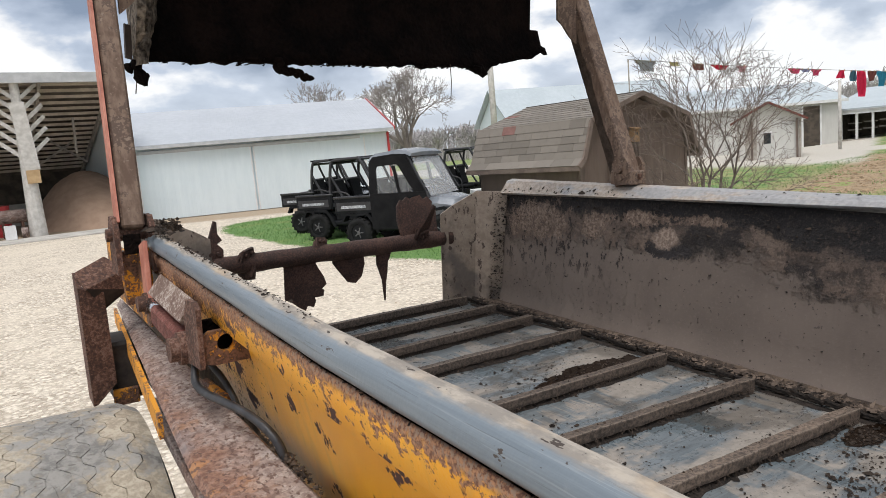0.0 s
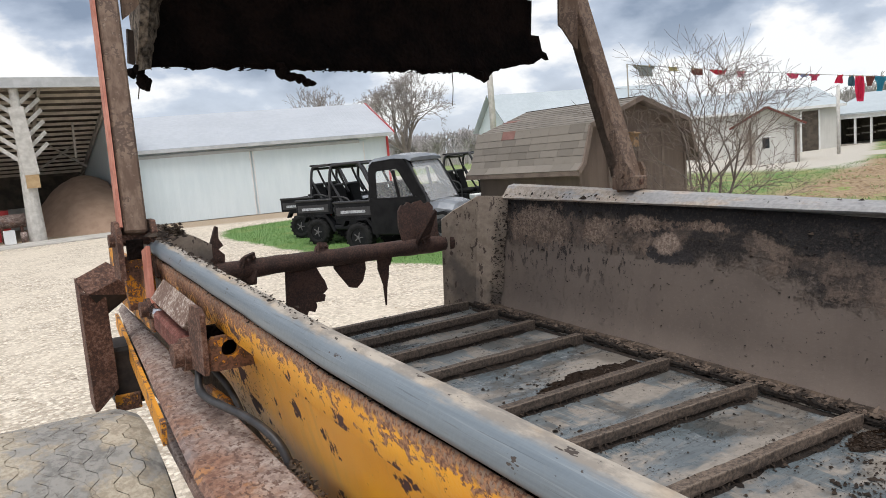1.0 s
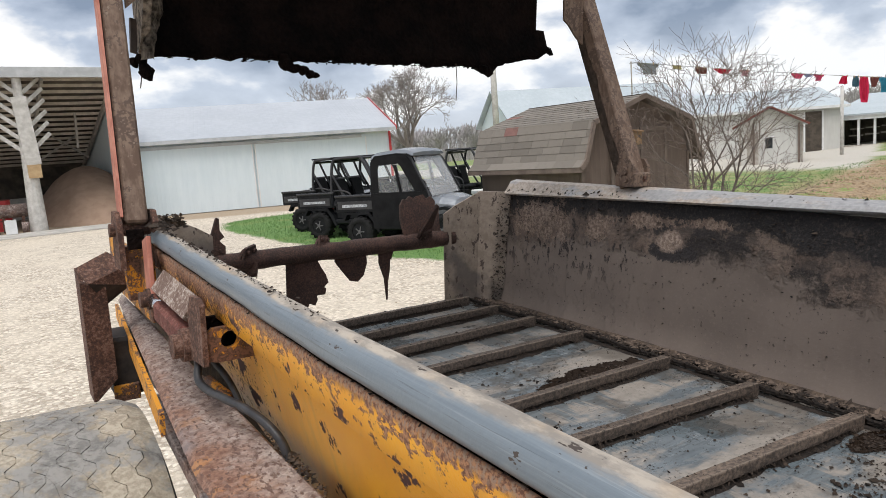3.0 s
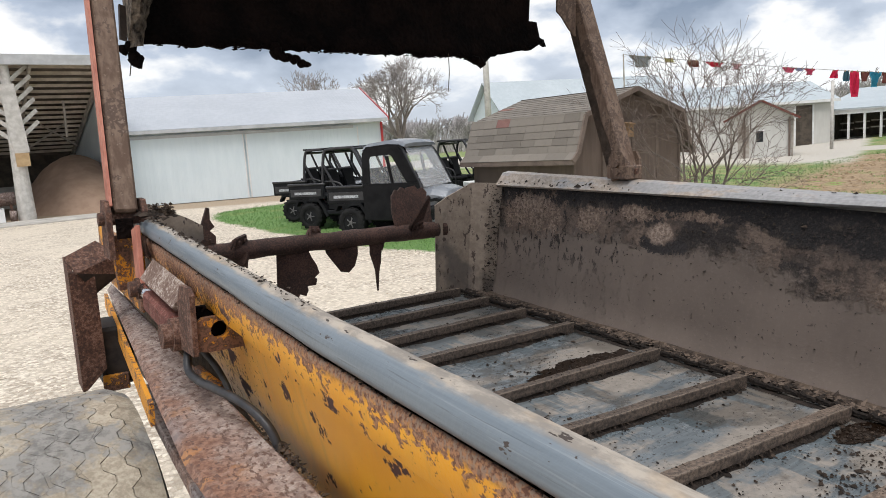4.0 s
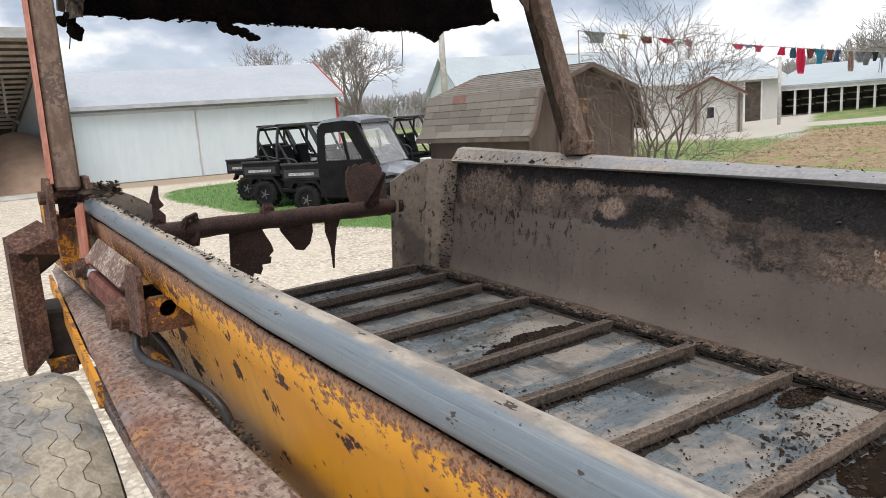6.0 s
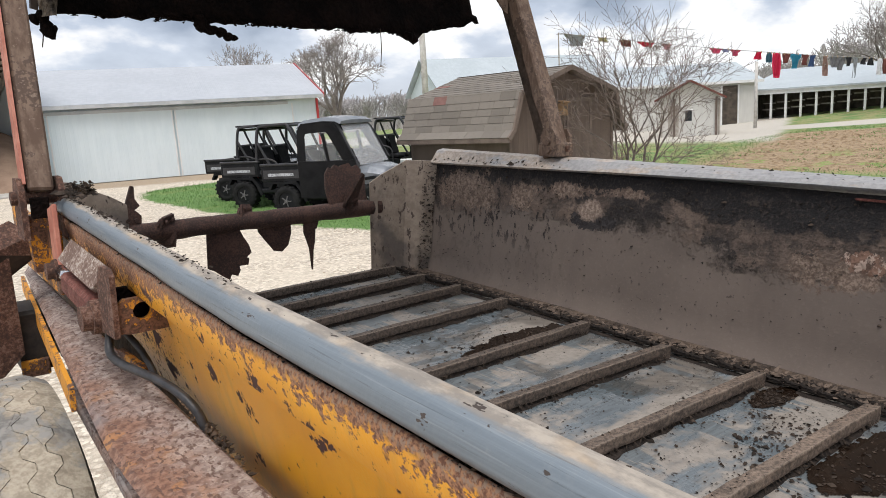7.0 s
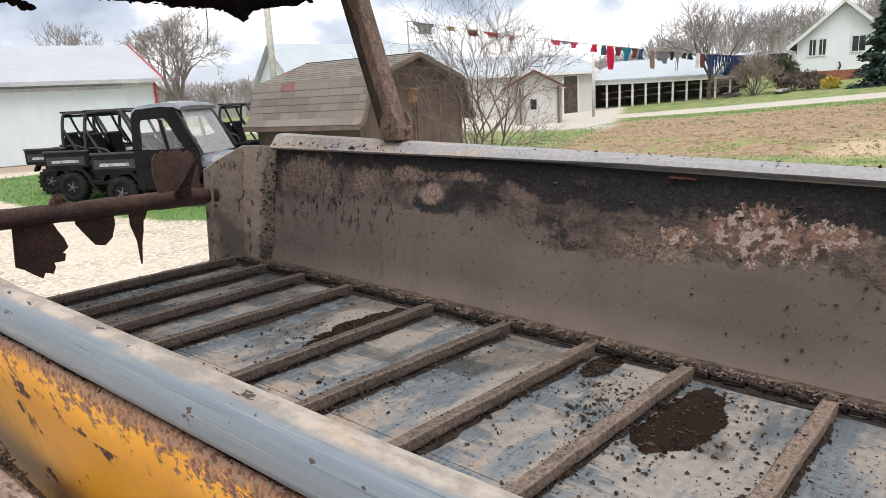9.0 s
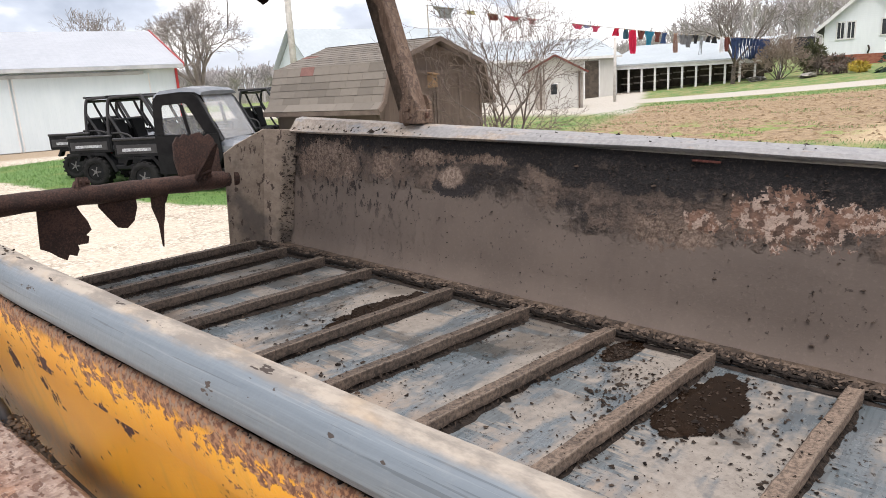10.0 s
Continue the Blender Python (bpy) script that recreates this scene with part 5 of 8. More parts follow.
    # folded bracket standing out at the rear corner, with a hanging channel
    A_, B_, C_, D_, E_, F_ = (0.262, 2.25, 1.432), (0.352, 2.31, 1.462), (0.402, 2.26, 1.424), (0.402, 2.25, 1.365), (0.330, 2.235, 1.318), (0.283, 2.19, 1.392)
    bm = fresh()
    for q in ((A_, B_, F_), (F_, B_, C_, D_)):
        vs = [bm.verts.new(p) for p in q]
        bm.faces.new(vs)
    bmesh.ops.remove_doubles(bm, verts=bm.verts[:], dist=0.0005)
    bmesh.ops.recalc_face_normals(bm, faces=bm.faces[:])
    bmesh.ops.solidify(bm, geom=bm.faces[:], thickness=0.008)
    bracket = part("corner_bracket", bm, RUST, spreader, "rusty folded corner bracket")
    bm = fresh()
    lo = [bm.verts.new(p) for p in (F_, D_, E_)]
    hi = [bm.verts.new(Vector(p) + Vector((0.0, 0.06, 0.0))) for p in (F_, D_, E_)]
    bm.faces.new(lo)
    bm.faces.new(hi[::-1])
    for i in range(3):
        bm.faces.new((lo[i], hi[i], hi[(i + 1) % 3], lo[(i + 1) % 3]))
    part("bracket_web", bm, DARK_STEEL, bracket, "dark web under the bracket")
    bm = fresh()
    prof = [(0.262, 2.20), (0.330, 2.215), (0.330, 2.228), (0.275, 2.215), (0.275, 2.30), (0.262, 2.30)]
    lo = [bm.verts.new((x + 0.008, y, 1.045 + (0.055 if x > 0.3 else 0))) for x, y in prof]
    hi = [bm.verts.new((x, y, 1.372 if x > 0.3 else 1.425 if y > 2.25 else 1.395)) for x, y in prof]
    bm.faces.new(lo[::-1])
    bm.faces.new(hi)
    for i in range(6):
        bm.faces.new((lo[i], lo[(i + 1) % 6], hi[(i + 1) % 6], hi[i]))
    part("hanging_channel", bm, RUST, spreader, "rusty channel hanging from the corner")
    bm = fresh()
    box(bm, 0.33, 0.42, 2.25, 2.40, 1.03, 1.21, 0.01)
    part("bearing_block", bm, DARK_STEEL, spreader)
    bm = fresh()
    box(bm, 0.328, 0.40, 2.236, 2.249, 1.02, 1.07, 0.003)
    part("yellow_tab", bm, YELLOW_OLD, spreader)
    bm = fresh()
    box(bm, 0.405, 0.425, 2.0, 2.62, 1.30, 1.47, 0.004)
    part("corner_plate", bm, YELLOW_OLD, spreader, "yellow corner plate")
    # hydraulic hose
    bm = fresh()
    tube(bm, curve([(0.40, 1.50, 1.345), (0.385, 1.462, 1.329), (0.378, 1.434, 1.309), (0.385, 1.389, 1.30), (0.398, 1.321, 1.301), (0.415, 1.259, 1.298), (0.428, 1.205, 1.289), (0.439, 1.172, 1.272), (0.447, 1.155, 1.245), (0.451, 1.147, 1.205)], 5), 0.0081, 12)
    part("hydraulic_hose", bm, HOSE, spreader, "black rubber hydraulic hose", True)
    bm = fresh()
    tube(bm, curve([(0.42, 1.475, 1.33), (0.436, 1.445, 1.30), (0.447, 1.415, 1.262), (0.451, 1.40, 1.225)], 6), 0.007, 8)
    part("hydraulic_hose", bm, HOSE, spreader, "", True)
    bm = fresh()
    rng = random.Random(31)
    for i in range(150):
        y = rng.gauss(1.10, 0.06)
        clod(bm, (0.446 + 0.006 * (y - 1) + rng.gauss(0, 0.004), y, 1.243 + rng.uniform(-0.004, 0.006)), rng.uniform(0.002, 0.006), rng)
    tagged(part("seam_litter", bm, MUD, spreader, "crumbs lying behind the beam"), kind="stuff")
    bm = fresh()
    bar(bm, (0.437, 1.60, 1.254), (0.441, 1.45, 1.253), 0.016, 0.016, (0, 0, 1), 0.004)
    for v in bm.verts:
        v.co += Vector((noise.noise(v.co * 60), 0, noise.noise(v.co * 70))) * 0.004
    part("weld_tab", bm, YELLOW_OLD, spreader, "bent tab with orange flaking paint")


def curve(pts, k):
    """A smooth line through points."""
    pts = [Vector(p) for p in pts]
    out = []
    for i in range(len(pts) - 1):
        p0, p1, p2, p3 = pts[max(i - 1, 0)], pts[i], pts[i + 1], pts[min(i + 2, len(pts) - 1)]
        for s in range(k):
            t = s / k
            out.append(0.5 * (2 * p1 + (p2 - p0) * t + (2 * p0 - 5 * p1 + 4 * p2 - p3) * t * t + (3 * p1 - p0 - 3 * p2 + p3) * t ** 3))
    return out + [pts[-1]]


build_near_side()


def build_wheel(x0, x1, yc, R):
    """A used truck tyre with zigzag ribs on a dished rim; local to the spreader."""
    wheel = thing("wheel", None)
    wheel.parent = spreader
    zc = R + 0.0
    W = x1 - x0
    bm = fresh()
    prof = [(0.0, 0.62 * R), (0.02 * W, 0.75 * R), (0.03 * W, 0.86 * R), (0.07 * W, 0.945 * R), (0.13 * W, 0.982 * R), (0.25 * W, 0.996 * R), (0.5 * W, 1.0 * R)]
    prof = prof + [(W - x, r) for x, r in prof[-2::-1]]
    n = 84
    rings = []
    for k in range(n):
        a = k * math.tau / n
        rings.append([bm.verts.new((x0 + x, yc + math.cos(a) * r, zc + math.sin(a) * r)) for x, r in prof])
    for k in range(n):
        p, q = rings[k], rings[(k + 1) % n]
        for j in range(len(prof) - 1):
            bm.faces.new((p[j], q[j], q[j + 1], p[j + 1]))
    tyre = part("tyre", bm, RUBBER, wheel, "worn dusty truck tyre", True)
    # tread: broad flat ribs parted by zigzag grooves
    bm = fresh()
    rows, m = 8, 168
    xs = [0.07, 0.19, 0.295, 0.40, 0.505, 0.61, 0.715, 0.82, 0.94]
    for row in range(rows):
        top, low = [], []
        for k in range(m):
            a = k * math.tau / m
            zig = 0.011 * (1 if k % 4 < 2 else -1)
            e0 = 0.0 if row == 0 else zig
            e1 = 0.0 if row == rows - 1 else zig
            xa, xb = x0 + W * xs[row] + e0 + 0.0013, x0 + W * xs[row + 1] + e1 - 0.0013
            notch = 0.0008 if (k + 3 * row) % 8 == 0 else 0.0
            ra = 0.962 * R if row == 0 else R + 0.0017 - notch
            rb = 0.962 * R if row == rows - 1 else R + 0.0017 - notch
            top.append([bm.verts.new((x, yc + math.cos(a) * rt, zc + math.sin(a) * rt)) for x, rt in ((xa, ra), (xb, rb))])
            low.append([bm.verts.new((x, yc + math.cos(a) * R * 0.955, zc + math.sin(a) * R * 0.955)) for x in (xa, xb)])
        for k in range(m):
            j = (k + 1) % m
            bm.faces.new((top[k][0], top[k][1], top[j][1], top[j][0]))
            bm.faces.new((low[k][0], top[k][0], top[j][0], low[j][0]))
            bm.faces.new((top[k][1], low[k][1], low[j][1], top[j][1]))
    tagged(part("tread", bm, RUBBER, tyre, "worn zigzag tread"), kind="stuff")
    bm = fresh()
    prof = [(0.03, 0.63), (0.06, 0.60), (0.14, 0.58), (0.24, 0.52), (0.26, 0.30), (0.20, 0.20), (0.10, 0.17), (0.09, 0.0)]
    n = 40
    rings = [[bm.verts.new((x0 + x, yc + math.cos(k * math.tau / n) * r * R, zc + math.sin(k * math.tau / n) * r * R)) for x, r in prof] for k in range(n)]
    for k in range(n):
        p, q = rings[k], rings[(k + 1) % n]
        for j in range(len(prof) - 1):
            bm.faces.new((p[j], q[j], q[j + 1], p[j + 1]))
    part("rim", bm, YELLOW_OLD, wheel, "yellow steel rim", True)
    return wheel


WHEEL_R, WHEEL_Y = 0.555, 1.92
build_wheel(-0.085, 0.379, WHEEL_Y, WHEEL_R)
build_wheel(2.50, 2.94, WHEEL_Y, WHEEL_R)
bm = fresh()
rod(bm, (0.2, WHEEL_Y, WHEEL_R), (2.6, WHEEL_Y, WHEEL_R), 0.05, n=14)
box(bm, 0.63, 0.70, WHEEL_Y - 0.05, WHEEL_Y + 0.05, WHEEL_R, 0.71, 0.004)
box(bm, 2.16, 2.23, WHEEL_Y - 0.05, WHEEL_Y + 0.05, WHEEL_R, 0.71, 0.004)
part("axle", bm, RUST, spreader)
# drawbar and its stand at the front
bm = fresh()
bar(bm, (0.9, -1.9, 0.78), (1.42, -3.4, 0.62), 0.09, 0.12, (0, 0, 1), 0.006)
bar(bm, (1.94, -1.9, 0.78), (1.42, -3.4, 0.62), 0.09, 0.12, (0, 0, 1), 0.006)
bar(bm, (1.42, -3.1, 0.72), (1.42, -3.1, 0.17), 0.08, 0.08, (0, 1, 0), 0.006)
box(bm, 1.30, 1.54, -3.22, -2.98, 0.155, 0.175, 0.004)
part("drawbar", bm, YELLOW_OLD, spreader)


def build_litter():
    """Crumbs on the bed floor and on the rails."""
    rng = random.Random(21)
    bm = fresh()
    for i in range(7500):
        x, y = rng.uniform(0.7, 2.2), rng.uniform(-0.5, 2.95)
        if noise.noise((x * 3.1, y * 4.2, 3.3)) < rng.uniform(-0.08, 0.48):
            continue
        clod(bm, (x, y, FLOOR_Z + 0.002), min(0.0065, 0.001 + rng.expovariate(650)), rng)
    for i in range(140):
        cx, cy = rng.choice(((1.95, 0.45), (1.55, 0.62), (1.72, 0.42), (1.35, 1.5), (1.6, 1.85), (1.1, 0.5)))
        clod(bm, (cx + rng.gauss(0, 0.10), cy + rng.gauss(0, 0.05), FLOOR_Z + 0.003), rng.uniform(0.002, 0.009), rng)
    for i in range(260):
        x, y = rng.gauss(1.78, 0.13), rng.gauss(0.79, 0.045)
        if x < 2.1:
            clod(bm, (x, y, FLOOR_Z + 0.003), min(0.010, 0.0015 + rng.expovariate(420)), rng)
    for i in range(420):
        x, y = rng.uniform(0.8, 2.1), rng.uniform(0.3, 2.9)
        clod(bm, (x, y, FLOOR_Z + 0.003), min(0.0085, 0.002 + rng.expovariate(600)), rng)
    tagged(part("manure_litter", bm, CRUMB, spreader, "dark manure crumbs on the bed floor"), kind="stuff")
    bm = fresh()
    for i in range(420):
        y = 2.88 - abs(rng.gauss(0, 0.55)) if rng.random() < 0.7 else rng.uniform(-0.4, 2.88)
        t = rng.random()
        clod(bm, (X_OUT - 0.02 + 0.06 * t, y, 1.517 - 0.04 * max(0.0, min(1.0, (y - 1.0) / 1.87)) + 0.012 + 0.026 * min(1, t * 1.5)), min(0.02, 0.002 + rng.expovariate(190) * (1.0 if y > 2.0 else 0.5)), rng)
    for i in range(260):
        y = rng.uniform(0.9, 2.1)
        dx, dz = near_shift(y)
        clod(bm, (0.408 + rng.gauss(0, 0.006) + dx, y, 1.545 + dz), min(0.005, 0.001 + rng.expovariate(800)), rng)
    for i in range(70):
        y = 2.1 - abs(rng.gauss(0, 0.1))
        clod(bm, (0.455 + rng.gauss(0, 0.012), y, 1.55 + rng.uniform(0, 0.01)), rng.uniform(0.004, 0.013), rng)
    for i in range(900):
        y = rng.uniform(0.25, 2.1)
        if noise.noise((y * 9, 4, 1)) < rng.uniform(-0.6, 0.4):
            continue
        clod(bm, (0.3995 + rng.gauss(0, 0.002) + near_shift(y)[0], y, 1.491 + rng.uniform(-0.002, 0.003)), min(0.005, 0.001 + rng.expovariate(800)), rng)
    tagged(part("rail_litter", bm, CRUMB, spreader, "dried crumbs on the rails"), kind="stuff")
    # crumbs stuck on the far side, thick under the rail, and thrown against its foot
    bm = fresh()
    for i in range(2600):
        y, z = 2.86 - 3.7 * rng.random() ** 1.5, 1.50 - abs(rng.gauss(0, 0.12))
        edge = 1.30 - 0.03 * (1.3 - y) + 0.10 * noise.noise((y * 2.1, 3, z * 2))
        if z < edge + rng.uniform(-0.03, 0.05) or noise.noise((y * 9, 1, z * 12)) < rng.uniform(-0.3, 0.35):
            continue
        clod(bm, (side_x(z) - 0.007, y, z), min(0.009, 0.0015 + rng.expovariate(550)), rng)
    for i in range(520):
        y, z = rng.uniform(-0.9, 2.84), rng.uniform(0.97, 1.32)
        clod(bm, (side_x(z) - 0.003, y, z), min(0.009, 0.0015 + rng.expovariate(600)), rng)
    tagged(part("wall_crumb", bm, CRUMB, spreader, "dark manure crumbs stuck to the side"), kind="stuff")
    # dark seam in the rear corner
    bm = fresh()
    for i in range(330):
        z = rng.uniform(0.92, 1.48)
        t = rng.random() ** 1.3
        clod(bm, (side_x(z) - 0.01 - 0.05 * t, 2.868 + 0.04 * t, z), min(0.012, 0.002 + rng.expovariate(380)), rng)
    tagged(part("corner_crumb", bm, CRUMB, spreader, "dark manure caked in the rear corner"), kind="stuff")
    # crumbs gathered along both sides of every slat
    bm = fresh()
    for k, y in enumerate(SLATS):
        for i in range(200):
            x = rng.uniform(0.68, 2.11)
            if noise.noise((x * 4, y * 3, 6)) < rng.uniform(-0.6, 0.3):
                continue
            clod(bm, (x, y + slat_run(k, x) + rng.choice((-0.022, 0.05)) + rng.gauss(0, 0.007), FLOOR_Z + 0.002), min(0.009, 0.0015 + rng.expovariate(450)), rng)
    for k, y in enumerate(SLATS):
        for i in range(110):
            x = rng.uniform(0.68, 2.11)
            clod(bm, (x, y + slat_run(k, x) + rng.uniform(-0.004, 0.026), FLOOR_Z + 0.0435), min(0.006, 0.001 + rng.expovariate(800)), rng)
    tagged(part("slat_litter", bm, CRUMB, spreader, "dark crumbs along the slats"), kind="stuff")
    # crust standing up at the rear corner of the near side
    bm = fresh()
    for k in range(700):
        t = rng.random()
        clod(bm, (0.45 + 0.10 * t + rng.uniform(-0.01, 0.01), 2.15 + 0.05 * t, 1.53 + rng.random() * (0.03 * (0.5 + 0.5 * math.sin(t * 17)) + 0.012)), rng.uniform(0.0025, 0.006), rng)
    tagged(part("crust", bm, MUD, spreader), kind="stuff")
    # shallow dark puddles with ragged shores and dry islands
    for cx, cy, rx, ry in ((1.86, 0.585, 0.235, 0.088), (2.07, 0.925, 0.11, 0.042), (1.85, 1.785, 0.25, 0.085)):
        bm = fresh()
        nx, ny = 110, 46
        vs = {}

        def wetness(x, y):
            u, v = (x - cx) / rx, (y - cy) / ry
            p = Vector((x * 7, y * 13, cx * 3))
            return 1 - u * u - v * v + 0.6 * noise.noise(p) + 0.35 * noise.noise(p * 2.6) + 0.18 * noise.noise(p * 6.5)

        def vert(i, j):
            if (i, j) not in vs:
                vs[i, j] = bm.verts.new((cx + (i / nx - 0.5) * 3.0 * rx, cy + (j / ny - 0.5) * 3.0 * ry, FLOOR_Z + 0.0025))
            return vs[i, j]

        for i in range(nx):
            for j in range(ny):
                x, y = cx + ((i + 0.5) / nx - 0.5) * 3.0 * rx, cy + ((j + 0.5) / ny - 0.5) * 3.0 * ry
                if wetness(x, y) > 0.0 and x < 2.2:
                    bm.faces.new((vert(i, j), vert(i + 1, j), vert(i + 1, j + 1), vert(i, j + 1)))
        part("puddle", bm, PUDDLE, spreader, "shallow dark brown puddle")
        bm = fresh()
        for i in range(240):
            x, y = cx + rng.gauss(0, 0.6) * rx - 0.03, cy + rng.gauss(0, 0.6) * ry
            if x < 2.14:
                clod(bm, (x, y, FLOOR_Z + 0.003), min(0.009, 0.0012 + rng.expovariate(520)), rng)
        tagged(part("puddle_litter", bm, CRUMB, spreader), kind="stuff")


def mat_puddle():
    m = Mat("liquid_manure", 0.08)
    f = m.step(m.noise(30, 4), 0.55, 0.7)
    m.bump(m.noise(20, 2), 0.05, 0.002)
    return m.done(m.mix(f, (0.011, 0.0065, 0.004), (0.022, 0.013, 0.008)), m.mix(f, (0.03, 0.03, 0.03), (0.2, 0.2, 0.2)))


PUDDLE = mat_puddle()
build_litter()

# ---- materials of the farmyard ----


def mat_siding(name, c1, c2, pitch=0.23, axis="X", depth=0.004, rough=0.5):
    """Ribbed or lapped sheet: fine raised lines at a true spacing, with faint streaks."""
    m = Mat(name, rough)
    w = m.wave(0.5 / pitch, None, axis)
    a, b = m.noise(0.5, 5, 0.6), m.noise(5, 5, 0.6, m.mapped((1, 1, 0.15)))
    col = m.mix(m.step(m.math("ADD", m.math("MULTIPLY", a, 0.5), m.math("MULTIPLY", b, 0.5)), 0.35, 0.65), c1, c2)
    m.bump(m.step(w, 0.8, 1.0), 0.5, depth)
    return m.done(col)


WHITE_SHEET = mat_siding("white_ribbed_sheet", (0.63, 0.71, 0.745), (0.69, 0.765, 0.795))
ROOF_SHEET = mat_siding("galvanised_roof", (0.36, 0.385, 0.42), (0.42, 0.445, 0.48), rough=0.5)
ROOF_PALE = mat_siding("pale_tin_roof", (0.37, 0.42, 0.445), (0.44, 0.49, 0.515), rough=0.5)
CREAM_SHEET = mat_siding("cream_ribbed_sheet", (0.52, 0.51, 0.48), (0.60, 0.59, 0.555))
LAP_SIDING = mat_siding("white_lap_siding", (0.80, 0.84, 0.87), (0.86, 0.90, 0.93), 0.18, "Z")
WHITE_TRIM = plain("white_trim", (0.66, 0.66, 0.65), (0.78, 0.78, 0.77), 3, 0.5)
GREY_TRIM = plain("grey_fascia", (0.40, 0.41, 0.42), (0.52, 0.53, 0.54), 3, 0.5)
RED_TRIM = plain("red_trim", (0.42, 0.03, 0.035), (0.55, 0.06, 0.06), 3, 0.5)
OLD_POST = plain("whitewashed_timber", (0.42, 0.40, 0.37), (0.60, 0.58, 0.545), 5, 0.8, 0, 0.4, 0.01)
OLD_WOOD = plain("weathered_boards", (0.29, 0.26, 0.225), (0.48, 0.44, 0.39), 4, 0.85, 0, 0.4, 0.01)
TAN_WOOD = plain("bare_yellow_timber", (0.40, 0.27, 0.14), (0.52, 0.37, 0.21), 5, 0.8)
BOX_WOOD = plain("weathered_box_timber", (0.23, 0.145, 0.08), (0.33, 0.215, 0.125), 6, 0.85)
SAND = plain("tan_sawdust", (0.31, 0.21, 0.15), (0.385, 0.268, 0.195), 3, 0.95, 0, 0.6, 0.03)
CONCRETE = plain("concrete", (0.36, 0.34, 0.31), (0.50, 0.48, 0.44), 2, 0.9)
# interior boards darkened: indoor shade is in their colour
DARK_IN = plain("shaded_interior_boards", (0.05, 0.04, 0.032), (0.11, 0.09, 0.07), 3, 0.9)
BARK = plain("grey_bark", (0.085, 0.07, 0.06), (0.19, 0.162, 0.138), 9, 0.9, 0, 0.6, 0.02)
TWIG = plain("brown_twigs", (0.10, 0.078, 0.065), (0.20, 0.16, 0.135), 5, 0.9)
# far twigs and bark paled: distance haze put into the colour
FAR_TWIG = plain("hazed_far_twigs", (0.25, 0.22, 0.205), (0.36, 0.33, 0.31), 2, 0.95)
FAR_BARK = plain("hazed_far_bark", (0.17, 0.148, 0.132), (0.28, 0.25, 0.228), 2, 0.95)
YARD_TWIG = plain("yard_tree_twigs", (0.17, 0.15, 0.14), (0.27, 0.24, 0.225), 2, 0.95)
# woodland paled further by haze in its colour
WOOD_TWIG = plain("hazed_woodland_twigs", (0.35, 0.325, 0.325), (0.47, 0.44, 0.44), 0.3, 0.95)
# laths lightened for ground bounce, boards darkened for shade, both in the colour
ROOF_LATH = plain("lit_roof_laths", (0.42, 0.365, 0.30), (0.60, 0.53, 0.445), 3, 0.85, 0, 0.3, 0.01)
ROOF_DARK = plain("shaded_roof_boards", (0.07, 0.057, 0.045), (0.14, 0.115, 0.092), 3, 0.9)
SHED_WALL = mat_siding("brown_grooved_boards", (0.105, 0.075, 0.06), (0.15, 0.112, 0.09), 0.2, "X", 0.006, 0.8)
SHED_TRIM = plain("brown_trim", (0.12, 0.09, 0.075), (0.18, 0.14, 0.115), 4, 0.8)
BLACK_PLASTIC = plain("black_plastic", (0.006, 0.0065, 0.0075), (0.014, 0.015, 0.017), 5, 0.5, 0, 0.1, 0.004, 60, 0.14)
BLACK_CLOTH = plain("black_soft_door", (0.006, 0.006, 0.007), (0.014, 0.014, 0.015), 5, 0.7, 0, 0.3, 0.01, 60, 0.12)
GREY_METALLIC = plain("silver_grey_paint", (0.15, 0.165, 0.185), (0.22, 0.235, 0.255), 3, 0.22, 0.3)
BLACK_STEEL = plain("black_tube", (0.02, 0.02, 0.022), (0.04, 0.04, 0.043), 5, 0.4)
ATV_TYRE = plain("atv_tyre", (0.009, 0.009, 0.0095), (0.022, 0.022, 0.022), 8, 0.85, 0, 0.5, 0.004, 60, 0.15)
RIM_GREY = plain("dull_rim_alloy", (0.10, 0.103, 0.108), (0.20, 0.205, 0.21), 8, 0.3, 0.7)
LETTER = plain("silver_lettering", (0.22, 0.23, 0.25), (0.50, 0.52, 0.54), 30, 0.4)
LAMP_GLASS = plain("headlight_lens", (0.02, 0.021, 0.023), (0.05, 0.053, 0.058), 5, 0.06)
BRICK = plain("red_brick_base", (0.26, 0.085, 0.055), (0.38, 0.15, 0.10), 6, 0.85)
DARK_PANE = plain("dark_window", (0.02, 0.023, 0.026), (0.05, 0.055, 0.06), 2, 0.08)
SHINGLE_DARK = plain("dark_shingle", (0.06, 0.06, 0.062), (0.12, 0.12, 0.122), 5, 0.9)
ROPE = plain("line_wire", (0.30, 0.30, 0.30), (0.45, 0.45, 0.45), 5, 0.6)


def mat_shingle():
    m = Mat("weathered_brown_shingle", 0.95)
    r, a, b = m.random(), m.noise(6, 4), m.noise(70, 3)
    col = m.mix(r, (0.142, 0.126, 0.107), (0.200, 0.178, 0.152))
    col = m.mix(m.math("MULTIPLY", m.step(a, 0.5, 0.7), 0.35), col, (0.12, 0.10, 0.085))
    m.bump(b, 0.5, 0.004)
    return m.done(col)


SHINGLE = mat_shingle()
SHINGLE_RED = plain("red_patch_shingle", (0.18, 0.095, 0.082), (0.23, 0.125, 0.108), 6, 0.95)


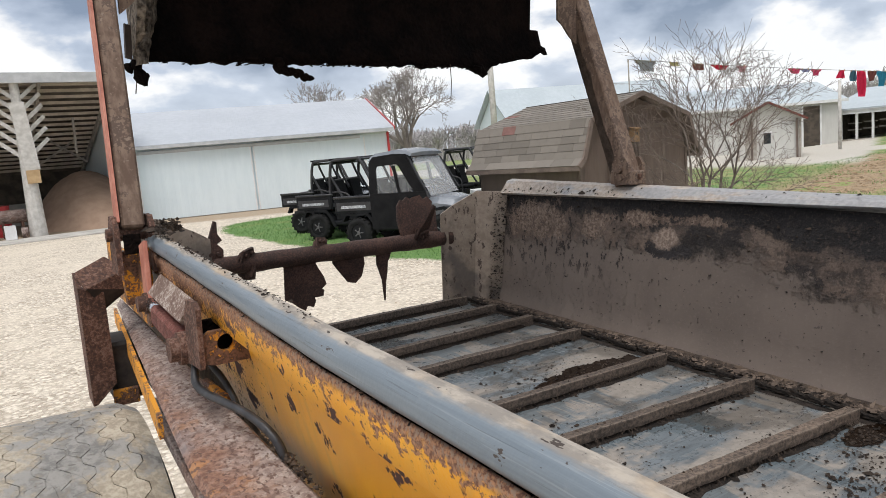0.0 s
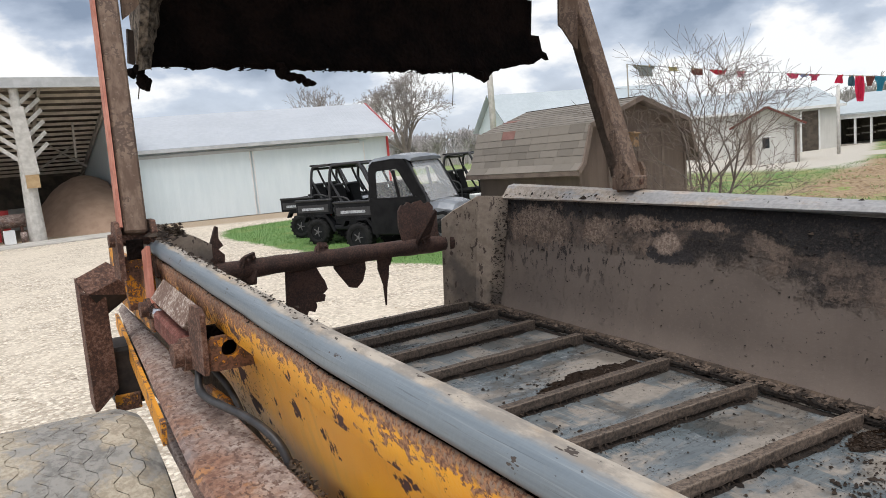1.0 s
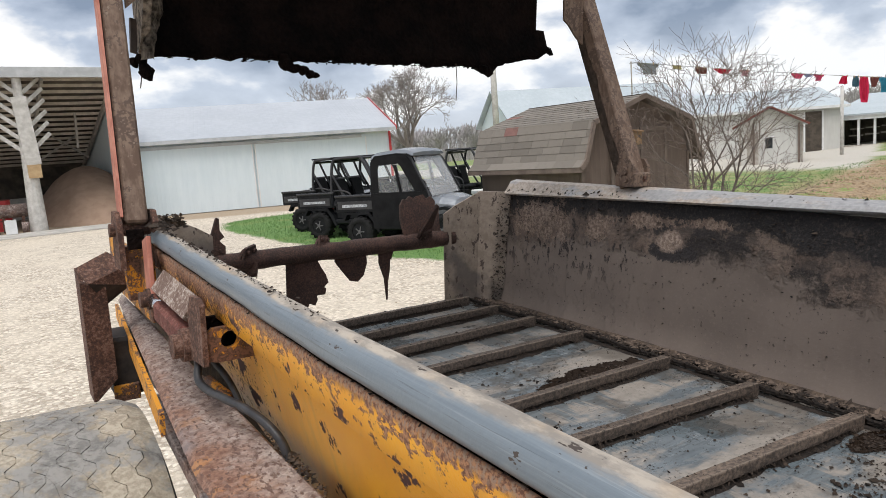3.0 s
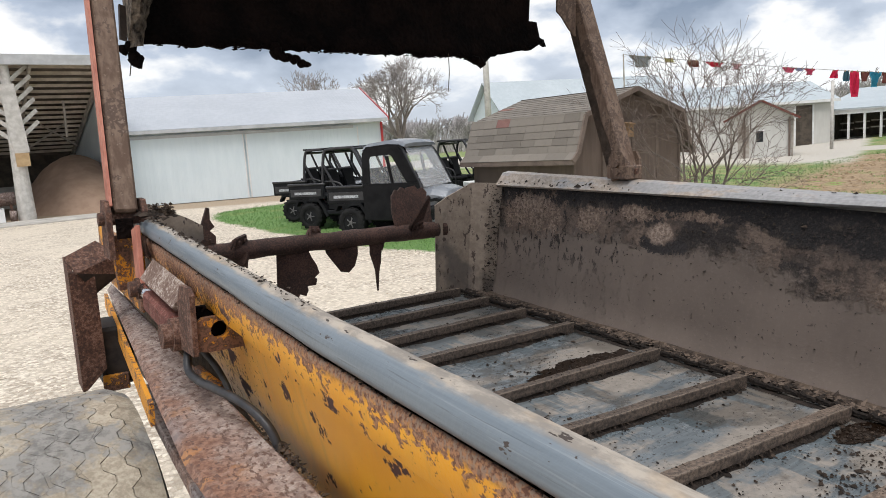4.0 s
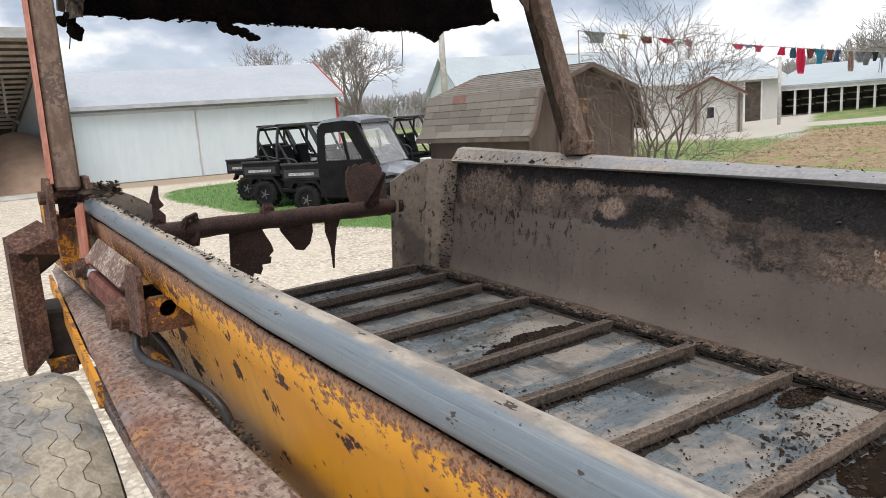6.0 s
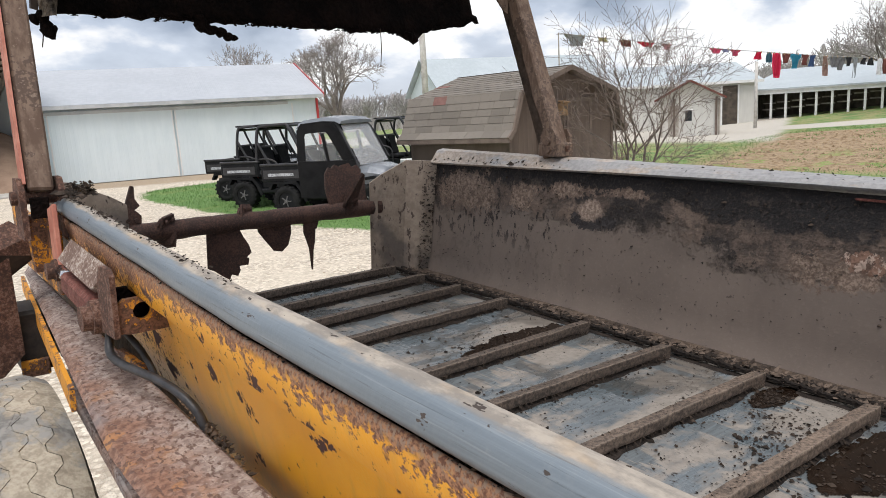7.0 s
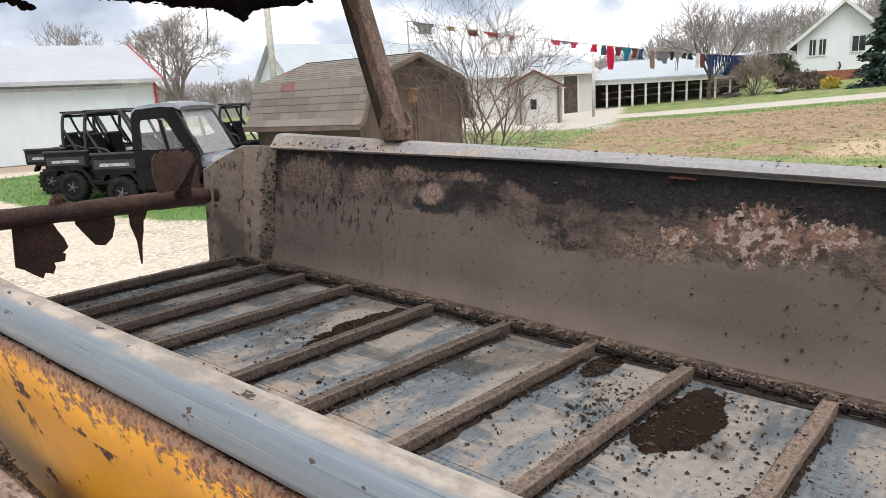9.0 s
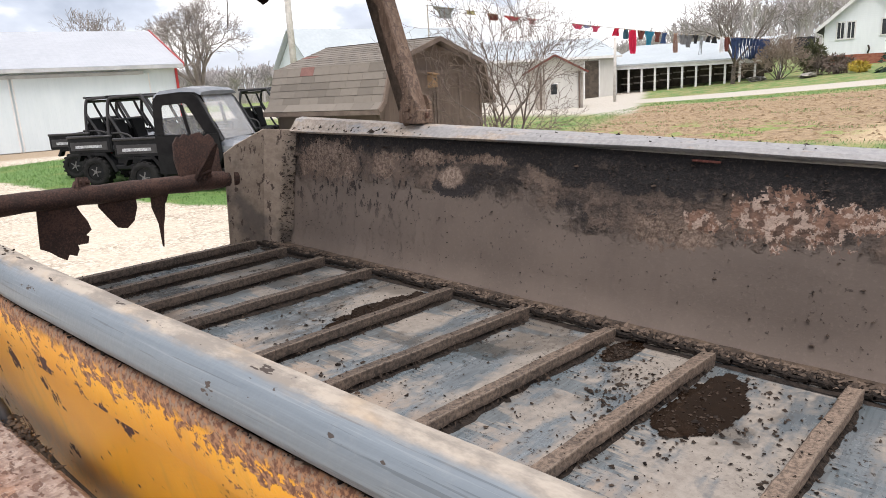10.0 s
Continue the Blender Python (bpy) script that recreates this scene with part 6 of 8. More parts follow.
def mat_glass(name, haze):
    """A clear pane: see-through, glossy, with a pale veil mixed in."""
    m = Mat(name, 0.05)
    m.done((0.75, 0.77, 0.79))
    clear = m.n.new("ShaderNodeBsdfTransparent")
    mixed = m.n.new("ShaderNodeMixShader")
    mixed.inputs[0].default_value = haze
    m.l.new(clear.outputs[0], mixed.inputs[1])
    m.l.new(m.b.outputs[0], mixed.inputs[2])
    m.l.new(mixed.outputs[0], m.n["Material Output"].inputs[0])
    return m.m


# the windshield's stronger veil stands for reflected sky
GLASS, VINYL = mat_glass("sky_veiled_pane", 0.26), mat_glass("hazy_vinyl", 0.10)


def frame_at(p, q):
    """A matrix with x along p to q (level), z up, at p."""
    p, q = Vector((*p, 0)), Vector((*q, 0))
    return Matrix.Translation(p) @ pose(0, 0, 0, 0, 0, math.degrees(math.atan2(q.y - p.y, q.x - p.x)))


def pbox(name, x0, x1, y0, y1, z0, z1, mat, parent, label="", bevel=0.0):
    bm = fresh()
    box(bm, x0, x1, y0, y1, z0, z1, bevel)
    return part(name, bm, mat, parent, label)


def pslab(name, outline, m, thick, mat, parent, label=""):
    bm = fresh()
    slab(bm, outline, m, thick)
    return part(name, bm, mat, parent, label)


YZ = Matrix(((0, 0, 1, 0), (1, 0, 0, 0), (0, 1, 0, 0), (0, 0, 0, 1)))    # outline (y, z), thickness along x
XZ = Matrix(((1, 0, 0, 0), (0, 0, -1, 0), (0, 1, 0, 0), (0, 0, 0, 1)))   # outline (x, z), thickness along y

# ---- white machine shed ----


def machine_shed():
    L, D = 10.2, 10.0
    m = frame_at((5.15, 28.95), (15.3, 25.95))
    shed = thing("machine_shed", m, "white metal machine shed with sliding doors and red corner trim", "shed")
    E_, R_ = 2.87, 4.48
    pbox("wall", 0, L, 0, 0.12, 0, E_, WHITE_SHEET, shed, "white ribbed metal front wall")
    pbox("wall", 0, L, D - 0.12, D, 0, E_, WHITE_SHEET, shed)
    for x in (0.0, L - 0.12):
        pslab("gable_wall", [(0.125, 0), (D - 0.125, 0), (D - 0.125, E_), (D * 0.5, R_ - 0.06), (0.125, E_)], Matrix.Translation((x + 0.06, 0, 0)) @ YZ, 0.12, WHITE_SHEET, shed)
    pslab("roof", [(-0.35, E_ - 0.03), (D / 2, R_ + 0.02), (D + 0.35, E_ - 0.03), (D + 0.35, E_ + 0.04), (D / 2, R_ + 0.10), (-0.35, E_ + 0.04)], Matrix.Translation((L / 2, 0, 0)) @ YZ, L + 0.5, ROOF_SHEET, shed, "pale grey metal roof")
    pbox("fascia", -0.25, L + 0.25, -0.40, -0.355, E_ - 0.11, E_ + 0.02, GREY_TRIM, shed)
    pbox("door_track", 0.15, L - 1.2, -0.14, -0.06, E_ - 0.30, E_ - 0.18, GREY_TRIM, shed, "grey sliding door track")
    for x0, x1, y in ((0.25, 4.55, -0.075), (4.62, 9.2, -0.06)):
        d = pbox("sliding_door", x0, x1, y, y + 0.055, 0.03, E_ - 0.26, WHITE_SHEET, shed, "white sliding metal door")
        for x in (x0, x1 - 0.05):
            pbox("edge_trim", x, x + 0.05, y - 0.014, y - 0.002, 0.03, E_ - 0.26, WHITE_TRIM, d)
    pbox("corner_trim", L - 0.02, L + 0.07, -0.06, -0.002, 0.05, E_ - 0.12, RED_TRIM, shed, "red corner trim")
    pbox("corner_trim", L + 0.002, L + 0.07, 0.0, 0.10, 0.05, E_ - 0.12, RED_TRIM, shed)
    for s, y0, y1 in ((1, -0.38, D / 2), (-1, D + 0.38, D / 2)):
        bm = fresh()
        bar(bm, (L + 0.27, y0, E_ + 0.0), (L + 0.27, y1, R_ + 0.06), 0.04, 0.16, (0, 0, 1))
        part("rake_trim", bm, RED_TRIM, shed, "red rake trim")
    pbox("foundation", -0.02, L + 0.02, -0.02, D, -0.1, 0.03, CONCRETE, shed)


machine_shed()


def pole_barn():
    """Open-fronted lean-to: high front beam, roof falling to the back, braced posts, a heap inside."""
    barn = thing("pole_barn", at(0, 28.0, 0, 1.0), "open-fronted timber pole barn with braced posts", "barn")
    x0, x1, D = -12.0, 4.85, 10.0
    zf, zb = 5.25, 2.35
    for i in range(8):
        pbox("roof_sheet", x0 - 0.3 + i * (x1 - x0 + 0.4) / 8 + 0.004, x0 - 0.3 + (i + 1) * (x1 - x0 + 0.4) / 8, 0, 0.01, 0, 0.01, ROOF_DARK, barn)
    for ob in [c for c in barn.children if c.name.startswith("roof_sheet")]:
        for v in ob.data.vertices:
            back = v.co.y > 0.005
            top = v.co.z > 0.005
            v.co.y = D + 0.3 if back else -0.4
            v.co.z = (zb if back else zf) + (0.32 if top else 0.26)
    # purlins across the underside
    n = 19
    for i in range(n):
        t = i / (n - 1)
        y, z = -0.2 + t * (D - 0.1), zf + (zb - zf) * t + 0.17
        pbox("purlin", x0, x1, y - 0.05, y + 0.05, z - 0.05, z + 0.06, ROOF_LATH, barn)
    for x in (x0, -8.4, -5.1, -1.6, 2.45, x1 - 0.1):
        bm = fresh()
        bar(bm, (x, -0.2, zf - 0.02), (x, D, zb - 0.02), 0.09, 0.22, (0, 0, 1))
        part("rafter", bm, OLD_WOOD, barn)
        bm = fresh()
        rod(bm, (x, D - 0.2, 0), (x, D - 0.2, zb), 0.12, n=10)
        part("back_post", bm, OLD_WOOD, barn)
    pbox("front_beam", x0, x1 + 0.1, -0.45, -0.30, zf - 0.02, zf + 0.32, GREY_TRIM, barn, "grey front fascia")
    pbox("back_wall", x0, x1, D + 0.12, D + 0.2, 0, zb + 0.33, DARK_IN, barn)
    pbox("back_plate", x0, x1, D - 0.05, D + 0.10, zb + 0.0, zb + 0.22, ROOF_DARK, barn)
    pbox("kick_wall", x0, x1, D - 0.5, D - 0.35, 0, 1.0, CONCRETE, barn, "low concrete wall at the back")
    pslab("end_wall", [(-0.3, 0), (D, 0), (D, zb + 0.2), (-0.3, zf + 0.2)], Matrix.Translation((x1 + 0.06, 0, 0)) @ YZ, 0.1, WHITE_SHEET, barn)
    pslab("end_wall", [(-0.3, 0), (D, 0), (D, zb + 0.2), (-0.3, zf + 0.2)], Matrix.Translation((x0 - 0.06, 0, 0)) @ YZ, 0.1, WHITE_SHEET, barn)
    for px_ in (1.72, -5.4):
        bm = fresh()
        rod(bm, (px_, -0.15, -0.2), (px_ - 0.02, -0.15, zf), 0.29, 0.14, n=14)
        post = part("front_post", bm, OLD_POST, barn, "tall tapered whitewashed post")
        bm = fresh()
        bar(bm, (px_ + 0.12, -0.40, 2.3), (px_ - 0.05, -0.33, 4.6), 0.46, 0.07, (0, -1, 0))
        part("cladding_board", bm, OLD_POST, post)
        pbox("bare_patch", px_ - 0.1, px_ + 0.31, -0.47, -0.37, 1.85, 2.30, TAN_WOOD, post, "bare yellow timber patch")
        for k in range(6):
            z = 2.75 + 0.40 * k
            for s in (-1, 1):
                l = 0.95 - 0.02 * k
                bm = fresh()
                bar(bm, (px_ + s * 0.10, -0.22, z), (px_ + s * (0.10 + l * 0.72), -0.22 + 0.35, z + l * 0.66), 0.06, 0.13, (0, 0, 1))
                part("brace", bm, OLD_POST, post)
    # loose lattice in the depth of the roof
    for a, b in (((2.6, 6.2, 2.6), (4.3, 6.4, 3.7)), ((4.5, 6.2, 2.6), (3.2, 6.4, 3.6)), ((3.7, 3.0, 2.9), (3.75, 3.0, 4.3))):
        bm = fresh()
        bar(bm, a, b, 0.08, 0.1, (0, 1, 0))
        part("lattice_brace", bm, OLD_WOOD, barn)
    # heap
    bm = fresh()
    n = 46
    grid = []
    for i in range(n + 1):
        row = []
        for j in range(n + 1):
            x, y = -0.2 + 5.0 * i / n, 0.15 + 7.0 * j / n
            d = math.hypot((x - 4.0) / 2.35, (y - 4.4) / 4.2)
            h = 2.2 * max(0.0, 1 - d ** 1.9) + 0.06 * noise.noise((x * 1.5, y * 1.5, 0)) + 0.03 * noise.noise((x * 6, y * 6, 2))
            row.append(bm.verts.new((x, y, max(h, 0.0) if d < 1 else -0.02)))
        grid.append(row)
    for i in range(n):
        for j in range(n):
            bm.faces.new((grid[i][j], grid[i + 1][j], grid[i + 1][j + 1], grid[i][j + 1]))
    heap = part("bedding_mound", bm, SAND, None, "tall heap of tan sawdust inside the open barn", True)
    heap.matrix_world = barn.matrix_world
    tagged(heap, category="heap")
    # apron slab before the barn
    ob = pbox("barn_apron", -12, 4.8, -2.6, -0.5, -0.1, 0.035, CONCRETE, None)
    ob.matrix_world = barn.matrix_world
    tagged(ob, "pale concrete apron before the open barn", "apron", kind="structure")
    base = barn.matrix_world
    # clutter beside the post
    drum = thing("drum", base @ at(0.72, 2.2, 0), "red steel drum standing in the barn", "drum")
    bm = fresh()
    rod(bm, (0, 0, 0), (0, 0, 1.15), 0.36, n=20)
    part("barrel", bm, RED_TRIM, drum)
    bm = fresh()
    for z in (0.38, 0.76, 1.14):
        rod(bm, (0, 0, z - 0.015), (0, 0, z + 0.015), 0.375, n=20)
    part("hoop", bm, RED_OLD, drum)
    tank = thing("tank", base @ at(1.15, 1.0, 0.30), "rusty brown tank lying on a stand", "tank")
    bm = fresh()
    rod(bm, (-0.55, 0, 0.45), (0.35, 0, 0.45), 0.24, n=16)
    part("shell", bm, RUST_PALE, tank, "", True)
    for x in (-0.4, 0.2):
        pbox("leg", x - 0.04, x + 0.04, -0.2, 0.2, -0.3, 0.26, RUST, tank)
    cart = thing("hand_truck", base @ at(0.25, 0.2, 0.0), "white tubular hand truck", "hand truck")
    bm = fresh()
    tube(bm, curve([(-0.22, 0, 0.05), (-0.22, 0.05, 1.1), (-0.15, 0.08, 1.42), (0.15, 0.08, 1.42), (0.22, 0.05, 1.1), (0.22, 0, 0.05)], 5), 0.03, 8)
    part("tube_frame", bm, WHITE_TRIM, cart)
    pbox("toe_plate", -0.22, 0.22, -0.2, 0.03, 0.02, 0.04, DARK_STEEL, cart)
    for s in (-1, 1):
        bm = fresh()
        rod(bm, (s * 0.25, 0.08, 0.13), (s * 0.31, 0.08, 0.13), 0.13, n=14)
        part("wheel", bm, ATV_TYRE, cart)
    sack = thing("feed_box", base @ at(0.86, -0.75, 0.04), "small white box on the apron", "box")
    pbox("body", -0.17, 0.17, -0.12, 0.12, 0, 0.46, WHITE_TRIM, sack, "", 0.015)
    pbox("flap", -0.165, 0.165, -0.12, 0.10, 0.462, 0.475, WHITE_TRIM, sack)
    for x, y, r, h, mt in ((0.3, -0.2, 0.13, 0.3, DARK_STEEL), (0.05, -0.35, 0.16, 0.36, GREY_TRIM), (1.3, -0.35, 0.11, 0.35, RUST_PALE)):
        b = thing("bucket", base @ at(x, y, 0.035), "old bucket on the apron beside the post", "bucket", "buckets")
        bm = fresh()
        rod(bm, (0, 0, 0), (0, 0, h), r * 0.85, r, n=16)
        part("body", bm, mt, b, "", True)
        bm = fresh()
        tube(bm, [(r * math.cos(a) * 0.98, 0.0, h + r * 0.5 * math.sin(a)) for a in [math.pi * k / 10 for k in range(11)]], 0.008, 5)
        part("bail", bm, DARK_STEEL, b)


pole_barn()

# ---- parked utility vehicles ----


def tube_part(name, pts, r, mat, parent, label="", k=4):
    bm = fresh()
    tube(bm, curve(pts, k), r, 8)
    return part(name, bm, mat, parent, label, True)


def utv(m, cab, label):
    """A side-by-side: x ahead, y to its left, z up."""
    v = thing("utility_vehicle", m, label, "utility vehicle", "parked utility vehicles")
    R = 0.30
    for x in (-0.88, 0.94):
        for s in (-1, 1):
            w = thing("wheel", at(x, s * 0.60, R))
            w.parent = v
            bm = fresh()
            prof = [(-0.11, 0.17), (-0.125, 0.22), (-0.115, 0.27), (-0.08, 0.292), (0, 0.298), (0.08, 0.292), (0.115, 0.27), (0.125, 0.22), (0.11, 0.17)]
            n = 32
            rings = [[bm.verts.new((math.cos(k * math.tau / n) * r, a, math.sin(k * math.tau / n) * r)) for a, r in prof] for k in range(n)]
            for k in range(n):
                p, q = rings[k], rings[(k + 1) % n]
                for j in range(len(prof) - 1):
                    bm.faces.new((p[j], q[j], q[j + 1], p[j + 1]))
            tyre = part("tyre", bm, ATV_TYRE, w, "black knobbly tyre", True)
            bm = fresh()
            for k in range(18):
                a = k * math.tau / 18
                for o in (-0.06, 0.06):
                    aa = a + (0.17 if o > 0 else 0)
                    mm = pose(0, 0, 0, 0, -math.degrees(aa), 0) @ Matrix.Translation((0.29, o, 0))
                    box(bm, -0.012, 0.014, -0.05, 0.05, -0.022, 0.022, 0, mm)
            tagged(part("lug", bm, ATV_TYRE, tyre), kind="stuff")
            bm = fresh()
            rod(bm, (0, -0.10, 0), (0, 0.10, 0), 0.165, n=24)
            part("rim", bm, BLACK_PLASTIC, w)
            bm = fresh()
            for k in range(5):
                a = k * math.tau / 5
                bar(bm, (0.03 * math.cos(a), s * 0.105, 0.03 * math.sin(a)), (0.105 * math.cos(a), s * 0.105, 0.105 * math.sin(a)), 0.02, 0.012, (0, 1, 0))
            rod(bm, (0, s * 0.10, 0), (0, s * 0.125, 0), 0.035, n=12)
            part("spoke", bm, RIM_GREY, w, "dull grey wheel spokes")
        bm = fresh()
        rod(bm, (x, -0.5, R), (x, 0.5, R), 0.035, n=8)
        part("axle", bm, BLACK_STEEL, v)
    # chassis and floor tub
    bm = fresh()
    box(bm, -1.25, 1.15, -0.32, 0.32, 0.28, 0.46, 0.02)
    box(bm, -0.48, 0.62, -0.66, 0.66, 0.32, 0.42, 0.02)
    part("chassis", bm, BLACK_PLASTIC, v)
    # dump bed: floor, sides, tailgate
    bed = pbox("bed_floor", -1.40, -0.47, -0.64, 0.64, 0.70, 0.73, BLACK_PLASTIC, v)
    for s in (-1, 1):
        side = pbox("bed_side", -1.40, -0.47, s * 0.655 - 0.02, s * 0.655 + 0.02, 0.68, 0.985, BLACK_PLASTIC, bed, "black bed side", 0.008)
        tube_part("bed_rail", [(-1.42, s * 0.665, 1.0), (-0.45, s * 0.665, 1.0)], 0.026, BLACK_STEEL, bed)
        pbox("side_band", -1.36, -0.56, s * 0.677 - 0.005, s * 0.677 + 0.005, 0.735, 0.90, BLACK_STEEL, bed, "", 0.004)
        pbox("lettering_bar", -1.25, -0.68, s * 0.684 - 0.003, s * 0.684 + 0.003, 0.782, 0.836, LETTER, bed, "band of silver lettering, not readable")
        pbox("side_rib", -0.545, -0.50, s * 0.68 - 0.008, s * 0.68 + 0.008, 0.70, 0.98, BLACK_PLASTIC, bed)
        # rear fender
        bm = fresh()
        pts = [(-1.27, 0.54), (-1.19, 0.68), (-0.64, 0.68), (-0.50, 0.50), (-0.42, 0.30), (-0.48, 0.28), (-0.57, 0.48), (-0.68, 0.635), (-1.16, 0.635), (-1.23, 0.52)]
        slab(bm, pts, Matrix.Translation((0, s * 0.60, 0)) @ XZ, 0.16)
        part("rear_fender", bm, BLACK_PLASTIC, v)
        # front fender
        bm = fresh()
        pts = [(0.50, 0.30), (0.56, 0.52), (0.68, 0.70), (1.0, 0.74), (1.22, 0.66), (1.30, 0.50), (1.26, 0.48), (1.18, 0.61), (0.98, 0.68), (0.72, 0.65), (0.62, 0.50), (0.56, 0.30)]
        slab(bm, pts, Matrix.Translation((0, s * 0.58, 0)) @ XZ, 0.18)
        part("front_fender", bm, BLACK_PLASTIC, v)
    pbox("tailgate", -1.435, -1.402, -0.64, 0.64, 0.69, 0.985, BLACK_PLASTIC, bed, "black tailgate", 0.006)
    for s in (-1, 1):
        pbox("tail_lamp", -1.29, -1.25, s * 0.5 - 0.06, s * 0.5 + 0.06, 0.55, 0.62, RED_TRIM, v)
    # engine box and seat bases
    pbox("seat_base", -0.46, 0.10, -0.60, 0.60, 0.42, 0.70, BLACK_PLASTIC, v, "", 0.02)
    for s in (-1, 1):
        seat = pbox("seat", -0.38, 0.12, s * 0.32 - 0.24, s * 0.32 + 0.24, 0.70, 0.80, BLACK_CLOTH, v, "black seat", 0.03)
        bm = fresh()
        bar(bm, (-0.36, s * 0.32, 0.78), (-0.50, s * 0.32, 1.30), 0.44, 0.09, (1, 0, 0.2), 0.03)
        part("backrest", bm, BLACK_CLOTH, seat)
    # hood and nose
    bm = fresh()
    secs = [(0.60, 0.66, 0.60, 0.94), (0.85, 0.62, 0.58, 0.93), (1.12, 0.52, 0.54, 0.86), (1.32, 0.40, 0.50, 0.72), (1.37, 0.34, 0.50, 0.62)]
    rings = []
    for x, w, z0, z1 in secs:
        rings.append([bm.verts.new((x, y, z)) for y, z in ((-w, z0), (-w, (z0 + z1) / 2 + 0.04), (-w * 0.8, z1 - 0.03), (-w * 0.35, z1), (w * 0.35, z1), (w * 0.8, z1 - 0.03), (w, (z0 + z1) / 2 + 0.04), (w, z0))])
    for a, b in zip(rings, rings[1:]):
        for k in range(8):
            bm.faces.new((a[k], a[(k + 1) % 8], b[(k + 1) % 8], b[k]))
    bm.faces.new(rings[0][::-1])
    bm.faces.new(rings[-1])
    hood = part("hood", bm, GREY_METALLIC, v, "silver-grey hood")
    for s in (-1, 1):
        bm = fresh()
        slab(bm, [(-0.10, -0.03), (0.10, -0.05), (0.09, 0.03), (-0.07, 0.055)], Matrix.Translation((1.27, s * 0.40, 0.70)) @ pose(0, 0, 0, 90, 0, 90 - s * 35), 0.03)
        part("headlight", bm, LAMP_GLASS, hood, "smoked black headlight")
    pbox("grille", 1.345, 1.385, -0.28, 0.28, 0.48, 0.62, BLACK_PLASTIC, v, "black grille", 0.01)
    tube_part("bumper", [(1.32, -0.42, 0.42), (1.44, -0.34, 0.44), (1.44, 0.34, 0.44), (1.32, 0.42, 0.42)], 0.03, BLACK_STEEL, v)
    pbox("dashboard", 0.48, 0.62, -0.62, 0.62, 0.70, 1.02, BLACK_PLASTIC, v, "", 0.03)
    bm = fresh()
    ring = [(0.34 + 0.05 * math.cos(a), 0.32 + 0.17 * math.sin(a), 1.02 + 0.16 * math.cos(a)) for a in [k * math.tau / 16 for k in range(17)]]
    tube(bm, ring, 0.014, 6)
    rod(bm, (0.34, 0.32, 1.02), (0.55, 0.32, 0.92), 0.02, n=8)
    part("steering_wheel", bm, BLACK_PLASTIC, v)
    # roll cage
    for s in (-1, 1):
        y = s * 0.64
        tube_part("cage_side", [(-0.52, y, 0.72), (-0.50, y, 1.20), (-0.44, y * 0.96, 1.66), (-0.30, y * 0.95, 1.74), (0.18, y * 0.95, 1.75), (0.30, y * 0.96, 1.70), (0.60, y, 1.10), (0.70, y, 0.90)], 0.033, BLACK_STEEL, v, "black roll-cage tube", 5)
        tube_part("cage_brace", [(-0.48, y * 0.97, 1.42), (-0.28, y * 0.98, 1.05), (-0.10, y, 0.74)], 0.028, BLACK_STEEL, v)
        tube_part("seat_guard", [(-0.46, y, 1.05), (-0.20, y, 1.04), (-0.02, y, 0.92), (0.0, y, 0.55)], 0.018, BLACK_STEEL, v)
    for x, z in ((-0.44, 1.68), (0.26, 1.73), (-0.49, 1.30)):
        tube_part("cage_cross", [(x, -0.62, z), (x, 0.62, z)], 0.030, BLACK_STEEL, v)
    for y in (-0.32, 0.32):
        tube_part("belt_post", [(-0.45, y, 1.67), (-0.40, y + 0.06, 1.45), (-0.28, y + 0.12, 1.12)], 0.026, BLACK_STEEL, v)
        bm = fresh()
        box(bm, -0.56, -0.44, y - 0.29, y + 0.29, 0.90, 1.22, 0.03)
        part("back_shell", bm, BLACK_CLOTH, v, "black seat back")
    if cab:
        bm = fresh()
        secs = [(-0.52, 1.66, 1.74), (-0.40, 1.74, 1.80), (0.05, 1.77, 1.84), (0.30, 1.75, 1.81), (0.40, 1.70, 1.75)]
        rings = [[bm.verts.new((x, y, z)) for y, z in ((-0.68, z0), (-0.60, z1), (-0.25, z1 + 0.02), (0.25, z1 + 0.02), (0.60, z1), (0.68, z0))] for x, z0, z1 in secs]
        for a, b in zip(rings, rings[1:]):
            for k in range(6):
                bm.faces.new((a[k], a[(k + 1) % 6], b[(k + 1) % 6], b[k]))
        bm.faces.new(rings[0][::-1])
        bm.faces.new(rings[-1])
        part("roof", bm, GREY_METALLIC, v, "grey moulded roof")
        for s in (-1, 1):
            y = s * 0.70
            M = Matrix.Translation((0, y, 0)) @ XZ
            d = pslab("door", [(-0.54, 0.36), (0.46, 0.34), (0.70, 0.62), (0.665, 1.04), (-0.54, 1.04)], M, 0.035, BLACK_CLOTH, v, "black soft door")
            for pts in ([(-0.54, 1.045), (-0.37, 1.045), (-0.36, 1.50), (-0.33, 1.555), (0.10, 1.575), (0.145, 1.54), (0.43, 1.045), (0.665, 1.045), (0.36, 1.62), (0.24, 1.75), (-0.40, 1.74), (-0.50, 1.62)],):
                pslab("door_frame", pts, M, 0.035, BLACK_CLOTH, d)
            pslab("door_post", [(0.09, 1.045), (0.15, 1.045), (0.06, 1.55), (0.0, 1.55)], M, 0.03, BLACK_CLOTH, d)
            g = pslab("window_pane", [(-0.37, 1.045), (0.43, 1.045), (0.145, 1.54), (0.10, 1.575), (-0.33, 1.555), (-0.36, 1.50)], M, 0.006, VINYL, d, "hazy soft vinyl window")
            g.visible_shadow = False
            pbox("latch", 0.20, 0.30, y + s * 0.018, y + s * 0.03, 0.72, 0.79, GREY_METALLIC, d)
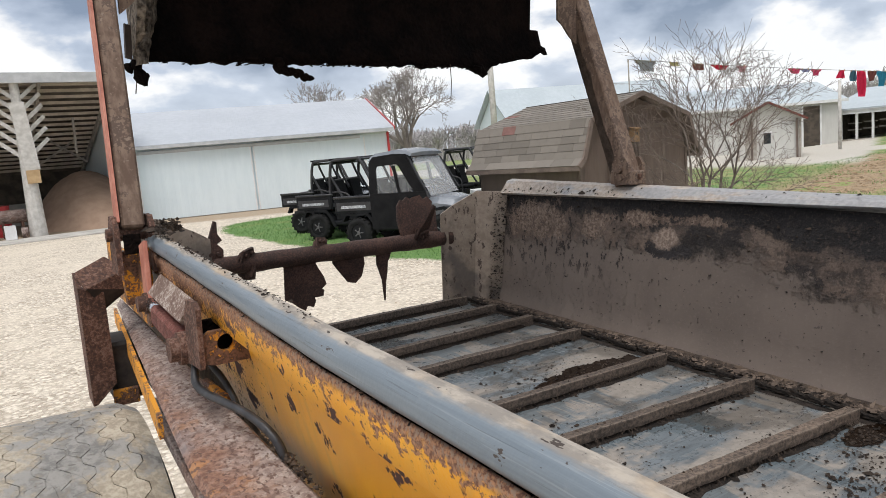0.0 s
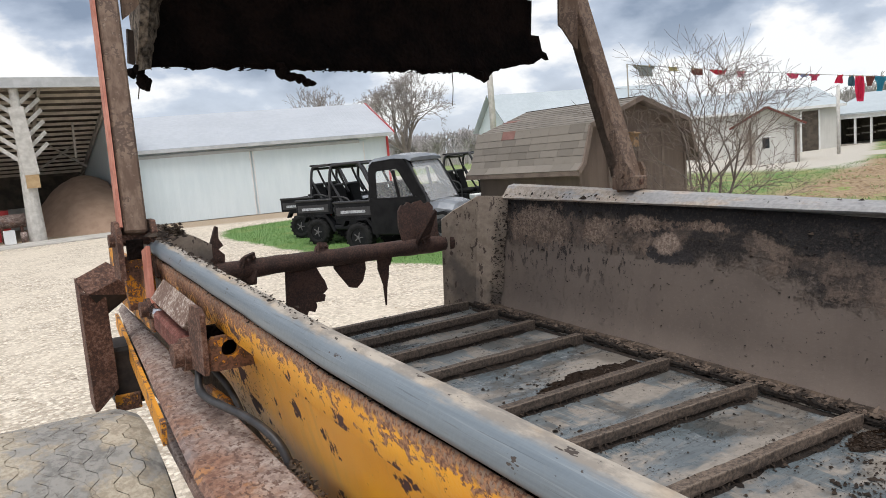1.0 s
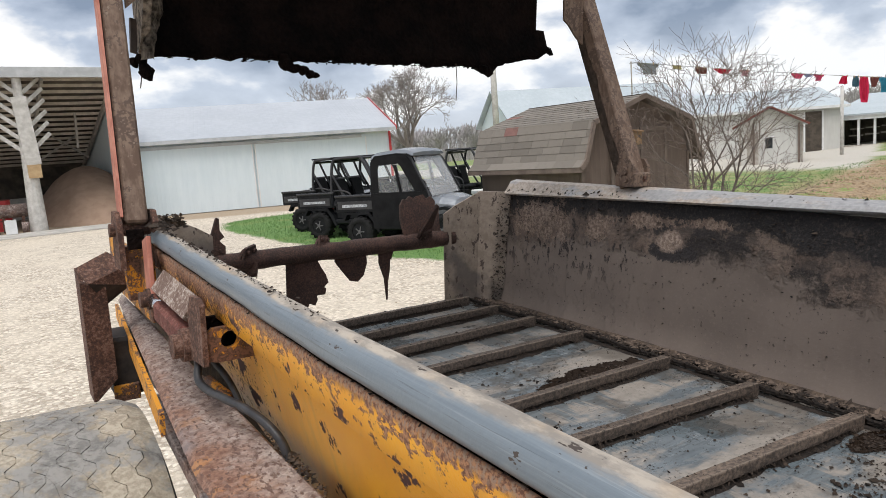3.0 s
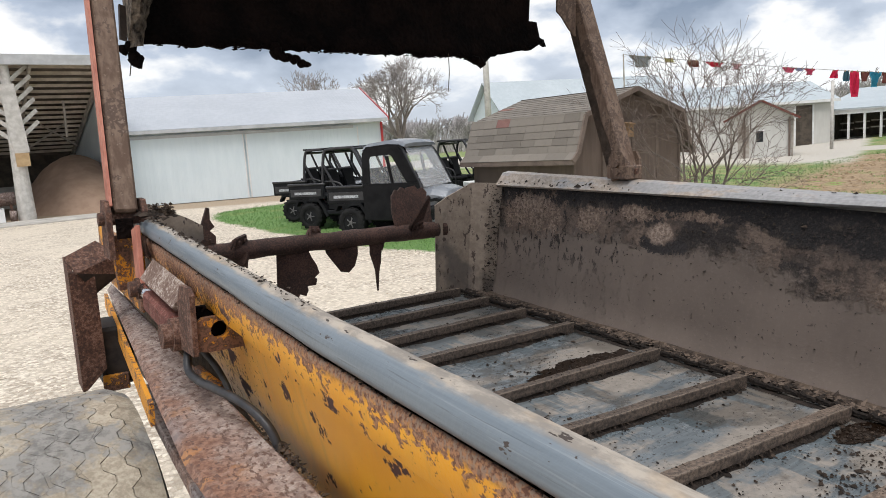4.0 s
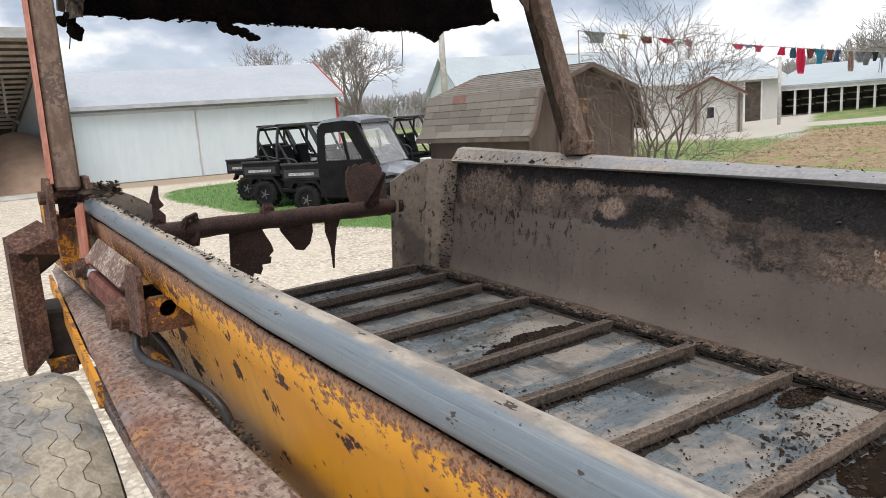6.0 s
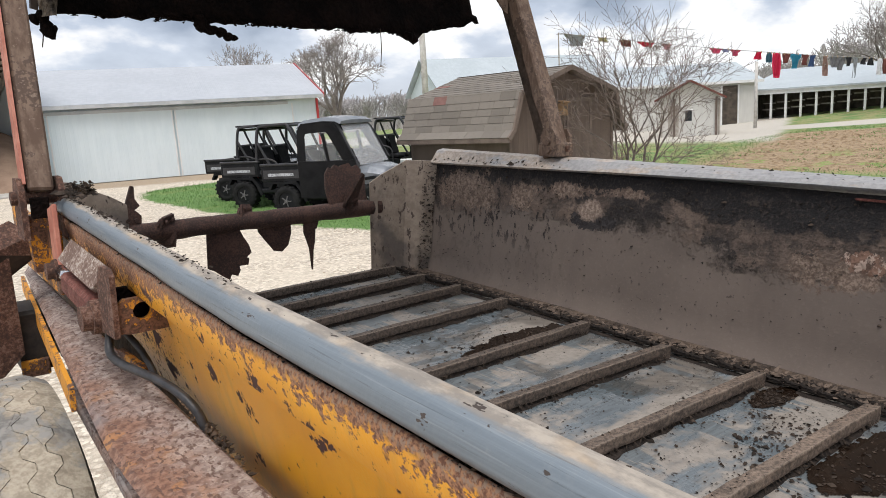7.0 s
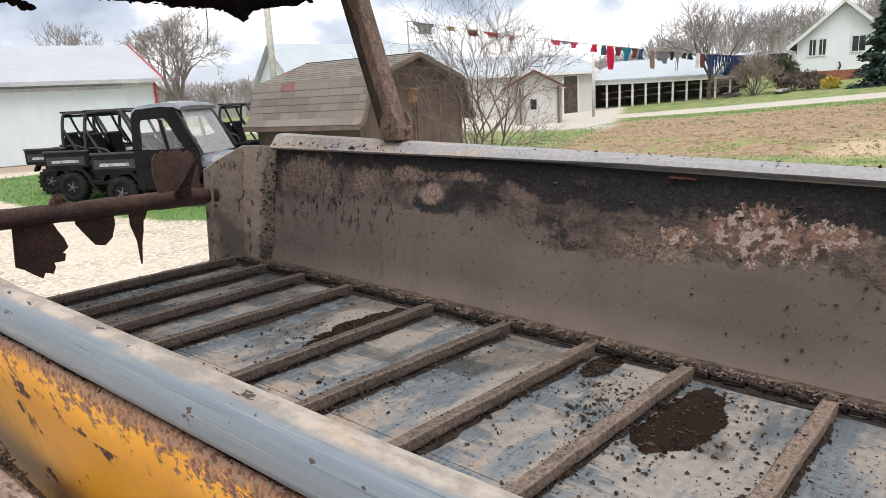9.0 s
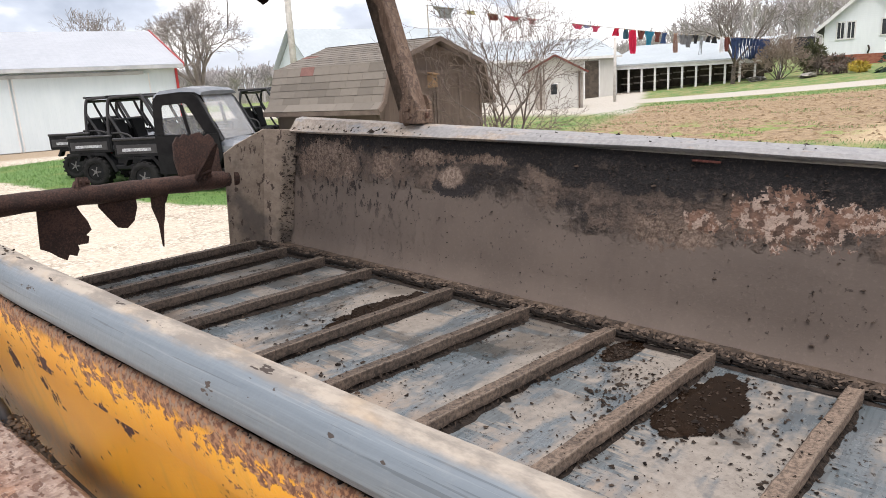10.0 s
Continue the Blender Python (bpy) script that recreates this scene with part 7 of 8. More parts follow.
        g = pslab("windshield", [(-0.60, 0.0), (0.60, 0.0), (0.56, 0.86), (-0.56, 0.86)], Matrix.Translation((0.72, 0, 0.94)) @ pose(0, 0, 0, 0, -26, 0) @ YZ, 0.008, GLASS, v, "clear windshield")
        g.visible_shadow = False
        pslab("rear_panel", [(-0.62, 0.98), (0.62, 0.98), (0.60, 1.20), (-0.60, 1.20)], Matrix.Translation((-0.55, 0, 0)) @ YZ, 0.02, BLACK_CLOTH, v)
    else:
        bm = fresh()
        box(bm, -0.50, 0.22, -0.62, 0.62, 1.745, 1.785, 0.012)
        part("roof_visor", bm, BLACK_PLASTIC, v, "narrow black roof")
    return v


def on_ground(x, y, yaw):
    return at(x, y, ground_z(x, y), yaw)


utv(on_ground(7.25, 11.75, -60), True, "black and grey cab utility vehicle with soft doors, parked on grass")
utv(on_ground(7.38, 14.0, -57), False, "black open utility vehicle with dump bed, parked on grass")
utv(on_ground(7.80, 16.0, -55), False, "black open utility vehicle with lettered bed, parked on grass")
utv(on_ground(11.4, 15.4, -60), False, "black open utility vehicle beside the brown shed")

# ---- brown garden shed ----


def garden_shed():
    W, L = 3.30, 2.65
    m = Matrix.Translation((8.8, 8.72, 0)) @ pose(0, 0, 0, 0, 0, 4)
    # local x across the gable, y back along the ridge
    shed = thing("garden_shed", m, "small brown gambrel-roofed garden shed with a shingled roof", "shed")
    E_, K_, A_ = 1.42, 2.06, 2.50
    kx = 0.19
    gable = [(0.06, 0.0), (W - 0.06, 0.0), (W - 0.06, E_), (W - kx - 0.03, K_ - 0.05), (W / 2, A_ - 0.06), (kx + 0.03, K_ - 0.05), (0.06, E_)]
    for y in (0.03, L - 0.03):
        pslab("gable_wall", gable, Matrix.Translation((0, y, 0)) @ XZ, 0.06, SHED_WALL, shed, "brown grooved board gable")
    for x in (0.09, W - 0.09):
        pbox("side_wall", x - 0.03, x + 0.03, 0.065, L - 0.065, 0, E_ + 0.02, SHED_WALL, shed)
    for x in (0.03, W - 0.09):
        pbox("corner_trim", x, x + 0.06, -0.03, -0.002, 0, E_ - 0.02, SHED_TRIM, shed)
    y0, y1 = -0.22, L + 0.12
    slopes = (((-0.05, E_ - 0.005), (kx, K_)), ((kx, K_), (W / 2, A_)), ((W - kx, K_), (W / 2, A_)), ((W + 0.05, E_ - 0.005), (W - kx, K_)), ((-0.20, E_ - 0.13), (-0.05, E_)), ((W + 0.20, E_ - 0.13), (W + 0.05, E_)))
    rng = random.Random(5)
    for k, ((xa, za), (xb, zb)) in enumerate(slopes):
        d = Vector((xb - xa, 0, zb - za))
        n = Vector((-d.z, 0, d.x)).normalized()
        if n.z < 0:
            n = -n
        bm = fresh()
        vs = [Vector((xa, y, za)) + n * h for h in (-0.03, 0.0) for y in (y0, y1)] + [Vector((xb, y, zb)) + n * h for h in (-0.03, 0.0) for y in (y0, y1)]
        b = [bm.verts.new(p) for p in vs]
        for q in ((0, 1, 5, 4), (2, 3, 7, 6), (0, 1, 3, 2), (4, 5, 7, 6), (0, 2, 6, 4), (1, 3, 7, 5)):
            bm.faces.new([b[i] for i in q])
        deck = part("roof_deck", bm, SHED_TRIM, shed)
        # rake boards on the gable
        for y in (y0 + 0.01,):
            bm = fresh()
            bar(bm, Vector((xa, y, za - 0.02)), Vector((xb, y, zb - 0.02)), 0.04, 0.085, n)
            part("rake_board", bm, SHED_TRIM, shed, "brown rake board")
        if k > 1:
            rows = 5 if k == 3 else 1 if k > 3 else 10
        else:
            rows = 5 if k == 0 else 10
        c = d.length / rows
        shapes = {}

        def shingle(ln, mat):
            if (round(ln, 2), mat.name) not in shapes:
                me = bpy.data.meshes.new("shingle")
                t, w = 0.012, round(ln, 2)
                me.from_pydata([(0.002, 0, 0), (w - 0.002, 0, 0), (w - 0.002, c * 1.25, 0), (0.002, c * 1.25, 0), (0.002, 0, t), (w - 0.002, 0, t), (w - 0.002, c * 1.25, 0.003), (0.002, c * 1.25, 0.003)], [],
                               [(3, 2, 1, 0), (4, 5, 6, 7), (0, 1, 5, 4), (1, 2, 6, 5), (2, 3, 7, 6), (3, 0, 4, 7)])
                me.materials.append(mat)
                shapes[round(ln, 2), mat.name] = me
            return shapes[round(ln, 2), mat.name]

        u = d.normalized()
        frame_m = Matrix((Vector((0, 1, 0)), u, n)).transposed().to_4x4()
        if frame_m.determinant() < 0:
            frame_m = Matrix((Vector((0, -1, 0)), u, n)).transposed().to_4x4()
        flip = frame_m.col[0][1] < 0
        for r in range(rows):
            cuts = [y0]
            y = y0 + rng.choice((0.12, 0.20, 0.30))
            while y < y1 - 0.12:
                cuts.append(y)
                y += rng.choice((0.36, 0.42, 0.48))
            cuts.append(y1)
            for a, b in zip(cuts, cuts[1:]):
                is_red = (k == 0 and r == rows - 1 and 1.25 < a < 1.8) or (k == 1 and r == 5 and 2.05 < a < 2.6)
                ob = new("shingle", shingle(b - a, SHINGLE_RED if is_red else SHINGLE))
                ob.parent = deck
                p = Vector((xa, b if flip else a, za)) + u * (c * r) + n * 0.004
                ob.matrix_local = Matrix.Translation(p) @ frame_m
    for x in (-0.19, W + 0.19):
        pbox("eave_board", x - 0.015, x + 0.015, y0, y1, E_ - 0.21, E_ - 0.13, SHED_TRIM, shed, "brown eave board")
    # gable doors, outlined by trim
    for x0, x1 in ((0.80, 1.64), (1.67, 2.50)):
        d = pbox("door", x0, x1, -0.035, -0.004, 0.12, 1.92, SHED_WALL, shed, "brown board door")
        for a, b, c, e_ in ((x0, x1, 0.12, 0.2), (x0, x1, 1.84, 1.92), (x0, x0 + 0.07, 0.2, 1.84), (x1 - 0.07, x1, 0.2, 1.84)):
            pbox("door_trim", a, b, -0.05, -0.036, c, e_, SHED_TRIM, d)
    pbox("floor_skid", 0.06, W - 0.06, 0.06, L - 0.06, -0.06, 0.02, OLD_WOOD, shed)
    # nest box on the gable
    nest = thing("bird_box", m @ at(1.50, -0.09, 1.73), "brown timber bird box on the shed gable", "bird box")
    pbox("body", -0.075, 0.075, -0.07, 0.075, -0.13, 0.11, BOX_WOOD, nest, "", 0.005)
    pslab("lid", [(-0.09, -0.12), (0.09, -0.12), (0.09, 0.085), (-0.09, 0.085)], Matrix.Translation((0, 0, 0.132)) @ pose(0, 0, 0, 12), 0.02, BOX_WOOD, nest)
    # dark disc stands for the shade inside the entrance
    bm = fresh()
    rod(bm, (0, -0.078, 0.02), (0, -0.069, 0.02), 0.025, n=12)
    part("entrance_hole", bm, DARK_IN, nest)


garden_shed()

# ---- bare trees ----


def fork(segs, p, d, length, r, level, last, rng, angle, up, ratio=0.74):
    """A limb that bends a little, sends out side twigs and forks at its end."""
    n = 4
    q, dd = p.copy(), d.normalized()
    for i in range(n):
        dd = (dd + Vector((rng.gauss(0, 0.10), rng.gauss(0, 0.10), rng.gauss(0, 0.07) + up * 0.08))).normalized()
        e_ = q + dd * length / n
        r0, r1 = r * (1 - 0.30 * i / n), r * (1 - 0.30 * (i + 1) / n)
        segs.append((q, e_, r0, r1, level))
        if level >= 2 and level < last and i in (0, 1, 2) and rng.random() < 0.62:
            side = dd.cross(Vector((rng.gauss(0, 1), rng.gauss(0, 1), rng.gauss(0, 1)))).normalized()
            fork(segs, e_, dd + side * 0.8, length * 0.5, r1 * 0.5, max(level + 1, last - 1), last, rng, angle, up, ratio)
        q = e_
    if level >= last:
        return
    first = dd.cross(Vector((rng.gauss(0, 1), rng.gauss(0, 1), rng.gauss(0, 1)))).normalized()
    k = 3 if rng.random() < 0.4 else 2
    for j in range(k):
        side = Matrix.Rotation(j * math.tau / k, 3, dd) @ first
        fork(segs, q, dd + side * angle * rng.uniform(0.6, 1.25), length * ratio * rng.uniform(0.8, 1.15), r * 0.70 * 0.80, level + 1, last, rng, angle, up, ratio)


def limb_mesh(name, segs, mat, parent, sides=4, thin=0.0, label=""):
    verts, faces = [], []
    for a, b, r0, r1, _ in segs:
        d = (b - a).normalized()
        s = d.cross(Vector((0.31, 0.57, 0.76))).normalized()
        u = d.cross(s)
        k0 = len(verts)
        for c, r in ((a, max(r0, thin)), (b, max(r1, thin))):
            for k in range(sides):
                w = k * math.tau / sides
                verts.append(c + (s * math.cos(w) + u * math.sin(w)) * r)
        for k in range(sides):
            faces.append((k0 + k, k0 + (k + 1) % sides, k0 + sides + (k + 1) % sides, k0 + sides + k))
    me = bpy.data.meshes.new(name)
    me.from_pydata(verts, [], faces)
    me.materials.append(mat)
    ob = new(name, me)
    ob.parent = parent
    return tagged(ob, label)


def bare_tree(x, y, height, trunk_h, r, last, angle, seed, label, thin, twig, stems=1, up=0.5, tilt=0.5, ratio=0.74, bark=None, low=0):
    """A bare tree: a trunk or several stems from the ground, forking down to fine twigs."""
    t = thing("bare_tree", at(x, y, ground_z(x, y)), label, "tree")
    rng = random.Random(seed)
    segs = []
    reach = sum(ratio ** k for k in range(last))
    if stems == 1:
        p, d = Vector((0, 0, -0.1)), Vector((0, 0, 1))
        for i in range(4):
            d = (d + Vector((rng.gauss(0, 0.04), rng.gauss(0, 0.04), 0))).normalized()
            e_ = p + d * (trunk_h + 0.1) / 4
            segs.append((p, e_, r * (1.15 - 0.08 * i), r * (1.07 - 0.08 * i), 0))
            p = e_
        n = 5
        for i in range(n):
            a = i * math.tau / n + rng.uniform(-0.3, 0.3)
            k = tilt * rng.uniform(0.7, 1.3) if i else 0.05
            fork(segs, p - d * rng.uniform(0, trunk_h * 0.2), Vector((math.cos(a) * k, math.sin(a) * k, 1)), (height - trunk_h) / reach, r * 0.6, 1, last, rng, angle, up, ratio)
    else:
        for i in range(stems):
            a = i * math.tau / stems + rng.uniform(-0.4, 0.4)
            k = tilt * (0.15 + 1.25 * ((i * 0.618 + 0.2) % 1.0))
            fork(segs, Vector((math.cos(a) * 0.06, math.sin(a) * 0.06, -0.1)), Vector((math.cos(a) * k, math.sin(a) * k, 1)), height / reach * rng.uniform(0.85, 1.1), r, 1, last, rng, angle, up, ratio)
        for i in range(low):
            a = i * math.tau / low + rng.uniform(-0.3, 0.3)
            fork(segs, Vector((math.cos(a) * 0.10, math.sin(a) * 0.10, rng.uniform(0.25, 0.75))), Vector((math.cos(a), math.sin(a), rng.uniform(0.12, 0.5))), height / reach * rng.uniform(0.55, 0.72), r * 0.6, 2, last, rng, angle, 0.02, ratio)
    limb_mesh("trunk", [s for s in segs if s[4] < 3], bark or BARK, t, 7)
    limb_mesh("crown", [s for s in segs if s[4] >= 3], twig, t, 4, thin, "crown of fine bare twigs")
    return t


bare_tree(10.42, 7.3, 3.75, 0.35, 0.030, 6, 0.66, 11, "low bare fruit tree with spreading twiggy crown", 0.0028, TWIG, stems=5, up=0.06, tilt=0.5, ratio=0.76, low=7)
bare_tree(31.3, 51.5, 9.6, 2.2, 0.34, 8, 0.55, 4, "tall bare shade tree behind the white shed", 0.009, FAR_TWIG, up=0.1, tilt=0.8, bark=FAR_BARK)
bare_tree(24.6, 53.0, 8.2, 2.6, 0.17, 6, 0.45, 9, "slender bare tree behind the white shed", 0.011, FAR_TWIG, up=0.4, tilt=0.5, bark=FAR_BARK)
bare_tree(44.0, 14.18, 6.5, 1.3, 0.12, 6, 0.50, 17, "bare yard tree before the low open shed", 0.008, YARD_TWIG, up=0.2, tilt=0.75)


def woods():
    """The bare woodland that closes the view, one mass of thin trees."""
    rng = random.Random(31)
    protos = []
    for k in range(7):
        segs = []
        p = Vector((0, 0, -0.3))
        segs.append((p, Vector((0, 0, 3.0)), 0.17, 0.13, 0))
        r2 = random.Random(k + 50)
        for j in range(3):
            fork(segs, Vector((0, 0, 1.4 + 0.6 * j)), Vector((r2.gauss(0, 0.3), r2.gauss(0, 0.3), 1)), 2.2, 0.10, 1, 4, r2, 0.5, 0.4)
        protos.append(segs)
    out = []

    def plant(az, d, s):
        x, y = 0.12 + math.sin(az) * d, math.cos(az) * d
        base = Vector((x, y, ground_z(x, y)))
        rot = Matrix.Rotation(rng.uniform(0, math.tau), 3, "Z")
        for a, b, r0, r1, lv in rng.choice(protos):
            out.append((base + rot @ a * s, base + rot @ b * s, r0 * s, r1 * s, lv))
        # undergrowth about its foot
        for k in range(26):
            a = base + Vector((rng.gauss(0, 3.2), rng.gauss(0, 3.2), -0.3))
            b = a + Vector((rng.gauss(0, 0.7), rng.gauss(0, 0.7), rng.uniform(1.2, 5.0) * s))
            out.append((a, b, 0.04, 0.03, 3))

    for i in range(170):
        az = rng.uniform(64, 97)
        plant(radians(az), rng.uniform(95, 150), rng.uniform(0.8, 1.2) * (0.62 + 0.36 * min(1.0, max(0.0, (az - 66) / 6))))
    for i in range(170):
        plant(radians(rng.uniform(26, 66)), rng.uniform(130, 190), rng.uniform(0.55, 0.85))
    for i in range(120):
        plant(radians(rng.uniform(26, 42)), rng.uniform(105, 150), rng.uniform(0.5, 0.75))
    t = thing("woodland", None, "distant bare grey-brown woodland along the horizon", "woodland", kind="stuff")
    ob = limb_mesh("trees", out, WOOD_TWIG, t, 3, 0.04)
    tagged(ob, kind="stuff")


woods()

# ---- white farm buildings beyond the garden ----


def pitched(name, m, L, D, eave, ridge, label, wall, roof, over=0.3, category="building"):
    """A plain gabled building: x along the ridge, y away."""
    b = thing(name, m, label, category)
    pbox("wall", 0, L, 0, 0.12, -0.3, eave, wall, b)
    pbox("wall", 0, L, D - 0.12, D, -0.3, eave, wall, b)
    for x in (0.06, L - 0.06):
        pslab("gable_wall", [(0.124, -0.3), (D - 0.124, -0.3), (D - 0.124, eave), (D / 2, ridge - 0.05), (0.124, eave)], Matrix.Translation((x, 0, 0)) @ YZ, 0.12, wall, b)
    s = (ridge - eave) / (D / 2)
    lo = eave - over * s
    pslab("roof", [(-over, lo), (D / 2, ridge), (D + over, lo), (D + over, lo + 0.1), (D / 2, ridge + 0.1), (-over, lo + 0.1)], Matrix.Translation((L / 2, 0, 0)) @ YZ, L + 2 * over, roof, b, "metal roof")
    pbox("fascia", -over, L + over, -over - 0.04, -over - 0.004, lo - 0.06, lo + 0.1, WHITE_TRIM, b)
    return b


def white_sheds():
    # long shed with the tall doorway
    m = frame_at((32.6, 28.2), (43.25, 21.4))
    b = pitched("white_shed", m, 12.6, 6.0, 2.75, 3.9, "white farm shed with a tall dark doorway", CREAM_SHEET, ROOF_PALE)
    # flat dark panel on the wall paints the doorway's inner shade
    d = pbox("doorway", 10.35, 11.35, -0.03, -0.004, 0.0, 2.45, DARK_IN, b, "tall dark panel standing for the shade in the open doorway")
    pbox("jamb", 10.25, 10.345, -0.06, -0.004, 0, 2.5, WHITE_TRIM, d)
    pbox("jamb", 11.355, 11.45, -0.06, -0.004, 0, 2.5, WHITE_TRIM, d)
    for x in (2.2,):
        w = pbox("window", x, x + 0.7, -0.03, -0.004, 1.0, 1.8, DARK_PANE, b)
        pbox("window_frame", x - 0.06, x + 0.76, -0.045, -0.031, 1.8, 1.87, WHITE_TRIM, w)
        pbox("window_frame", x - 0.06, x + 0.76, -0.06, -0.031, 0.93, 1.0, WHITE_TRIM, w)
    # small gabled porch building with red rake
    m = Matrix.Translation((30.3, 19.75, 0.0)) @ pose(0, 0, 0, 0, 0, math.degrees(math.atan2(17.4 - 19.75, 31.7 - 30.3)))
    p = thing("milk_house", m, "small pale gabled outbuilding with red roof edge", "outbuilding")
    W, D, E_, A_ = 2.72, 3.2, 1.85, 2.62
    for y in (0.06, D - 0.06):
        pslab("gable_wall", [(0, -0.2), (W, -0.2), (W, E_), (W / 2, A_ - 0.05), (0, E_)], Matrix.Translation((0, y, 0)) @ XZ, 0.12, TAN_SHEET, p, "pale tan gable wall")
    for x in (0.06, W - 0.06):
        pbox("side_wall", x - 0.06, x + 0.06, 0.124, D - 0.124, -0.2, E_, TAN_SHEET, p)
    pslab("roof", [(-0.25, E_ - 0.12), (W / 2, A_), (W + 0.25, E_ - 0.12), (W + 0.25, E_ - 0.05), (W / 2, A_ + 0.07), (-0.25, E_ - 0.05)], Matrix.Translation((0, D / 2, 0)) @ XZ, D + 0.5, ROOF_PALE, p)
    for a, c in (((-0.26, E_ - 0.09), (W / 2, A_ + 0.03)), ((W + 0.26, E_ - 0.09), (W / 2, A_ + 0.03))):
        bm = fresh()
        bar(bm, (a[0], -0.28, a[1]), (c[0], -0.28, c[1]), 0.05, 0.10, (0, 0, 1))
        part("rake_trim", bm, RED_OLD, p, "red rake board")
    w = pbox("window", 1.15, 1.45, -0.02, -0.003, 0.75, 1.25, DARK_PANE, p)
    pbox("window_frame", 1.10, 1.50, -0.035, -0.021, 1.25, 1.31, WHITE_TRIM, w)
    pbox("door", 0.35, 0.85, -0.025, -0.003, 0.0, 1.5, OLD_WOOD, p, "grey board door")
    pbox("porch_wall", 0.93, 2.48, -0.014, -0.003, -0.1, 1.72, CREAM_SHEET, p, "whitewashed wall under the gable")
    for x in (0.60, 2.50):
        pbox("porch_post", x, x + 0.09, -0.13, -0.04, -0.1, E_ - 0.02, SHED_TRIM, p, "thin dark porch post")
    for x in (0.02, W - 0.10):
        pbox("corner_trim", x, x + 0.08, -0.03, -0.003, -0.1, E_ - 0.12, OLD_WOOD, p)
    # low open-fronted shed with a row of posts
    m = frame_at((44.14, 22.28), (45.75, 13.3))
    s = thing("open_shed", m, "long low open-fronted shed with white posts", "shed")
    L, D = 9.15, 8.5
    g0 = 0.17

    def gz(x):
        return g0 + 0.065 * x

    zt = 2.0
    pbox("fascia", -0.3, L + 0.2, -0.34, -0.28, zt - 0.22, zt + 0.04, WHITE_TRIM, s, "white fascia board")
    pbox("gutter", 0.0, L + 0.1, -0.42, -0.345, zt + 0.0, zt + 0.06, GREY_TRIM, s)
    pslab("roof", [(-0.4, zt + 0.045), (D, zt + 1.45), (D, zt + 1.53), (-0.4, zt + 0.12)], Matrix.Translation((L / 2, 0, 0)) @ YZ, L + 0.8, ROOF_PALE, s, "pale metal roof")
    for i in range(11):
        x = 0.48 + i * 0.85
        pbox("post", x - 0.06, x + 0.06, -0.28, -0.16, gz(x) - 0.1, zt - 0.224, WHITE_TRIM, s, "white post")
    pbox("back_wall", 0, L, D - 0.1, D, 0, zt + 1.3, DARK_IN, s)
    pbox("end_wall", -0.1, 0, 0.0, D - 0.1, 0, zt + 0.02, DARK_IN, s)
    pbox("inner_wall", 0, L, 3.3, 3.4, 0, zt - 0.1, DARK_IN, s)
    for i in range(10):
        x = 0.90 + i * 0.85
        pbox("stall_rail", x - 0.38, x + 0.36, 0.9, 0.96, gz(x) + 0.55, gz(x) + 0.63, OLD_WOOD, s)
        pbox("stall_rail", x - 0.38, x + 0.36, 1.0, 1.06, gz(x) + 0.95, gz(x) + 1.02, OLD_WOOD, s)
    pbox("sill", -0.2, L, -0.5, 0.2, -0.2, 0.28, OLD_WOOD, s)
    # tall pale barn behind the brown shed
    m = frame_at((29.15, 34.9), (41.3, 30.88))
    pitched("tall_barn", m, 12.8, 6.2, 3.3, 5.4, "tall white barn with a pale tin roof", WHITE_SHEET, ROOF_PALE, 0.35, "barn")


TAN_SHEET = mat_siding("tan_siding", (0.52, 0.50, 0.46), (0.60, 0.58, 0.54), 0.2, "Z")
white_sheds()


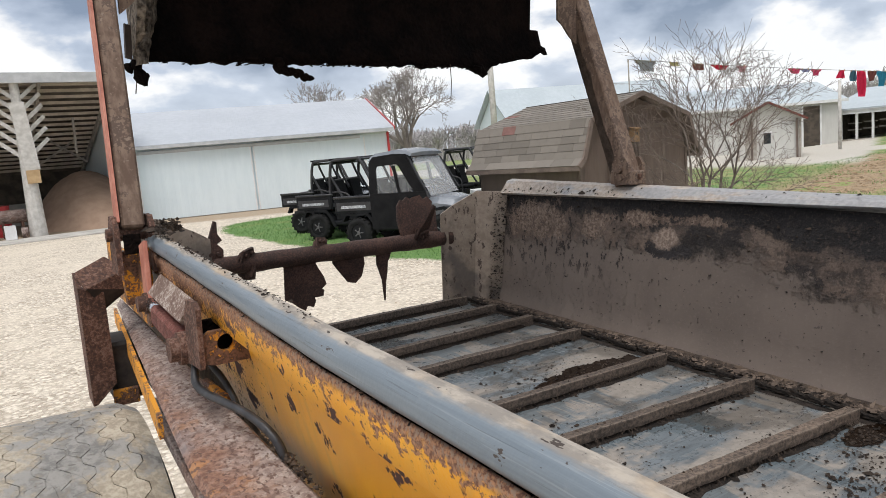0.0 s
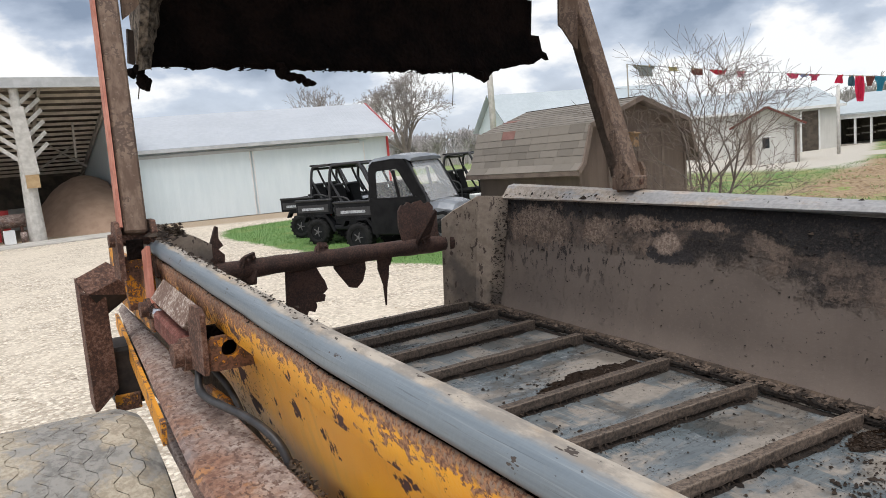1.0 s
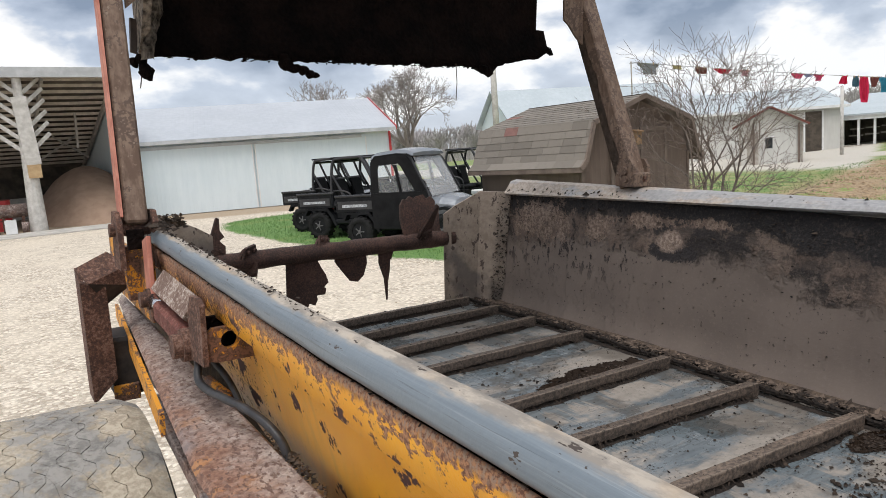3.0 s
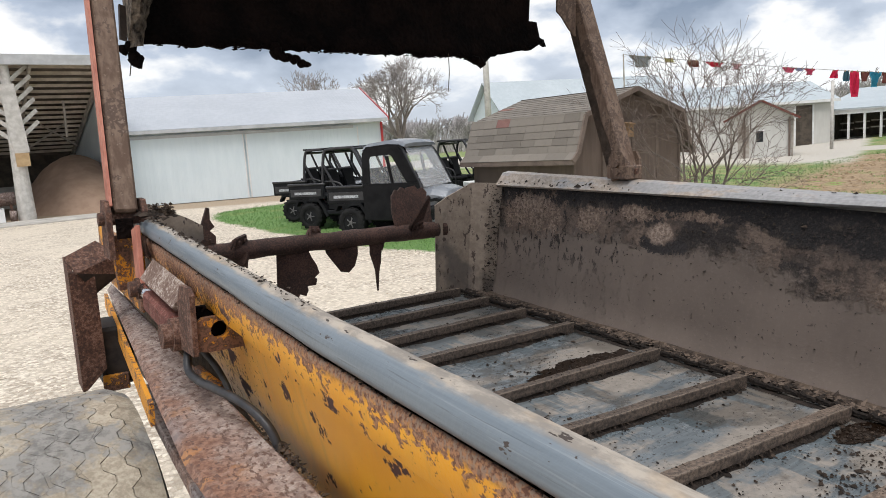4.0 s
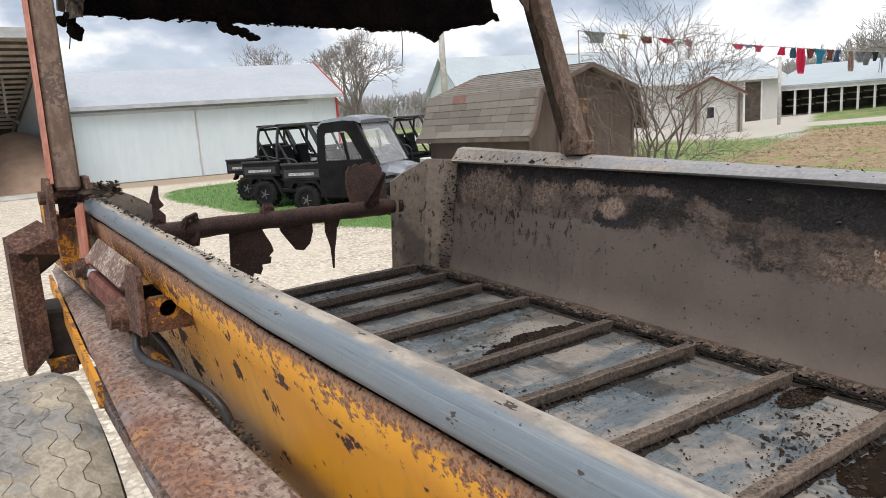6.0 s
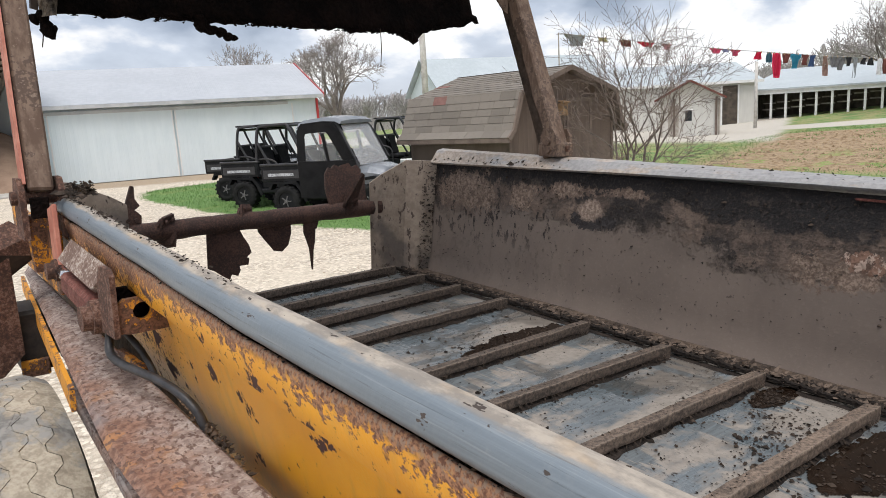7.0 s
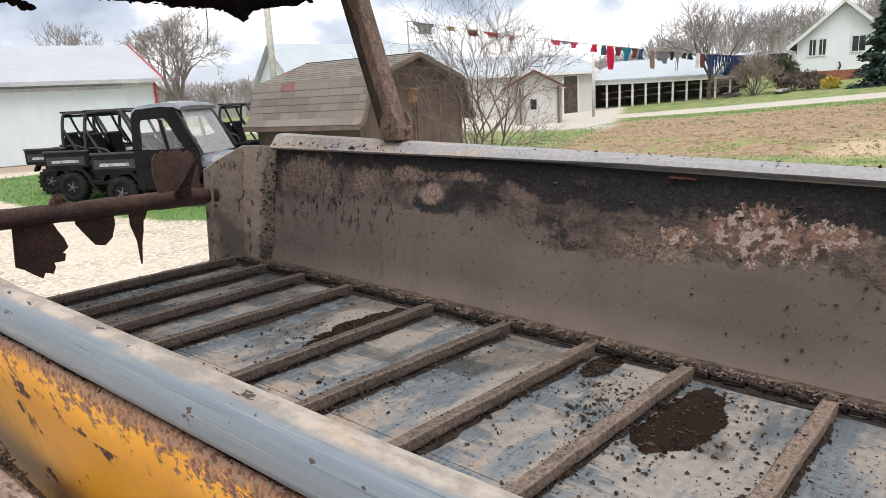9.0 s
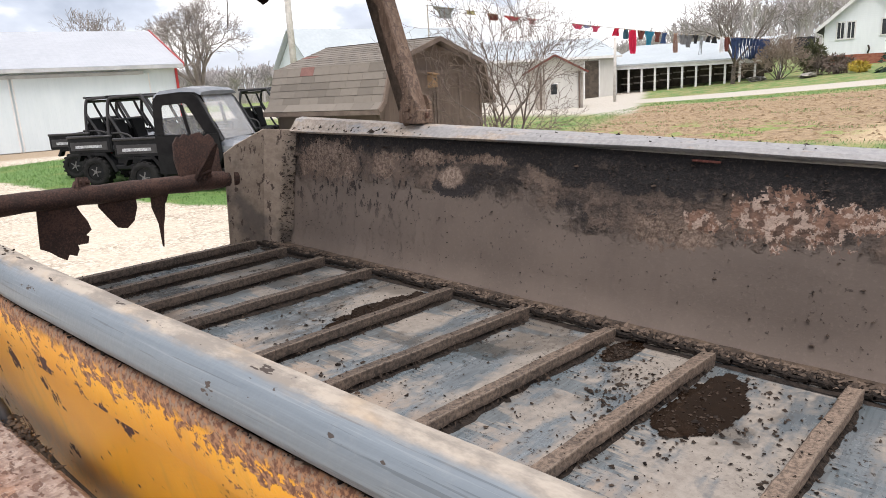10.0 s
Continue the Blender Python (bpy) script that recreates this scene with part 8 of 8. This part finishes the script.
def house():
    """Gable end of the white house over a brick base."""
    m = Matrix.Translation((51.05, 10.95, 1.1)) @ pose(0, 0, 0, 0, 0, math.degrees(math.atan2(5.9 - 10.95, 51.9 - 51.05)))
    h = thing("house", m, "white lap-sided house on a red brick base", "house")
    W, D = 5.15, 11.0
    B_, E_, A_ = 0.85, 2.75, 5.0
    for y in (0.1, D - 0.1):
        pslab("gable_wall", [(0, B_), (W, B_), (W, E_), (W / 2, A_ - 0.1), (0, E_)], Matrix.Translation((0, y, 0)) @ XZ, 0.2, LAP_SIDING, h, "white lap-sided gable")
    for x in (0.1, W - 0.1):
        pbox("side_wall", x - 0.1, x + 0.1, 0.204, D - 0.204, B_, E_, LAP_SIDING, h)
    base = pbox("brick_base", -0.02, W + 0.02, -0.02, D, -0.4, B_ - 0.004, BRICK, h, "red brick base")
    s = (A_ - E_) / (W / 2)
    pslab("roof", [(-0.55, E_ - 0.55 * s), (W / 2, A_), (W + 0.55, E_ - 0.55 * s), (W + 0.55, E_ - 0.55 * s + 0.14), (W / 2, A_ + 0.14), (-0.55, E_ - 0.55 * s + 0.14)], Matrix.Translation((0, D / 2, 0)) @ XZ, D + 0.7, SHINGLE_DARK, h, "dark shingled roof")
    for a, c in (((-0.56, E_ - 0.56 * s + 0.05), (W / 2, A_ + 0.05)), ((W + 0.56, E_ - 0.56 * s + 0.05), (W / 2, A_ + 0.05))):
        bm = fresh()
        bar(bm, (a[0], -0.38, a[1]), (c[0], -0.38, c[1]), 0.06, 0.20, (0, 0, 1))
        part("rake_board", bm, WHITE_TRIM, h, "white rake board")
    bm = fresh()
    tube(bm, [(-0.5, -0.30, 2.28), (-0.1, -0.08, 2.10), (-0.06, -0.06, 1.9), (-0.06, -0.06, -0.2)], 0.05, 8)
    part("downpipe", bm, WHITE_TRIM, h)
    for x0, x1, z0, z1 in ((0.72, 1.08, 1.85, 2.80), (1.28, 1.64, 1.85, 2.80), (3.1, 3.8, 1.95, 2.85)):
        w = pbox("window", x0, x1, -0.03, -0.004, z0, z1, DARK_PANE, h, "dark window pane")
        for a, b, c, d in ((x0 - 0.08, x1 + 0.08, z1, z1 + 0.08), (x0 - 0.08, x1 + 0.08, z0 - 0.08, z0), (x0 - 0.08, x0, z0, z1), (x1, x1 + 0.08, z0, z1), ((x0 + x1) / 2 - 0.02, (x0 + x1) / 2 + 0.02, z0, z1)):
            pbox("window_frame", a, b, -0.055, -0.031, c, d, WHITE_TRIM, w)
    bm = fresh()
    tube(bm, curve([(2.45, -0.06, 0.9), (2.52, -0.16, 1.1), (2.45, -0.12, 1.35)], 4), 0.05, 8)
    part("wall_lamp", bm, DARK_STEEL, h)


house()


def leafy(name, x, y, label, category, mat, height, radius, count, size, seed, cone=False, bare=False):
    """A shrub or conifer: a stem and many small separate leaf clumps with gaps between."""
    t = thing(name, at(x, y, ground_z(x, y)), label, category)
    rng = random.Random(seed)
    bm = fresh()
    rod(bm, (0, 0, -0.1), (0, 0, height * (0.95 if cone else 0.5)), radius * 0.07 + 0.02, 0.015, n=8)
    part("stem", bm, BARK, t)
    verts, faces = [], []
    for i in range(count):
        if cone:
            h = rng.random() ** 1.35
            rr = radius * (1 - h) * (0.75 + 0.35 * math.sin(h * 46 + 3 * rng.random())) * rng.uniform(0.55, 1.0)
            a = rng.uniform(0, math.tau)
            c = Vector((math.cos(a) * rr, math.sin(a) * rr, 0.12 + h * height - 0.18 * rr))
            out = Vector((math.cos(a), math.sin(a), -0.25))
        else:
            d = Vector((rng.gauss(0, 1), rng.gauss(0, 1), rng.gauss(0, 1))).normalized()
            k = rng.random() ** 0.4 * (1 + 0.3 * noise.noise(d * 2.1 + Vector((seed, 0, 0))))
            c = Vector((d.x * radius * k, d.y * radius * k, height * 0.52 + d.z * height * 0.48 * k))
            out = d
        side = out.cross(Vector((rng.gauss(0, 1), rng.gauss(0, 1), 1))).normalized() * size * rng.uniform(0.25, 0.5)
        tip = c + out.normalized() * size * rng.uniform(0.7, 1.3)
        k0 = len(verts)
        verts += [c - side, c + side, tip, c + Vector((0, 0, size * 0.25))]
        faces += [(k0, k0 + 1, k0 + 3), (k0 + 1, k0 + 2, k0 + 3), (k0 + 2, k0, k0 + 3)]
    me = bpy.data.meshes.new("foliage")
    me.from_pydata(verts, [], faces)
    me.materials.append(mat)
    ob = new("foliage", me)
    ob.parent = t
    return t


SPRUCE = plain("spruce_needles", (0.012, 0.03, 0.022), (0.04, 0.07, 0.05), 6, 0.8)
BRUSH_TWIG = plain("tan_brush_twigs", (0.20, 0.155, 0.125), (0.33, 0.265, 0.215), 2, 0.95)
YELLOW_BLOOM = plain("yellow_blossom", (0.36, 0.28, 0.04), (0.58, 0.44, 0.07), 6, 0.8)
JUNIPER = plain("dull_green_shrub", (0.05, 0.06, 0.03), (0.12, 0.12, 0.06), 6, 0.85)
leafy("spruce", 42.3, 4.75, "dark green spruce beside the house", "tree", SPRUCE, 5.6, 1.7, 5200, 0.24, 3, True)
leafy("flowering_shrub", 43.2, 7.45, "yellow flowering shrub before the house", "shrub", YELLOW_BLOOM, 0.6, 0.5, 600, 0.11, 4)
leafy("evergreen_shrub", 45.2, 10.2, "dull green shrub at the house corner", "shrub", JUNIPER, 1.9, 0.75, 1500, 0.14, 5)
leafy("low_shrub", 44.2, 8.7, "brown dormant shrub before the house", "shrub", TWIG, 1.0, 0.9, 900, 0.14, 6)
bare_tree(43.9, 11.6, 2.7, 0.2, 0.03, 6, 0.62, 23, "broad bare many-stemmed shrub beside the lane", 0.009, BRUSH_TWIG, stems=12, up=0.1, tilt=0.75)
bare_tree(44.4, 9.6, 1.4, 0.2, 0.025, 4, 0.5, 24, "bare shrub before the house", 0.008, TWIG, stems=7, up=0.3, tilt=0.5)

# ---- poles, washing line ----
pole = thing("utility_pole", at(18.75, 23.5, 0), "weathered wooden utility pole", "utility pole")
bm = fresh()
rod(bm, (0, 0, -0.3), (0, 0, 8.2), 0.15, 0.11, n=12)
part("shaft", bm, OLD_POST, pole, "", True)
pbox("cross_arm", -0.9, 0.9, -0.05, 0.05, 7.5, 7.62, OLD_WOOD, pole)
line_pole = thing("line_post", at(36.0, 17.85, 0.1), "grey wooden washing-line post", "post")
bm = fresh()
rod(bm, (0, 0, -0.3), (0, 0, 3.35), 0.085, 0.075, n=12)
part("shaft", bm, OLD_POST, line_pole, "", True)


def washing():
    A, B, S = Vector((19.1, 16.35, 4.25)), Vector((46.6, 12.25, 3.05)), 0.22
    ln = thing("washing_line", None, "long wire washing line strung over the yard", "washing line")

    def on(t):
        p = A.lerp(B, t)
        p.z -= S * 4 * t * (1 - t)
        return p

    bm = fresh()
    tube(bm, [on(i / 40) for i in range(41)], 0.012, 5)
    part("wire", bm, ROPE, ln)
    end = thing("line_post", at(46.65, 12.25, ground_z(46.65, 12.25)), "white T-shaped washing-line post", "post")
    bm = fresh()
    rod(bm, (0, 0, -0.2), (0, 0, 2.5), 0.05, n=10)
    rod(bm, (-0.5, -0.4, 2.45), (0.5, 0.4, 2.45), 0.03, n=8)
    part("shaft", bm, WHITE_TRIM, end)
    start = thing("line_post", at(19.05, 16.36, 0), "grey washing-line post behind the shed", "post")
    bm = fresh()
    rod(bm, (0, 0, -0.2), (0, 0, 4.27), 0.022, n=8)
    part("shaft", bm, OLD_WOOD, start)
    cols = {}

    def cloth(c):
        if c not in cols:
            cols[c] = plain("washed_cloth", c, tuple(min(1, v * 1.3 + 0.01) for v in c), 7, 0.9)
        return cols[c]

    red, pink, white, teal, grey, dark, blue, maroon = (0.52, 0.02, 0.075), (0.60, 0.12, 0.24), (0.62, 0.62, 0.64), (0.03, 0.22, 0.32), (0.20, 0.20, 0.21), (0.03, 0.03, 0.035), (0.035, 0.06, 0.14), (0.20, 0.07, 0.06)
    items = [(0.024, 0.75, 0.42, (0.36, 0.37, 0.41), 1, "shirt"), (0.071, 0.45, 0.28, (0.50, 0.46, 0.30), 1, "shirt"), (0.112, 0.45, 0.28, maroon, 1, "shirt"), (0.150, 0.65, 0.40, red, 1, "shirt"),
             (0.190, 0.45, 0.25, (0.62, 0.35, 0.42), 1, "shirt"), (0.293, 0.5, 0.40, pink, 1, "shirt"), (0.315, 0.5, 0.28, (0.34, 0.36, 0.52), 1, "shirt"), (0.337, 0.5, 0.30, pink, 1, "shirt"),
             (0.394, 0.45, 0.32, red, 0, "cloth"), (0.420, 0.35, 0.42, (0.05, 0.12, 0.16), 0, "cloth"), (0.438, 0.5, 1.05, red, 0, "dress"), (0.463, 0.45, 0.40, maroon, 0, "cloth"), (0.487, 0.6, 0.62, teal, 0, "shirt")]
    items += [(0.512, 0.5, 0.45, maroon, 0, "shirt"), (0.534, 0.45, 0.5, (0.05, 0.09, 0.20), 0, "shirt"), (0.570, 0.38, 0.90, (0.26, 0.17, 0.14), 0, "trousers"), (0.597, 0.55, 0.5, grey, 0, "shirt"), (0.615, 0.55, 0.62, grey, 0, "shirt"),
              (0.638, 0.42, 0.42, dark, 0, "cloth"), (0.658, 0.42, 0.95, (0.33, 0.34, 0.36), 0, "trousers"), (0.687, 0.5, 0.32, dark, 0, "cloth"), (0.708, 0.5, 0.35, dark, 0, "cloth"), (0.738, 0.42, 0.8, white, 0, "cloth"), (0.758, 0.42, 0.75, maroon, 0, "cloth")]
    items += [(0.783 + 0.0150 * k, 0.42, 1.10 + 0.06 * (k % 2), blue, 0, "trousers") for k in range(11)]
    d = (B - A).normalized()
    wind = Vector((-d.y, d.x, 0)).normalized()
    for t, w, h, c, blown, kind in items:
        p = on(t)
        ob = thing("hanging_" + kind, Matrix.Translation(p), {"shirt": "washed shirt pegged on the line", "cloth": "small washed cloth on the line", "dress": "long red dress with pale hem on the line", "trousers": "washed trousers hanging on the line"}[kind], "laundry", "washing on the line")
        bm = fresh()
        nx, nz = 6, 8
        grid = []
        for i in range(nx + 1):
            row = []
            for j in range(nz + 1):
                u, s = i / nx - 0.5, j / nz
                wide = w * (1.0 if kind != "trousers" else 1.0 - 0.15 * s) * (1 - 0.1 * s)
                if kind == "shirt" and s < 0.3:
                    wide *= 1.25
                q = d * u * wide + Vector((0, 0, -h * s * (0.55 + 0.25 * math.sin(t * 77) if blown else 1))) + wind * (0.05 * math.sin(u * 9 + s * 3 + t * 40) + (0.6 * h * s if blown else 0.04 * s))
                q += d * (0.8 * h * s if blown else 0.06 * s * math.sin(t * 90))
                row.append(bm.verts.new(q))
            grid.append(row)
        for i in range(nx):
            for j in range(nz):
                if kind == "trousers" and i == 2 and j > 2:
                    continue
                bm.faces.new((grid[i][j], grid[i + 1][j], grid[i + 1][j + 1], grid[i][j + 1]))
        bmesh.ops.solidify(bm, geom=bm.faces[:], thickness=0.012)
        part("fabric", bm, cloth(c), ob, "", True)
        for u in (-0.35, 0.35):
            bm = fresh()
            q = d * u * w
            box(bm, q.x - 0.012, q.x + 0.012, q.y - 0.012, q.y + 0.012, -0.05, 0.03)
            part("peg", bm, TAN_WOOD, ob)
    # dark clothes on a short line at the house
    for k, (x, y, w, h) in enumerate(((49.6, 12.0, 0.7, 0.9), (49.9, 11.5, 0.55, 0.75))):
        ob = thing("hanging_coat", at(x, y, 3.15), "dark coat hung at the house corner", "laundry", "washing on the line")
        bm = fresh()
        slab(bm, [(-w / 2, 0), (-w * 0.6, -h * 0.5), (-w * 0.45, -h * 0.55), (-w * 0.4, -h), (w * 0.4, -h), (w * 0.45, -h * 0.55), (w * 0.6, -h * 0.5), (w / 2, 0), (0, 0.05)], pose(0, 0, 0, 90, 0, -70), 0.06)
        part("fabric", bm, cloth(dark), ob)
    short = thing("washing_line", None, "short wire line at the house corner", "washing line")
    bm = fresh()
    tube(bm, [on(1.0), (49.6, 12.0, 3.2), (50.95, 10.98, 3.25)], 0.01, 5)
    part("wire", bm, ROPE, short)


washing()

# ---- small yard things by the house and shed ----


def log_pile():
    rng = random.Random(2)
    for x, y, n in ((44.7, 13.0, 7), (43.2, 9.9, 5)):
        p = thing("stone_border", at(x, y, ground_z(x, y)), "low heap of grey garden stones", "stones")
        for i in range(n):
            bm = fresh()
            s = bmesh.ops.create_icosphere(bm, subdivisions=2, radius=0.22)
            for v in s["verts"]:
                v.co = Vector((v.co.x * 1.5, v.co.y, v.co.z * 0.7)) * (1 + 0.3 * noise.noise(v.co * 6 + Vector((i, x, 0)))) + Vector((rng.uniform(-0.7, 0.7), rng.uniform(-0.3, 0.3), 0.1))
            part("stone", bm, CONCRETE, p)


log_pile()
cooler = thing("water_cooler", on_ground(9.3, 12.0, -20), "blue and white plastic crate beside the brown shed", "crate")
pbox("body", -0.3, 0.3, -0.22, 0.22, 0, 0.75, plain("blue_plastic", (0.03, 0.18, 0.36), (0.05, 0.26, 0.46), 5, 0.5), cooler, "", 0.02)
pbox("lid", -0.32, 0.32, -0.24, 0.24, 0.752, 0.86, WHITE_TRIM, cooler, "white lid", 0.015)
